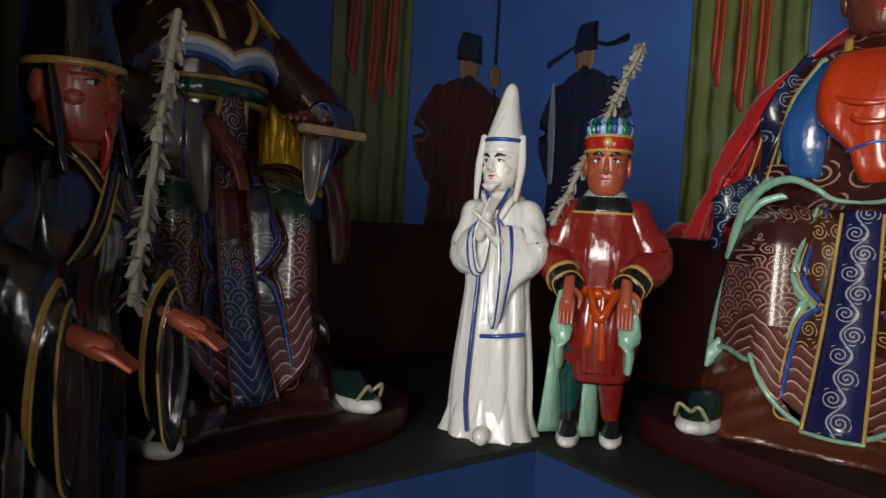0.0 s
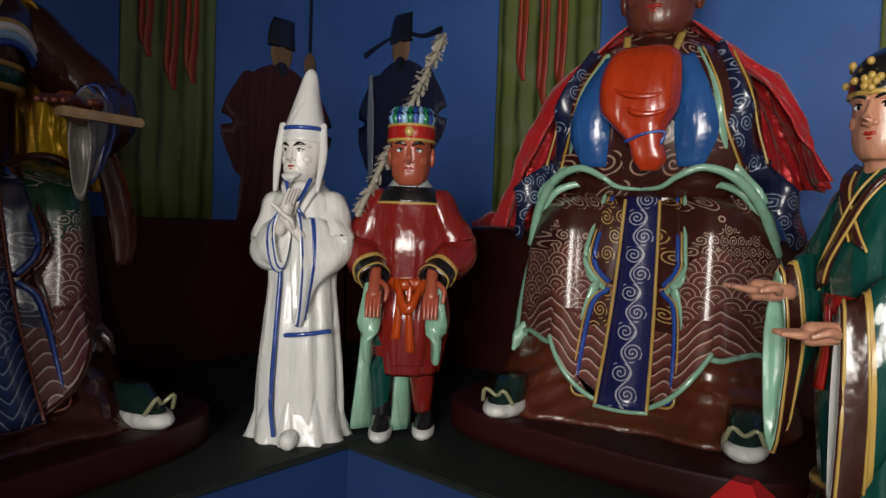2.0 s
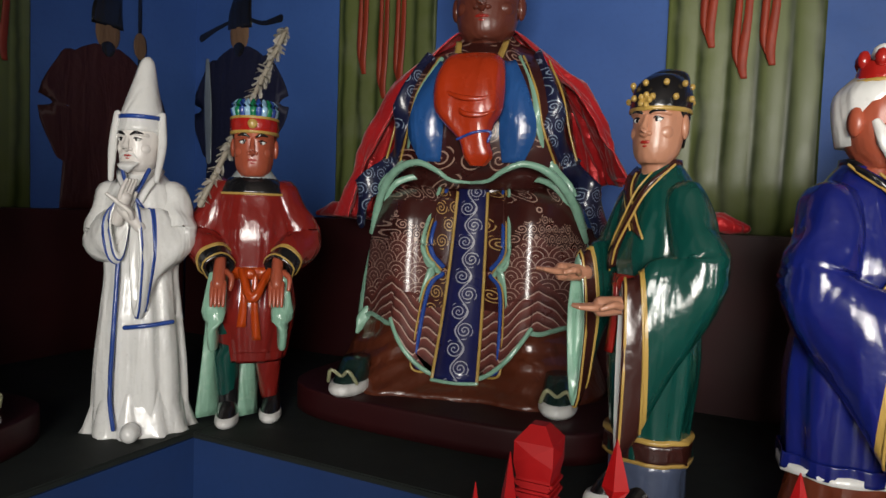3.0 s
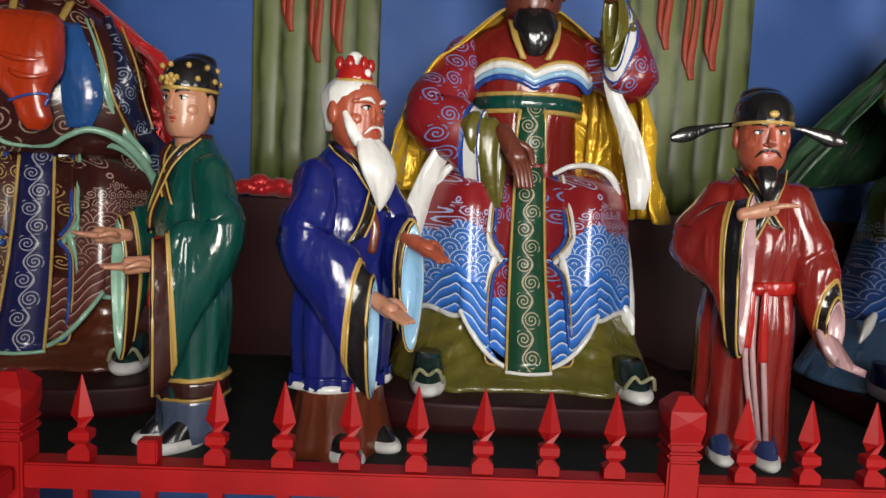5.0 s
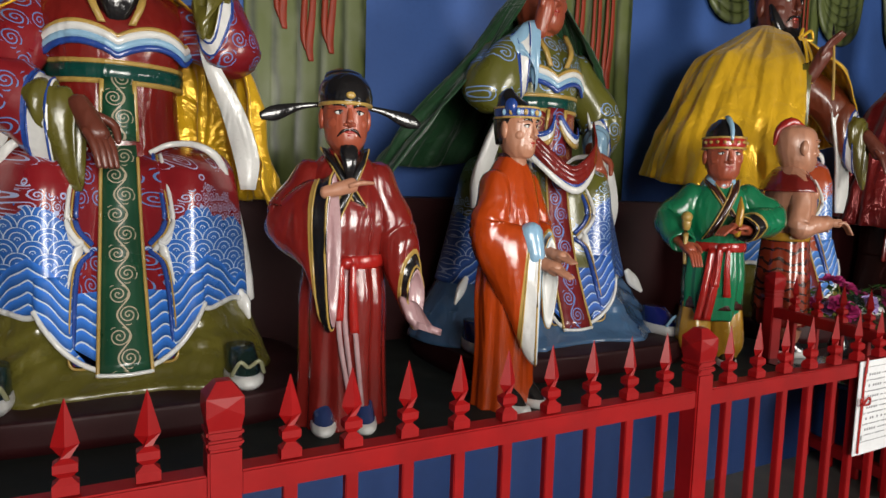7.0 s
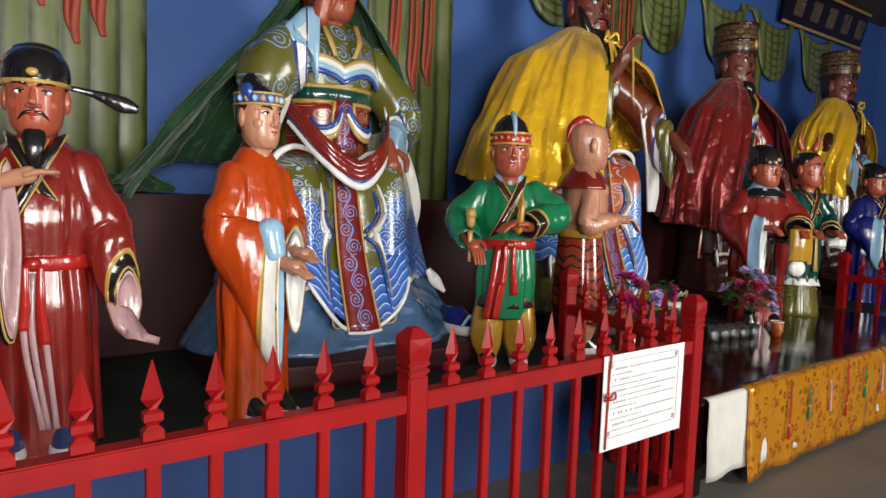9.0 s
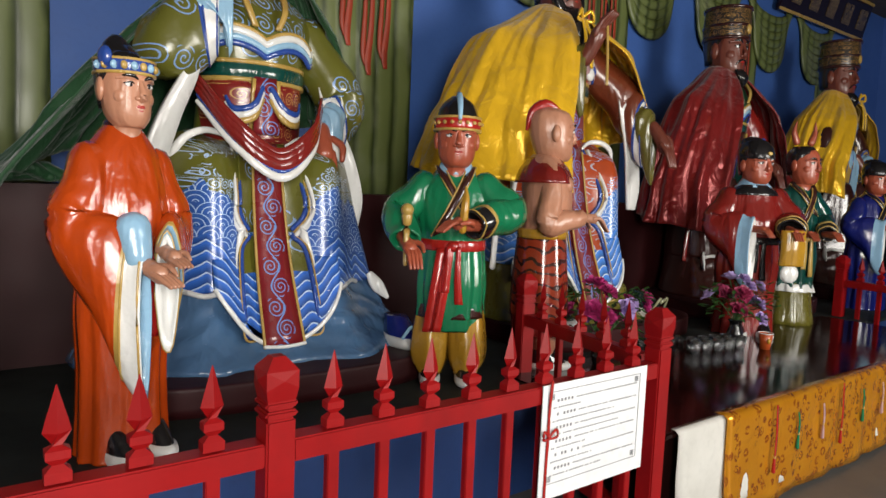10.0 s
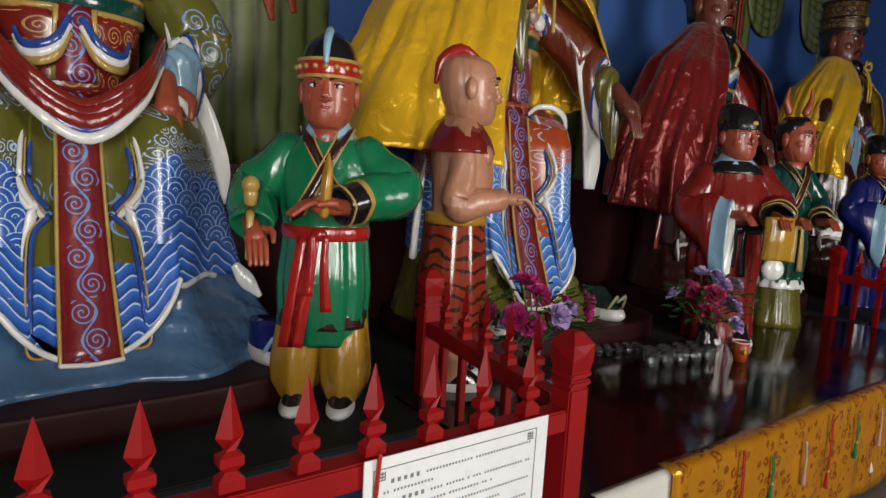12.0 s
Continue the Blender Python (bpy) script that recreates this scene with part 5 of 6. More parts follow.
def cape(place, label, mat, zbot_l, zbot_r, spread=0.66, gap=2.25, neck=0.16, top=1.98, seed=1, tie=False, gap_low=None, right=None, slope=0.3, hang=0.6, shoulder=0.43):
    """A real cloth laid over the shoulders, open in front, hanging in long uneven folds."""
    s = Sculpt()
    rows = []
    nu, nv = 190, 56
    low = gap_low if isinstance(gap_low, tuple) else (gap_low or gap,) * 2
    for i in range(nv):
        v = i / (nv - 1)
        k = min(1.0, v / 0.34)
        h = max(0.0, v - 0.34) / 0.66
        row = []
        for j in range(nu):
            u = -1 + 2 * j / (nu - 1)
            th = u * (gap + (low[u > 0] - gap) * min(1, v * 1.3))
            zb = zbot_l + (zbot_r - zbot_l) * (u + 1) / 2 + 0.07 * noise.noise((u * 4, seed, 0))
            slow = noise.noise((u * 6.5 + 0.5 * v, v * 0.6, seed * 3.1))
            fast = noise.noise((u * 17 - 1.1 * v, v * 0.9, seed * 5.7))
            fine = noise.noise((u * 42 + 2.0 * v, v * 1.8, seed * 1.3))
            crease = abs(noise.noise((u * 9 + 3.0 * v, v * 3.2 - u * 2, seed * 2.3)))
            fold = 1.2 * slow + 1.0 * fast + 0.5 * fine - 0.8 * crease
            wide = right if right and u > 0 else spread
            r = neck + (shoulder - neck) * k + (wide - shoulder) * h ** hang
            r += (0.012 + 0.075 * v) * fold * min(1, 3 * v)
            z = top - slope * k ** 1.5 - h * (top - slope - zb) + 0.02 * fold * k * (1 - h)
            # the cloth sags between the collar and the point of the shoulder
            z -= 0.03 * math.sin(math.pi * k) * (1 + 0.6 * slow) * (1 - h)
            row.append((r * math.sin(th), 0.13 + r * (0.6 if math.cos(th) > 0 else 0.74) * math.cos(th), z))
        rows.append(row)
    s.grid(rows, mat, False)
    ob = s.build("cape", place, label, "cloth", "cloth capes")
    md = ob.modifiers.new("thickness", "SOLIDIFY")
    md.thickness = 0.008
    if tie:
        q = Sculpt()
        for g in (-1, 1):
            q.tube([(0, -0.16, top - 0.1), (g * 0.05, -0.2, top - 0.06), (g * 0.08, -0.2, top - 0.12), (0, -0.17, top - 0.12)], [0.012] * 4, mat, 12, 8)
            q.strip([(g * 0.01, -0.18, top - 0.11), (g * 0.03, -0.24, top - 0.25), (g * 0.035, -0.25, top - 0.42)], [0.03, 0.035, 0.03], mat, thick=0.008)
        o = q.build("bow", None, "ribbon bow tied at the neck")
        o.parent = ob
    return ob


YSAT = satin("yellow_satin", (0.92, 0.54, 0.014), 0.24)
RSAT = satin("red_satin", (0.62, 0.015, 0.02), 0.32)
GVEL = satin("green_velvet", (0.003, 0.055, 0.012), 0.6, 0.3)
RBRO = satin("red_brocade", (0.22, 0.006, 0.006), 0.22)

GOD_Y, PL = 3.47, 0.14
m_brown = brocade("brown_brocade_paint", (0.05, 0.012, 0.01), (0.40, 0.27, 0.22), (0.10, 0.03, 0.025), (0.44, 0.31, 0.26))
m_brown_s = scrolls("brown_scroll_paint", (0.05, 0.012, 0.01), (0.4, 0.26, 0.2), 7.0, 0.55)
m_brown_p = scrolls("brown_cloud_paint", (0.05, 0.012, 0.01), (0.5, 0.32, 0.12), 11.0, 0.35)
m_navy_s = scrolls("navy_scroll_paint", (0.012, 0.015, 0.085), (0.40, 0.40, 0.46), 11.0, 0.0, vine=True)
m_navy_b = scrolls("navy_band_paint", (0.012, 0.015, 0.05), (0.26, 0.32, 0.42), 11.0, 0.2)
m_blue = brocade("blue_wave_paint", (0.28, 0.014, 0.02), (0.42, 0.5, 0.75), (0.03, 0.14, 0.5), (0.62, 0.72, 0.85))
m_red_s = scrolls("red_scroll_paint", (0.24, 0.012, 0.018), (0.14, 0.27, 0.58), 10.0, 0.3)
m_red_v = scrolls("red_vine_paint", (0.2, 0.012, 0.018), (0.16, 0.3, 0.66), 10.0, 0.0, vine=True)
m_green_s = scrolls("green_scroll_paint", (0.012, 0.07, 0.035), (0.5, 0.42, 0.3), 11.0, 0.0, vine=True)
m_fish = brocade("sea_wave_paint", (0.12, 0.12, 0.016), (0.4, 0.55, 0.8), (0.025, 0.1, 0.4), (0.5, 0.65, 0.88), 0.66)
m_olive_s = scrolls("olive_scroll_paint", (0.12, 0.12, 0.018), (0.22, 0.36, 0.66), 8.0, 0.4)
m_orange_b = brocade("orange_wave_paint", (0.42, 0.06, 0.012), (0.3, 0.42, 0.7), (0.04, 0.16, 0.5), (0.6, 0.7, 0.85))
m_orange_s = scrolls("orange_scroll_paint", (0.42, 0.06, 0.012), (0.45, 0.45, 0.55), 10.0, 0.2)
m_dark_b = brocade("dark_green_brocade_paint", (0.01, 0.05, 0.03), (0.45, 0.36, 0.33), (0.09, 0.025, 0.03), (0.5, 0.4, 0.36))
m_dark_n = brocade("dark_blue_brocade_paint", (0.08, 0.012, 0.012), (0.3, 0.36, 0.45), (0.015, 0.035, 0.12), (0.3, 0.4, 0.5))

def cloud_panel(s):
    """A red front with gilt clouds and knotted blue and white ribbons under the belt."""
    s.loft([(0, 0.09, 1.08, 0.27, 0.232), (0, 0.09, 1.2, 0.275, 0.232), (0, 0.085, 1.39, 0.275, 0.232)], scrolls("red_cloud_paint", (0.2, 0.014, 0.012), (0.5, 0.3, 0.1), 11.0, 0.4), 10, 40)
    for sx in (-1, 1):
        for q, m_ in enumerate((BLUE, WHITE, GOLD)):
            s.tube([(sx * 0.02, -0.17, 1.36 - 0.03 * q), (sx * 0.08, -0.2, 1.26 - 0.03 * q), (sx * 0.17, -0.16, 1.24 - 0.03 * q), (sx * 0.2, -0.12, 1.3 - 0.03 * q)], [0.014, 0.018, 0.016, 0.01], m_, 16, 8, 0.5)


def brush_and_tier(s):
    """A writing brush in the raised hand and curled blue and white clouds on the chest."""
    s.tube([(-0.13, -0.55, 1.42), (-0.12, -0.53, 1.62), (-0.11, -0.5, 1.84)], [0.012, 0.01, 0.009], GOLD, 8, 8)
    s.tube([(-0.11, -0.5, 1.83), (-0.105, -0.49, 1.9)], [0.012, 0.003], BLACK, 5, 8)
    for q in range(9):
        th = math.pi * (1.15 + 0.7 * q / 8)
        s.ball((0.31 * math.cos(th), 0.1 + 0.255 * math.sin(th), 1.55 + 0.03 * (q % 2)), (0.045, 0.03, 0.045), (WHITE, BLUE, PINK)[q % 3], 10, 7)


def covered_hands(s):
    """Hands held together under an orange cloth, broad blue and navy sleeves falling to the lap."""
    cloth_red = enamel("vermilion_gloss_paint", (0.6, 0.05, 0.01), 0.25)
    s.loft([(0, 0.06, 1.06, 0.36, 0.22), (0, 0.05, 1.16, 0.44, 0.29), (0, 0.04, 1.36, 0.45, 0.33), (0, 0.05, 1.58, 0.42, 0.31), (0, 0.09, 1.75, 0.35, 0.25), (0, 0.13, 1.86, 0.22, 0.17), (0, 0.14, 1.92, 0.13, 0.11)], m_brown_s, 34, 56, 7, 0.02, 0.01)
    R = spline([(1.06, 0.06, 0.36, 0.22), (1.16, 0.05, 0.44, 0.29), (1.36, 0.04, 0.45, 0.33), (1.58, 0.05, 0.42, 0.31), (1.75, 0.09, 0.35, 0.25), (1.86, 0.13, 0.22, 0.17)], 40)

    def on(x, z, off):
        cy, rx, ry = (float(np.interp(z, R[:, 0], R[:, q])) for q in (1, 2, 3))
        return (x, cy - ry * math.sqrt(max(0.05, 1 - (x / rx) ** 2)) - off, z)
    s.loft([(0.05, -0.36, 1.17, 0.035, 0.02), (0.05, -0.37, 1.22, 0.065, 0.035), (0.03, -0.37, 1.3, 0.07, 0.04), (0.0, -0.36, 1.38, 0.11, 0.06), (-0.01, -0.35, 1.46, 0.155, 0.08), (-0.01, -0.33, 1.6, 0.16, 0.085), (0, -0.29, 1.71, 0.14, 0.07), (0, -0.25, 1.76, 0.11, 0.05)], cloth_red, 34, 44, 5, 0.06, 0.035, power=0.7)
    for q, (x0, x1, z) in enumerate(((-0.13, 0.12, 1.5), (-0.05, 0.13, 1.42))):
        s.tube([(x0, -0.4, z + 0.06), (x0 * 0.3, -0.432, z + 0.01), (x1 * 0.5, -0.43, z), (x1, -0.4, z + 0.03)], [0.004, 0.013, 0.012, 0.004], cloth_red, 16, 8, 0.6)
    s.tube([(-0.04, -0.41, 1.3), (0.04, -0.415, 1.335), (0.11, -0.4, 1.34), (0.1, -0.4, 1.29)], [0.007] * 4, BLUE, 16, 8)
    for sx in (-1, 1):
        s.tube([(0, -0.24, 1.09), (sx * 0.09, -0.28, 1.1), (sx * 0.16, -0.3, 1.15), (sx * 0.26, -0.29, 1.19), (sx * 0.38, -0.24, 1.14), (sx * 0.48, -0.14, 1.0), (sx * 0.54, -0.06, 0.8)], [0.008, 0.011, 0.014, 0.018, 0.022, 0.024, 0.022], MINT, 34, 10, 0.9)
        s.strip([on(sx * 0.15, 1.74, 0.02), on(sx * 0.2, 1.55, 0.03), on(sx * 0.22, 1.36, 0.03), on(sx * 0.2, 1.2, 0.02)], [0.07, 0.13, 0.17, 0.1], enamel("mid_blue_gloss_paint", (0.03, 0.13, 0.42)), thick=0.035, n=18, curl=0.4)
        for z0, dx, rr, m_ in ((1.78, 0.0, 0.018, MINT), (1.80, 0.075, 0.055, m_navy_b)):
            s.tube([on(sx * (0.19 + dx), z0, 0.0), on(sx * (0.27 + dx), 1.58, 0.004), on(sx * (0.31 + dx), 1.38, 0.004), on(sx * (0.37 + dx), 1.2, 0.0), (sx * (0.47 + dx), -0.16, 1.06), (sx * (0.54 + dx), -0.04, 0.86)], [rr, rr * 1.1, rr * 1.2, rr * 1.3, rr * 1.3, rr * 1.2], m_, 26, 12, 0.35)
        for dx in (0.02, 0.135):
            s.tube([on(sx * (0.19 + dx), 1.79, 0.012), on(sx * (0.27 + dx), 1.58, 0.016), on(sx * (0.31 + dx), 1.38, 0.016), on(sx * (0.37 + dx * 0.9), 1.2, 0.014)], [0.006] * 4, GOLD, 22, 6)


for gx in (-1.27, 1.3, 3.9, 6.5, 8.75, 11.3):
    plinth(gx, GOD_Y - 0.15, 0.9, 0.62, PL)
seated(pose(-1.33, 3.5, SHELF + PL, 0, 0, 13) @ Matrix.Diagonal((1.12, 1, 1, 1)), "seated brown robed ruler statue with mint green trim", m_brown, m_brown_s, m_navy_s, m_brown_p, MINT, enamel("deep_rust_gloss_paint", (0.13, 0.03, 0.013), 0.34), m_brown_s, BLUE, SKIN_D, hand_l=((-0.4, 0.12, 1.72), (-0.5, 0.0, 1.4), (-0.1, -0.24, 1.5), (0.4, -0.1, 0.6)), hand_r=((0.4, 0.12, 1.72), (0.5, 0.0, 1.4), (0.1, -0.24, 1.5), (-0.4, -0.1, 0.6)), fringe=MINT, extra=covered_hands, arms=False)
seated(pose(1.3, GOD_Y, SHELF + PL) @ Matrix.Diagonal((1.06, 1, 1, 1)), "seated ruler statue in a red and blue wave robe", m_blue, RED, m_green_s, m_red_s, WHITE, OLIVE, m_red_s, OLIVE, SKIN_D, beard=(BLACK, 0.2, 0.04), hand_r=((0.4, 0.12, 1.74), (0.5, -0.04, 1.62), (0.34, -0.24, 2.0), (-0.1, -0.1, 1.0)))
seated(pose(3.88, GOD_Y, SHELF + PL) @ Matrix.Diagonal((1.05, 1, 1.05, 1)), "seated ruler statue in an olive and blue wave robe", m_fish, m_olive_s, m_red_v, m_olive_s, WHITE, enamel("slate_blue_gloss_paint", (0.09, 0.19, 0.36)), m_olive_s, SKY, SKIN_R, sash=RED, extra=cloud_panel, flare=0.22, shoe=NAVY, shoe_deco=SKY, hand_l=((-0.4, 0.12, 1.72), (-0.48, -0.1, 1.5), (-0.2, -0.2, 1.86), (0.1, -0.2, 0.9)), hand_r=((0.4, 0.12, 1.72), (0.52, 0.04, 1.36), (0.36, -0.1, 1.16), (-0.1, -0.5, -0.8)))
seated(pose(6.34, GOD_Y, SHELF + PL) @ Matrix.Diagonal((1.06, 1, 1.2, 1)), "seated ruler statue in an orange and blue robe", m_orange_b, m_orange_s, m_red_v, m_orange_s, WHITE, OLIVE, RUST, OLIVE, SKIN_D, beard=(BLACK, 0.22, 0.05), hand_l=((-0.4, 0.12, 1.7), (-0.44, -0.06, 1.42), (-0.2, -0.4, 1.6), (0.1, -0.3, 0.5)), hand_r=((0.4, 0.12, 1.72), (0.62, -0.1, 1.4), (0.66, -0.36, 1.22), (0.1, -0.6, -0.7)), extra=brush_and_tier)
seated(pose(8.75, GOD_Y, SHELF + PL) @ Matrix.Diagonal((1, 1, 1.14, 1)), "seated dark ruler statue with a court crown", BROWN, m_green_s, BROWN, BROWN, RED, BROWN, RED, TEAL, SKIN_D, beard=(BLACK, 0.12, 0.03))
seated(pose(11.3, GOD_Y, SHELF + PL) @ Matrix.Diagonal((1, 1, 1.18, 1)), "seated dark faced ruler statue with a court crown", BROWN, m_brown_s, BROWN, BROWN, GOLD, BROWN, BROWN, SKY, SKIN_D, beard=(BLACK, 0.12, 0.03))
seated(pose(-3.16, 0.98, SHELF + PL, 0, 0, 100), "seated dark robed ruler statue holding a tablet", m_dark_b, BROWN, m_dark_n, m_navy_b, BROWN, BROWN, BROWN, enamel("dull_grey_cuff", (0.22, 0.2, 0.18)), SKIN_D, panel_edge=RUST, hand_r=((0.4, 0.12, 1.72), (0.56, -0.1, 1.36), (0.3, -0.36, 1.3), (-0.6, -0.5, 0.1)), fringe=BROWN)
plinth(0, 0, 0.9, 0.62, PL, pose(-3.04, 1.0, SHELF, 0, 0, 100))

cape(pose(-1.33, 3.5, SHELF + PL, 0, 0, 13), "red satin cape on a seated statue", RSAT, 0.88, 1.15, 0.86, 2.0, seed=1, gap_low=1.75, right=0.8, shoulder=0.5, hang=0.75)
cape(pose(1.3, GOD_Y, SHELF + PL), "yellow satin cape on a seated statue", YSAT, 1.0, 0.82, 0.78, 2.2, seed=2, gap_low=1.78, shoulder=0.5)
cape(pose(3.88, GOD_Y, SHELF + PL) @ Matrix.Diagonal((1.05, 1, 1.05, 1)), "green velvet cape on a seated statue", GVEL, 0.8, 1.42, 1.2, 2.45, seed=3, gap_low=1.75, right=0.66, top=2.14, shoulder=0.45, hang=0.95, slope=0.36)
cape(pose(6.34, GOD_Y, SHELF + PL) @ Matrix.Diagonal((1.06, 1, 1.2, 1)), "yellow satin cape tied at a statue's neck", YSAT, 0.78, 1.25, 1.15, 2.95, seed=4, tie=True, gap_low=(2.7, 2.2), right=0.95, slope=0.26, shoulder=0.66, hang=0.8)
cape(pose(8.75, GOD_Y, SHELF + PL) @ Matrix.Diagonal((1, 1, 1.14, 1)), "dark red brocade cape on a seated statue", RBRO, 0.55, 0.95, 1.0, 2.95, seed=5, gap_low=(2.5, 2.2), slope=0.3, shoulder=0.56, hang=0.7)
cape(pose(11.3, GOD_Y, SHELF + PL) @ Matrix.Diagonal((1, 1, 1.18, 1)), "yellow satin cape on a dark statue", YSAT, 0.85, 1.05, 0.86, 2.95, seed=6, tie=True, gap_low=(2.4, 2.15), slope=0.3, shoulder=0.56, hang=0.7)
cape(pose(-3.16, 0.98, SHELF + PL, 0, 0, 100), "gold yellow satin cape on a dark statue", YSAT, 1.0, 1.0, 0.72, 2.1, seed=7, gap_low=1.8)


def bundle(x, y, z, mat, label, seed):
    """A loose end of cloth gathered on the ledge."""
    s, rng = Sculpt(), random.Random(seed)
    for q in range(7):
        a = rng.uniform(-0.16, 0.16)
        s.tube([(a - 0.14, rng.uniform(-0.06, 0.04), 0.03), (a, rng.uniform(-0.08, 0.02), 0.05 + 0.05 * rng.random()), (a + 0.14, rng.uniform(-0.06, 0.04), 0.03)], [0.02, 0.05, 0.025], mat, 10, 10, 1.0, 2, 0.15)
    return s.build("cloth_bundle", pose(x, y, z), label, "cloth")


bundle(-2.6, 4.08, 1.40, RSAT, "loose red satin cloth gathered on the ledge", 1)
bundle(-0.25, 4.08, 1.40, RSAT, "end of red satin cloth lying on the ledge", 2)
bundle(2.75, 4.08, 1.40, GVEL, "end of green velvet cloth lying on the ledge", 3)
bundle(0.55, 4.1, 1.40, YSAT, "end of yellow satin cloth lying on the ledge", 4)


# ---------- figures painted on the corner walls, flat silhouettes ----------
def painted_figure(place, label, robe, face, weapon):
    s = Sculpt()
    s.m = Matrix.Diagonal((1, 0.05, 1, 1))
    s.loft([(0, 0, 0.0, 0.36, 0.2), (0.0, 0, 0.4, 0.33, 0.2), (0, 0, 0.75, 0.3, 0.2), (0, 0, 0.98, 0.33, 0.2), (0, 0, 1.1, 0.22, 0.2), (0, 0, 1.16, 0.1, 0.2)], robe, 26, 24, 3, 0.03)
    s.tube([(0.26, 0, 1.0), (0.4, 0, 0.72), (0.3, 0, 0.5)], [0.1, 0.12, 0.1], robe, 12, 12)
    s.tube([(-0.26, 0, 1.0), (-0.38, 0, 0.7), (-0.3, 0, 0.4)], [0.1, 0.13, 0.1], robe, 12, 12)
    s.ball((0, -0.05, 1.26), (0.1, 0.25, 0.14), face, 18, 10)
    s.ball((0, -0.12, 1.15), (0.06, 0.2, 0.07), BLACK, 14, 8)
    s.loft([(0, 0, 1.3, 0.13, 0.28), (0, 0, 1.42, 0.12, 0.28), (0.02, 0, 1.52, 0.1, 0.28)], BLACK, 8, 18)
    if weapon == "spear":
        s.tube([(0.26, -0.3, 0.9), (0.26, -0.3, 2.3)], [0.016, 0.016], BLACK, 6, 8)
        s.ball((0.26, -0.4, 1.22), (0.06, 0.1, 0.1), face, 10, 8)
    else:
        for sx in (-1, 1):
            s.tube([(sx * 0.1, 0, 1.36), (sx * 0.25, 0, 1.32), (sx * 0.42, 0, 1.3 + 0.04 * sx)], [0.014, 0.018, 0.03], BLACK, 10, 8)
        s.tube([(-0.3, -0.4, 0.3), (-0.32, -0.4, 0.72), (-0.33, -0.4, 1.08)], [0.03, 0.045, 0.02], enamel("grey_blue_paint", (0.3, 0.36, 0.4)), 10, 8)
    return s.build("wall_painting", place, label, "painting", "wall paintings")


painted_figure(pose(X0 + 0.002, 3.6, 1.40, 0, 0, 90) @ Matrix.Diagonal((1.1, 1, 1.12, 1)), "dark red robed figure painted on the blue wall", enamel("mural_maroon", (0.07, 0.012, 0.012), 0.6, 0.0), enamel("mural_tan", (0.30, 0.17, 0.09), 0.6, 0.0), "spear")
painted_figure(pose(-4.12, YB - 0.002, 1.52) @ Matrix.Diagonal((1.1, 1, 1.16, 1)), "navy robed figure with a sword painted on the wall", enamel("mural_navy", (0.012, 0.014, 0.05), 0.6, 0.0), enamel("mural_tan", (0.30, 0.17, 0.09), 0.6, 0.0), "sword")


# ---------- fringed staffs of the two mourners ----------
def fringed_staff(a, b, label, seed):
    a, b = Vector(a), Vector(b)
    d, ln = (b - a).normalized(), (b - a).length
    root = empty("fringed_staff", Matrix.Translation(a) @ d.to_track_quat("Z", "Y").to_matrix().to_4x4(), label, "staff", "fringed staffs")
    q = Sculpt()
    q.tube([(0, 0, 0), (0, 0, ln)], [0.014, 0.012], enamel("pale_wood_paint", (0.5, 0.45, 0.36), 0.5, 0.0), 6, 8)
    o = q.build("rod")
    o.parent = root
    q, rng = Sculpt(), random.Random(seed)
    paper = enamel("cream_paper", (0.66, 0.62, 0.54), 0.7, 0.0)
    for i in range(int(ln * 170)):
        z, th, r = rng.random() * ln, rng.random() * 6.28, rng.uniform(0.028, 0.05)
        u, v = Vector((math.cos(th), math.sin(th), 0)), Vector((-math.sin(th), math.cos(th), 0))
        w = rng.uniform(0.008, 0.016)
        p0, p1 = Vector((0, 0, z)) + u * 0.012, Vector((0, 0, z - rng.uniform(0.0, 0.05))) + u * r
        q.grid([[tuple(p0 - v * w), tuple(p0 + v * w)], [tuple((p0 + p1) / 2 - v * w + u * 0.004), tuple((p0 + p1) / 2 + v * w)], [tuple(p1 - v * w * 0.6), tuple(p1 + v * w * 0.8)]], paper, False)
    o = q.build("paper_fringe", None, "cream paper strips wound on the rod", kind="stuff")
    o.parent = root
    return root


fringed_staff((-2.26, 2.34, 1.46), (-2.21, 2.87, 2.42), "pale paper-fringed staff leaning behind the white statue", 1)
fringed_staff((-2.0, 0.423, 1.16), (-2.08, 0.537, 2.02), "pale paper-fringed staff held by the black statue", 2)

# tablet of the dark ruler
tagged(part("court_tablet", box(-0.03, 0.03, -0.17, 0.17, -0.018, 0.018, 0.008), enamel("tan_wood_paint", (0.36, 0.24, 0.13), 0.45, 0.2)), "tan wooden court tablet in a statue's hand", "tablet").matrix_world = pose(-2.63, 1.33, 1.8, 0, 0, 10)


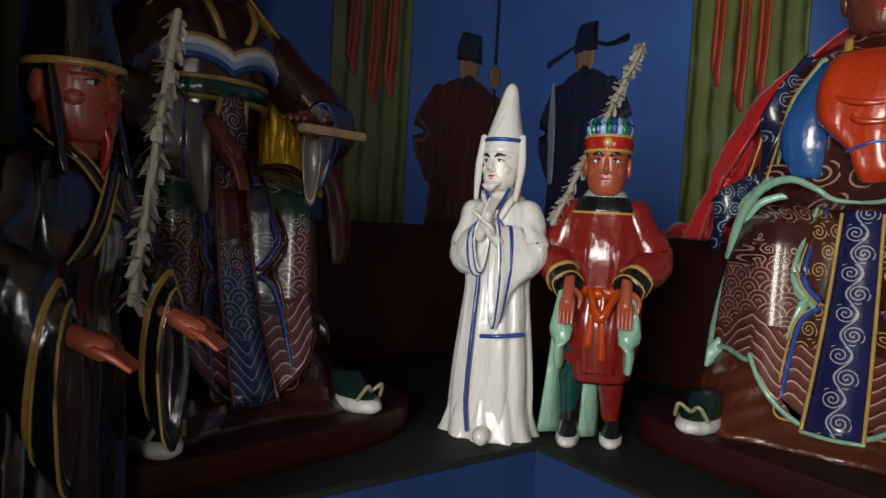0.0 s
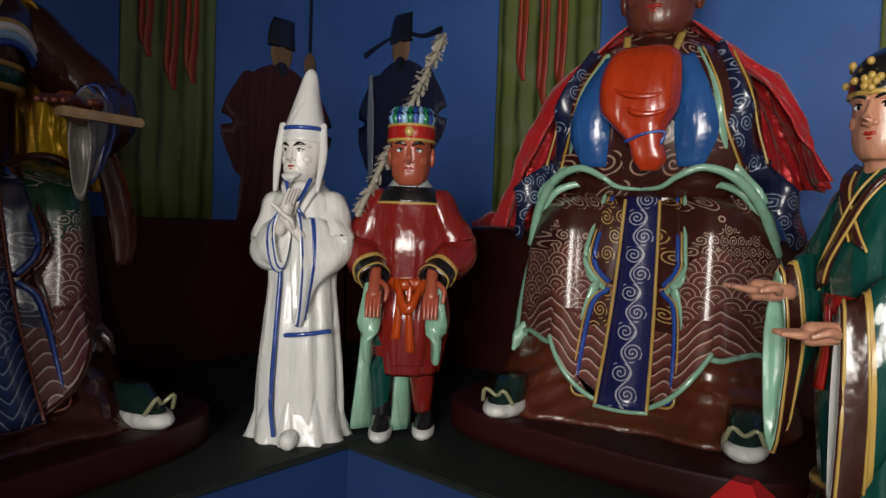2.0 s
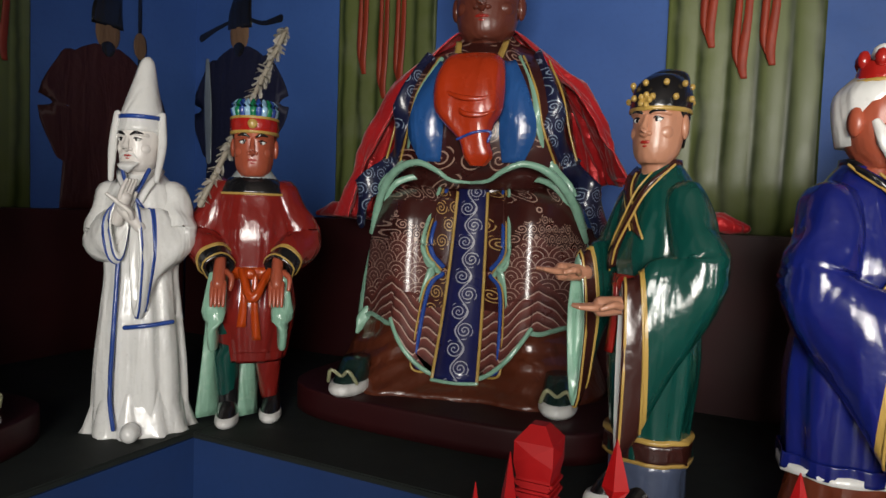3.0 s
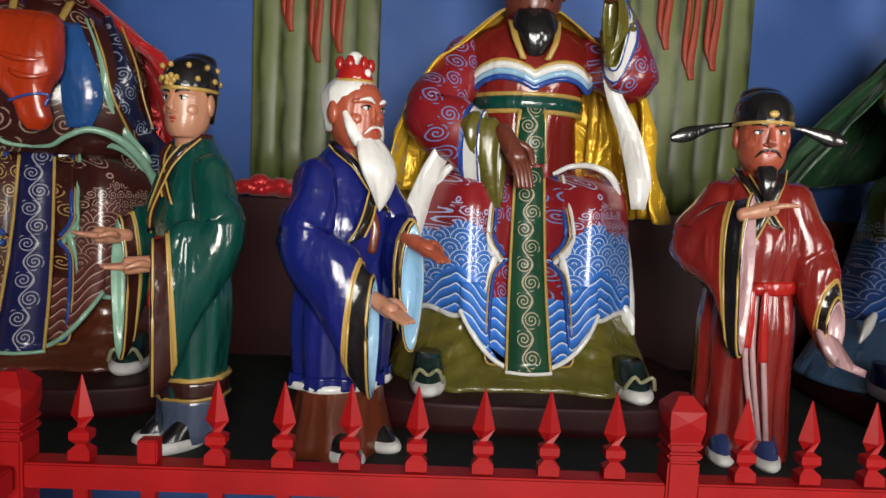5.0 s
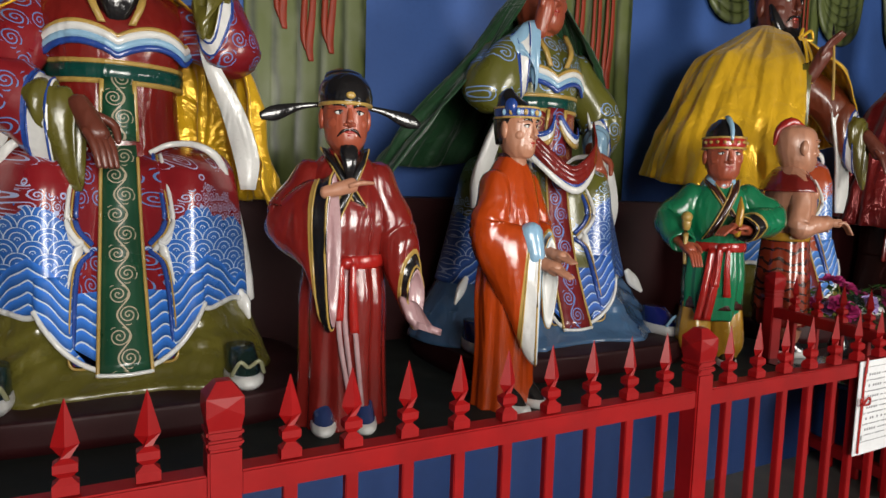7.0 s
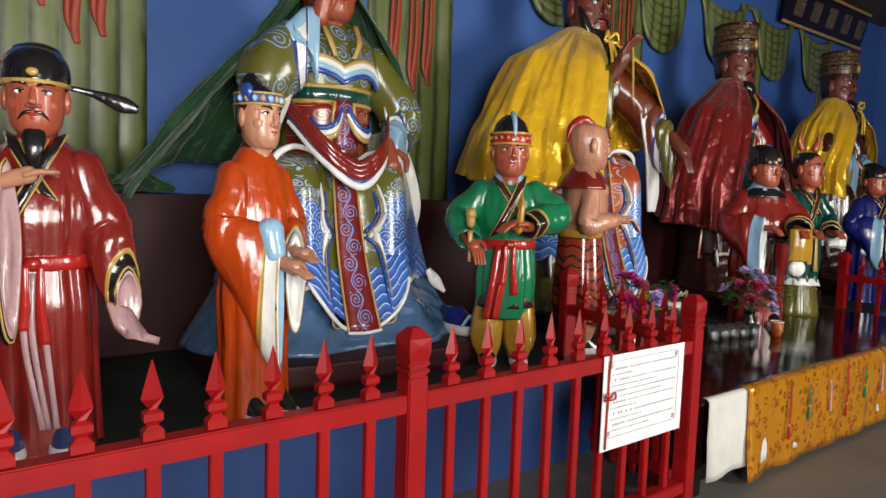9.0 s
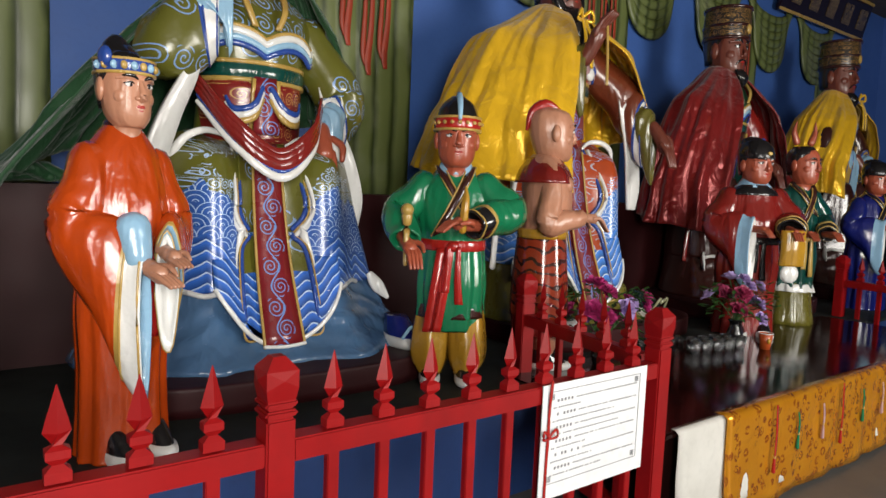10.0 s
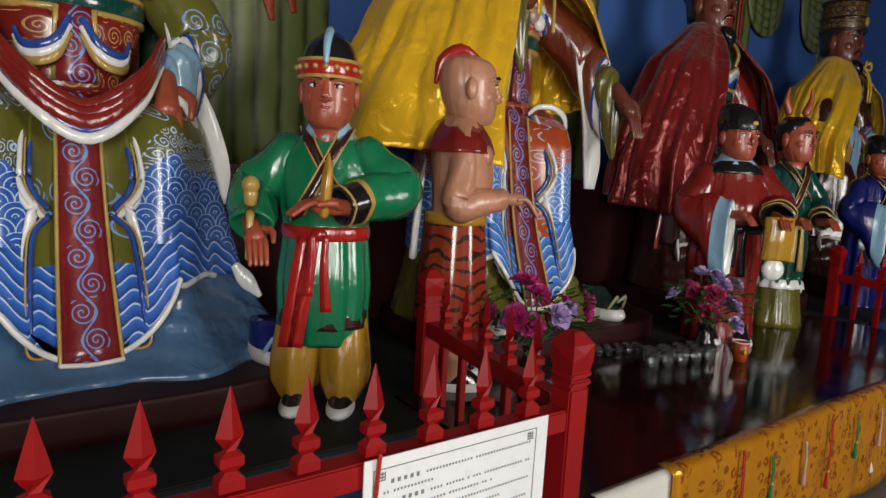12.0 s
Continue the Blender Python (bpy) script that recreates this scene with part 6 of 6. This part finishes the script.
# ---------- fence ----------
def spear(parent, x, mat):
    """The carved spear over a picket."""
    bm = bmesh.new()
    prof = [(0.76, 0.028), (0.785, 0.028), (0.80, 0.012), (0.815, 0.026), (0.835, 0.026), (0.845, 0.010), (0.875, 0.030), (0.90, 0.024), (0.985, 0.001)]
    last = None
    for z, r in prof:
        ring = [bm.verts.new((x + r * cx, r * 0.62 * cy, z)) for cx, cy in ((1, 0), (0, 1), (-1, 0), (0, -1))] if z > 0.85 else [bm.verts.new((x + r * cx, r * 0.7 * cy, z)) for cx, cy in ((1, -1), (1, 1), (-1, 1), (-1, -1))]
        if last:
            for i in range(4):
                bm.faces.new((last[i], last[(i + 1) % 4], ring[(i + 1) % 4], ring[i]))
        last = ring
    bm.faces.new(last)
    bmesh.ops.recalc_face_normals(bm, faces=bm.faces)
    return part("spearhead", bm, mat, parent)


def fence_run(place, count, pitch, label, posts=True, broken=(), last_post=True):
    root = empty("fence", place, label, "fence", "red picket fences")
    ln = count * pitch
    for z0, z1 in ((0.69, 0.757), (-0.05, 0.01)):
        part("rail", box(0.04, ln - 0.04, -0.035, 0.035, z0, z1, 0.005), FENCE_RED, root)
    for k in range(1, count):
        if k * pitch > ln - 0.05:
            continue
        part("picket", box(k * pitch - 0.019, k * pitch + 0.019, -0.014, 0.014, FLOOR_Z + 0.02, 0.69, 0.003), FENCE_RED, root)
        if k not in broken:
            spear(root, k * pitch, FENCE_RED)
        else:
            part("spear_stub", box(k * pitch - 0.026, k * pitch + 0.026, -0.02, 0.02, 0.757, 0.82, 0.004), FENCE_RED, root)
    for k in (0, count) if last_post else (0,):
        x = k * pitch
        p = part("post", box(x - 0.042, x + 0.042, -0.042, 0.042, FLOOR_Z, 0.82, 0.006), FENCE_RED, root)
        for i, zz in enumerate((0.835, 0.862)):
            part("collar", box(x - 0.046, x + 0.046, -0.046, 0.046, zz - 0.01, zz + 0.01, 0.006), FENCE_RED, p)
        bm = bmesh.new()
        lo = [bm.verts.new((x + 0.04 * a, 0.04 * b, 0.872)) for a, b in ((1, 1), (-1, 1), (-1, -1), (1, -1))]
        md_ = [bm.verts.new((x + 0.054 * a, 0.054 * b, 0.93)) for a, b in ((1, 0), (0, 1), (-1, 0), (0, -1))]
        md2 = [bm.verts.new((x + 0.046 * a, 0.046 * b, 0.905)) for a, b in ((1, 1), (-1, 1), (-1, -1), (1, -1))]
        hi = [bm.verts.new((x + 0.046 * a, 0.046 * b, 0.955)) for a, b in ((1, 1), (-1, 1), (-1, -1), (1, -1))]
        tp = [bm.verts.new((x + 0.018 * a, 0.018 * b, 0.99)) for a, b in ((1, 1), (-1, 1), (-1, -1), (1, -1))]
        bmesh.ops.convex_hull(bm, input=bm.verts[:])
        part("cap", bm, FENCE_RED, p)
        part("neck", box(x - 0.034, x + 0.034, -0.034, 0.034, 0.81, 0.88), FENCE_RED, p)
    return root


PITCH = 0.1745
FX, FY = -0.28, 1.5
fence_run(pose(FX, FY, 0), 10, PITCH, "red painted wooden picket fence with spearheads, one broken", broken=(2,), last_post=False)
fence_run(pose(FX + 10 * PITCH, FY, 0), 10, PITCH, "red painted wooden picket fence with spearheads", last_post=False)
fence_run(pose(FX + 20 * PITCH, FY, 0), 10, PITCH, "red painted wooden picket fence holding a white notice")
fence_run(pose(FX, FY - 8 * PITCH - 0.02, 0, 0, 0, 90), 8, PITCH, "red painted wooden picket fence returning from the corner post", last_post=False)
fence_run(pose(5.2, FY + 6.2 * PITCH, 0, 0, 0, -101), 6, PITCH, "red painted picket fence running back to the platform", last_post=False)
fence_run(pose(9.25, FY + 0.0, 0, 0, 0, 84), 6, PITCH, "red painted picket fence beyond the altar table")

# ---------- altar table and what stands on it ----------
TZ = 0.408


def altar_table():
    root = empty("altar_table", pose(7.1, 2.05, 0), "low dark lacquered altar table with a polished top", "table")
    part("tabletop", box(-2.06, 2.06, -0.56, 0.56, TZ - 0.035, TZ, 0.01), LACQUER, root)
    part("front_panel", box(-2.0, 2.0, -0.52, -0.49, FLOOR_Z + 0.08, TZ - 0.035), LACQUER, root)
    for x in (-1.98, 0.0, 1.98):
        part("leg", box(x - 0.05, x + 0.05, -0.53, -0.43, FLOOR_Z, TZ - 0.035, 0.008), LACQUER, root)


altar_table()

n_ = N("gold_brocade_cloth")
vo = n_.add("ShaderNodeTexVoronoi")
vo.inputs["Scale"].default_value = 15.0
n_.put(vo.inputs["Vector"], n_.p)
ring_ = n_.f("LESS_THAN", n_.f("ABSOLUTE", n_.f("SUBTRACT", vo.outputs["Distance"], 0.3)), 0.09)
fig_ = n_.f("MAXIMUM", n_.f("MULTIPLY", ring_, n_.f("GREATER_THAN", n_.noise(40, 2.0), 0.45)), n_.f("MULTIPLY", n_.f("LESS_THAN", vo.outputs["Distance"], 0.16), n_.f("GREATER_THAN", n_.noise(55, 2.0), 0.5)))
n_.bump(n_.f("ADD", n_.noise(9, 3.0, 0.8), n_.f("MULTIPLY", n_.noise(200, 1.0), 0.05)), 0.5, 0.02)
GOLDCLOTH = n_.end(n_.mix(fig_, n_.mix(n_.noise(5, 3.0), (0.56, 0.2, 0.006), (0.7, 0.32, 0.02)), (0.36, 0.1, 0.01)), 0.22, 0.1, 0.5)
CANVAS = wall_paint("off_white_canvas", (0.62, 0.61, 0.57), (0.5, 0.49, 0.45), 0.8, 3.0)


def hanging(name, x0, x1, y, z0, z1, mat, label, seed, lip=0.1, parent=None):
    """Cloth over a table edge: a strip on the top, the bend, and the fall with soft folds."""
    s = Sculpt()
    rows = []
    prof = [(lip, z1), (lip * 0.5, z1), (0.01, z1 + 0.002), (-0.008, z1 - 0.01)] + [(-0.012, z1 - 0.02 - (z1 - z0) * q / 10) for q in range(11)]
    nx = 60
    for i, (dy, z) in enumerate(prof):
        row = []
        for j in range(nx):
            x = x0 + (x1 - x0) * j / (nx - 1)
            k = max(0, i - 3) / 11
            wv = (math.sin(x * 9 + seed) + 0.5 * math.sin(x * 21 + 2 * seed)) * 0.014 * k + 0.012 * math.sin(x * 5 + i * 0.35)* k
            row.append((x, y + dy - abs(wv) - 0.004 * k, z + 0.006 * math.sin(x * 13 + seed) * k))
        rows.append(row)
    s.grid(rows, mat, False)
    ob = s.build(name, None, label, "cloth")
    md = ob.modifiers.new("thickness", "SOLIDIFY")
    md.thickness = 0.004
    return ob


hanging("under_cloth", 5.12, 9.0, 1.485, -0.02, TZ + 0.006, CANVAS, "off-white cotton under-cloth over the altar table edge", 1.0, 0.03)
GC = hanging("altar_cloth", 5.5, 8.9, 1.468, -0.1, TZ + 0.014, GOLDCLOTH, "shiny gold brocade altar cloth hanging over the table", 2.0, 0.06)
for k, (x, m_) in enumerate(((5.95, BRIGHT_RED), (6.2, GREEN), (6.5, PINK), (6.75, BRIGHT_RED), (7.05, GREEN), (7.35, PINK), (7.7, BRIGHT_RED))):
    q = Sculpt()
    ln = 0.28 if m_ is BRIGHT_RED else 0.12
    zt = TZ - (0.0 if m_ is BRIGHT_RED else 0.08)
    q.strip([(x, 1.436, zt), (x + 0.004, 1.43, zt - ln * 0.5), (x, 1.428, zt - ln)], [0.012, 0.016, 0.014], m_, thick=0.005)
    q.ball((x, 1.43, zt - ln), (0.008, 0.008, 0.011), GOLD, 8, 6)
    q.tube([(x, 1.43, zt - ln), (x, 1.43, zt - ln - 0.08)], [0.006, 0.011], m_, 5, 8)
    o = q.build("tassel", None, ("red", "green", "pink")[(BRIGHT_RED, GREEN, PINK).index(m_)] + " hanging tassel ribbon")
    o.parent = GC

n_ = N("clear_glass")
n_.b.inputs["Transmission Weight"].default_value = 0.97
GLASS = n_.end((0.95, 0.97, 0.98), 0.0)


def cup(place, r0, r1, h, mat, name, label, category, group=""):
    bm = bmesh.new()
    prof = [(0.001, 0.0), (r0, 0.0), (r0 + (r1 - r0) * 0.5, h * 0.5), (r1, h), (r1 - 0.003, h), (r0 + (r1 - r0) * 0.5 - 0.003, h * 0.5), (r0 - 0.003, 0.008), (0.001, 0.008)]
    rings = [[bm.verts.new((r * math.cos(2 * math.pi * j / 20), r * math.sin(2 * math.pi * j / 20), z)) for j in range(20)] for r, z in prof]
    for a, b in zip(rings, rings[1:]):
        for j in range(20):
            bm.faces.new((a[j], a[(j + 1) % 20], b[(j + 1) % 20], b[j]))
    bm.faces.new(rings[-1])
    bm.faces.new(rings[0][::-1])
    ob = part(name, bm, mat, None, "", True)
    ob.matrix_world = place
    return tagged(ob, label, category, group)


g0 = cup(pose(6.55, 2.3, TZ), 0.03, 0.038, 0.1, GLASS, "drinking_glass", "tall clear drinking glass on the altar table", "glass", "tall drinking glasses")
for k in range(1, 9):
    copy_thing(g0, pose(6.55 + 0.056 * k, 2.3 - 0.009 * k + (0.075 if k % 2 else 0.0), TZ))
g1 = cup(pose(6.4, 2.63, TZ), 0.02, 0.026, 0.045, GLASS, "offering_cup", "small clear offering cup on the altar table", "cup", "small offering cups")
for k in range(1, 12):
    copy_thing(g1, pose(6.4 + 0.036 * k, 2.63 - 0.008 * k + (0.055 if k % 2 else 0.0), TZ))
pc = cup(pose(7.2, 2.15, TZ), 0.035, 0.05, 0.115, enamel("orange_red_cup_print", (0.6, 0.1, 0.02), 0.4, 0.2), "paper_cup", "orange and red printed paper cup on the table", "cup")
q = Sculpt()
q.tube([(0.05 * math.cos(a * 0.524), 0.05 * math.sin(a * 0.524), 0.115) for a in range(13)], [0.004] * 13, WHITE, 26, 6)
q.build("rim", None, "white rolled rim").parent = pc
q = Sculpt()
q.ball((-0.025, -0.04, 0.065), (0.02, 0.012, 0.02), YELLOW, 10, 6)
q.build("printed_badge", None, "yellow printed mark").parent = pc


# ---------- bouquets ----------
LEAF = enamel("artificial_leaf", (0.05, 0.16, 0.03), 0.45, 0.1)
MAGENTA = enamel("magenta_petal", (0.69, 0.05, 0.27), 0.5, 0.0)
LILAC = enamel("lilac_petal", (0.50, 0.36, 0.70), 0.5, 0.0)
ROSE = enamel("dusty_rose_petal", (0.52, 0.05, 0.15), 0.5, 0.0)


def bloom(mat, r, seed):
    """A rose of overlapping cupped petals."""
    s, rng = Sculpt(), random.Random(seed)
    for ring, (cnt, rr, up) in enumerate(((5, 1.0, 0.25), (5, 0.7, 0.55), (4, 0.4, 0.85))):
        for q in range(cnt):
            th = 6.28 * q / cnt + ring * 0.6 + rng.uniform(-0.2, 0.2)
            u, v = Vector((math.cos(th), math.sin(th), 0)), Vector((-math.sin(th), math.cos(th), 0))
            rows = []
            for i in range(4):
                t = i / 3
                c = u * r * rr * t + Vector((0, 0, r * up * t * (1.2 - 0.4 * t)))
                w = r * 0.62 * rr * math.sin(0.5 + 2.3 * t)
                rows.append([tuple(c + v * w * g + Vector((0, 0, r * 0.22 * g * g)) - u * r * 0.15 * g * g) for g in (-1, -0.4, 0.4, 1)])
            s.grid(rows, mat, False)
    return s


def bouquet(place, label, mats, seed, size):
    root = empty("flower_vase", place, label, "flowers", "artificial flower vases")
    rng = random.Random(seed)
    s = Sculpt()
    s.loft([(0, 0, 0, 0.05, 0.05), (0, 0, 0.06, 0.065, 0.065), (0, 0, 0.15, 0.04, 0.04), (0, 0, 0.19, 0.055, 0.055)], BLACK, 14, 20)
    s.build("vase", None, "dark glazed vase").parent = root
    st = Sculpt()
    lf = Sculpt()
    for k in range(15):
        a, rr = rng.random() * 6.28, size * math.sqrt(rng.random())
        tip = Vector((rr * math.cos(a), rr * 0.8 * math.sin(a), 0.3 + rng.random() * size * 0.9 - rr * 0.35))
        st.tube([(0, 0, 0.15), tuple(tip * 0.5 + Vector((0, 0, 0.12))), tuple(tip)], [0.004] * 3, LEAF, 6, 5)
        m_ = mats[k % len(mats)]
        b = bloom(m_, rng.uniform(0.055, 0.075), seed * 50 + k)
        o = b.build("bloom")
        o.parent = root
        o.matrix_parent_inverse = Matrix()
        o.matrix_local = Matrix.Translation(tip) @ Vector((tip.x, tip.y - 0.08, 0.16)).to_track_quat("Z", "Y").to_matrix().to_4x4()
    for k in range(130):
        a, rr = rng.random() * 6.28, size * (0.4 + 0.7 * rng.random())
        c = Vector((rr * math.cos(a), rr * 0.8 * math.sin(a), 0.22 + rng.random() * size))
        u = Vector((math.cos(a), math.sin(a), rng.uniform(-0.5, 0.6))).normalized()
        v = u.cross(Vector((0, 0, 1))).normalized()
        w, ln = rng.uniform(0.012, 0.02), rng.uniform(0.05, 0.08)
        lf.grid([[tuple(c - v * 0.003), tuple(c), tuple(c + v * 0.003)], [tuple(c + u * ln * 0.5 - v * w), tuple(c + u * ln * 0.5 - Vector((0, 0, 0.006))), tuple(c + u * ln * 0.5 + v * w)], [tuple(c + u * ln - v * 0.002), tuple(c + u * ln - Vector((0, 0, 0.01))), tuple(c + u * ln + v * 0.002)]], LEAF, False)
    st.build("stems").parent = root
    lf.build("leaves", kind="stuff").parent = root
    return root


bouquet(pose(5.75, 2.45, TZ), "magenta and lilac artificial roses in a vase", (MAGENTA, MAGENTA, MAGENTA, LILAC), 3, 0.27)
bouquet(pose(7.1, 2.33, TZ), "faded pink and lilac artificial flowers in a vase", (ROSE, LILAC, LILAC), 5, 0.24)

# ---------- notice on the fence ----------
PAPER = wall_paint("white_notice_paper", (0.78, 0.79, 0.8), (0.72, 0.73, 0.75), 0.4, 3.0)
INK = enamel("grey_print", (0.3, 0.31, 0.34), 0.6, 0.0)
notice = tagged(part("notice_sheet", box(4.21, 4.82, -0.002, 0.002, 0.325, 0.765), PAPER), "white printed notice tied to the fence", "notice")
notice.location = (0, 1.455, 0)
rng = random.Random(9)
bm = bmesh.new()
for a, b, c, d in ((4.235, 4.775, 0.735, 0.7375), (4.235, 4.775, 0.3825, 0.385), (4.235, 4.2375, 0.385, 0.735), (4.7725, 4.775, 0.385, 0.735)):
    bmesh.ops.create_cube(bm, size=1, matrix=Matrix.Translation(((a + b) / 2, -0.0032, (c + d) / 2)) @ Matrix.Diagonal((b - a, 0.001, d - c, 1)))
for sx, x in ((1, 4.24), (-1, 4.77)):
    for sz, z in ((1, 0.39), (-1, 0.73)):
        for k in range(3):
            bmesh.ops.create_cube(bm, size=1, matrix=Matrix.Translation((x + sx * (0.012 + 0.008 * k), -0.0032, z + sz * 0.012)) @ Matrix.Diagonal((0.003, 0.001, 0.022, 1)))
            bmesh.ops.create_cube(bm, size=1, matrix=Matrix.Translation((x + sx * 0.018, -0.0032, z + sz * (0.006 + 0.008 * k))) @ Matrix.Diagonal((0.022, 0.001, 0.003, 1)))
part("printed_border", bm, INK, notice)
bm = bmesh.new()
for row in range(12):
    z = 0.70 - row * 0.026
    x = 4.285 if row % 2 == 0 else 4.265
    end = 4.75 if row % 2 == 0 else 4.26 + rng.uniform(0.15, 0.4)
    bold = row % 2 == 0
    k = 0
    while x < end:
        w = 0.011 if bold and k < 5 else 0.006
        h = w
        bmesh.ops.create_cube(bm, size=1, matrix=Matrix.Translation((x + w / 2, -0.0032, z)) @ Matrix.Diagonal((w * 0.8, 0.001, h, 1)))
        x += w * (1.7 if rng.random() < 0.9 else 3.2) + (0.012 if bold and k == 4 else 0)
        k += 1
tagged(part("print", bm, INK, notice, "rows of small unreadable grey print"), kind="stuff")
q = Sculpt()
q.tube([(4.245, -0.012, 0.78), (4.242, -0.006, 0.66), (4.24, -0.008, 0.56), (4.238, -0.006, 0.42), (4.236, -0.008, 0.34)], [0.006] * 5, BRIGHT_RED, 16, 6)
for g in (-1, 1):
    q.tube([(4.24, -0.012, 0.57), (4.24 + g * 0.03, -0.02, 0.6), (4.24 + g * 0.035, -0.02, 0.57), (4.24, -0.012, 0.565)], [0.005] * 4, BRIGHT_RED, 14, 6)
q.build("ribbon", None, "red cord tied in a bow").parent = notice


# ---------- swags and board high on the back wall ----------
def swag(x0, x1, z, drop, seed):
    s = Sculpt()
    for k in range(7):
        f = 0.25 + 0.75 * k / 6
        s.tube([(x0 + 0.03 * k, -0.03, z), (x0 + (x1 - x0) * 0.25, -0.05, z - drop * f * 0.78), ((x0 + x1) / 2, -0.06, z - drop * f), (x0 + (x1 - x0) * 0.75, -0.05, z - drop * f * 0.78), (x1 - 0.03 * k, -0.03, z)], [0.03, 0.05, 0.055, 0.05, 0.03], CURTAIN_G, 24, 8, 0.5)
    return s.build("wall_swag", pose(0, YB, 0), "olive green swag of drapery painted on the wall", "curtain", "painted swags")


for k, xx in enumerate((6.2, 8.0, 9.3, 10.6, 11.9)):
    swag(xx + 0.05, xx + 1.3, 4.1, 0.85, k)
board = empty("hanging_board", pose(12.6, YB - 0.16, 4.3, 14), "carved dark wooden board with gold trim", "board")
part("panel", box(-1.3, 1.3, -0.02, 0.02, -0.28, 0.28, 0.006), LACQUER, board)
for z in (-0.26, 0.26):
    part("gilt_strip", box(-1.3, 1.3, -0.035, -0.02, z - 0.02, z + 0.02, 0.004), GOLD, board)
for k in range(5):
    part("gilt_square", box(-1.05 + k * 0.5, -0.8 + k * 0.5, -0.032, -0.02, -0.14, 0.14, 0.01), scrolls("gilt_fret", (0.05, 0.03, 0.02), (0.5, 0.35, 0.12), 16.0, 0.1), board)
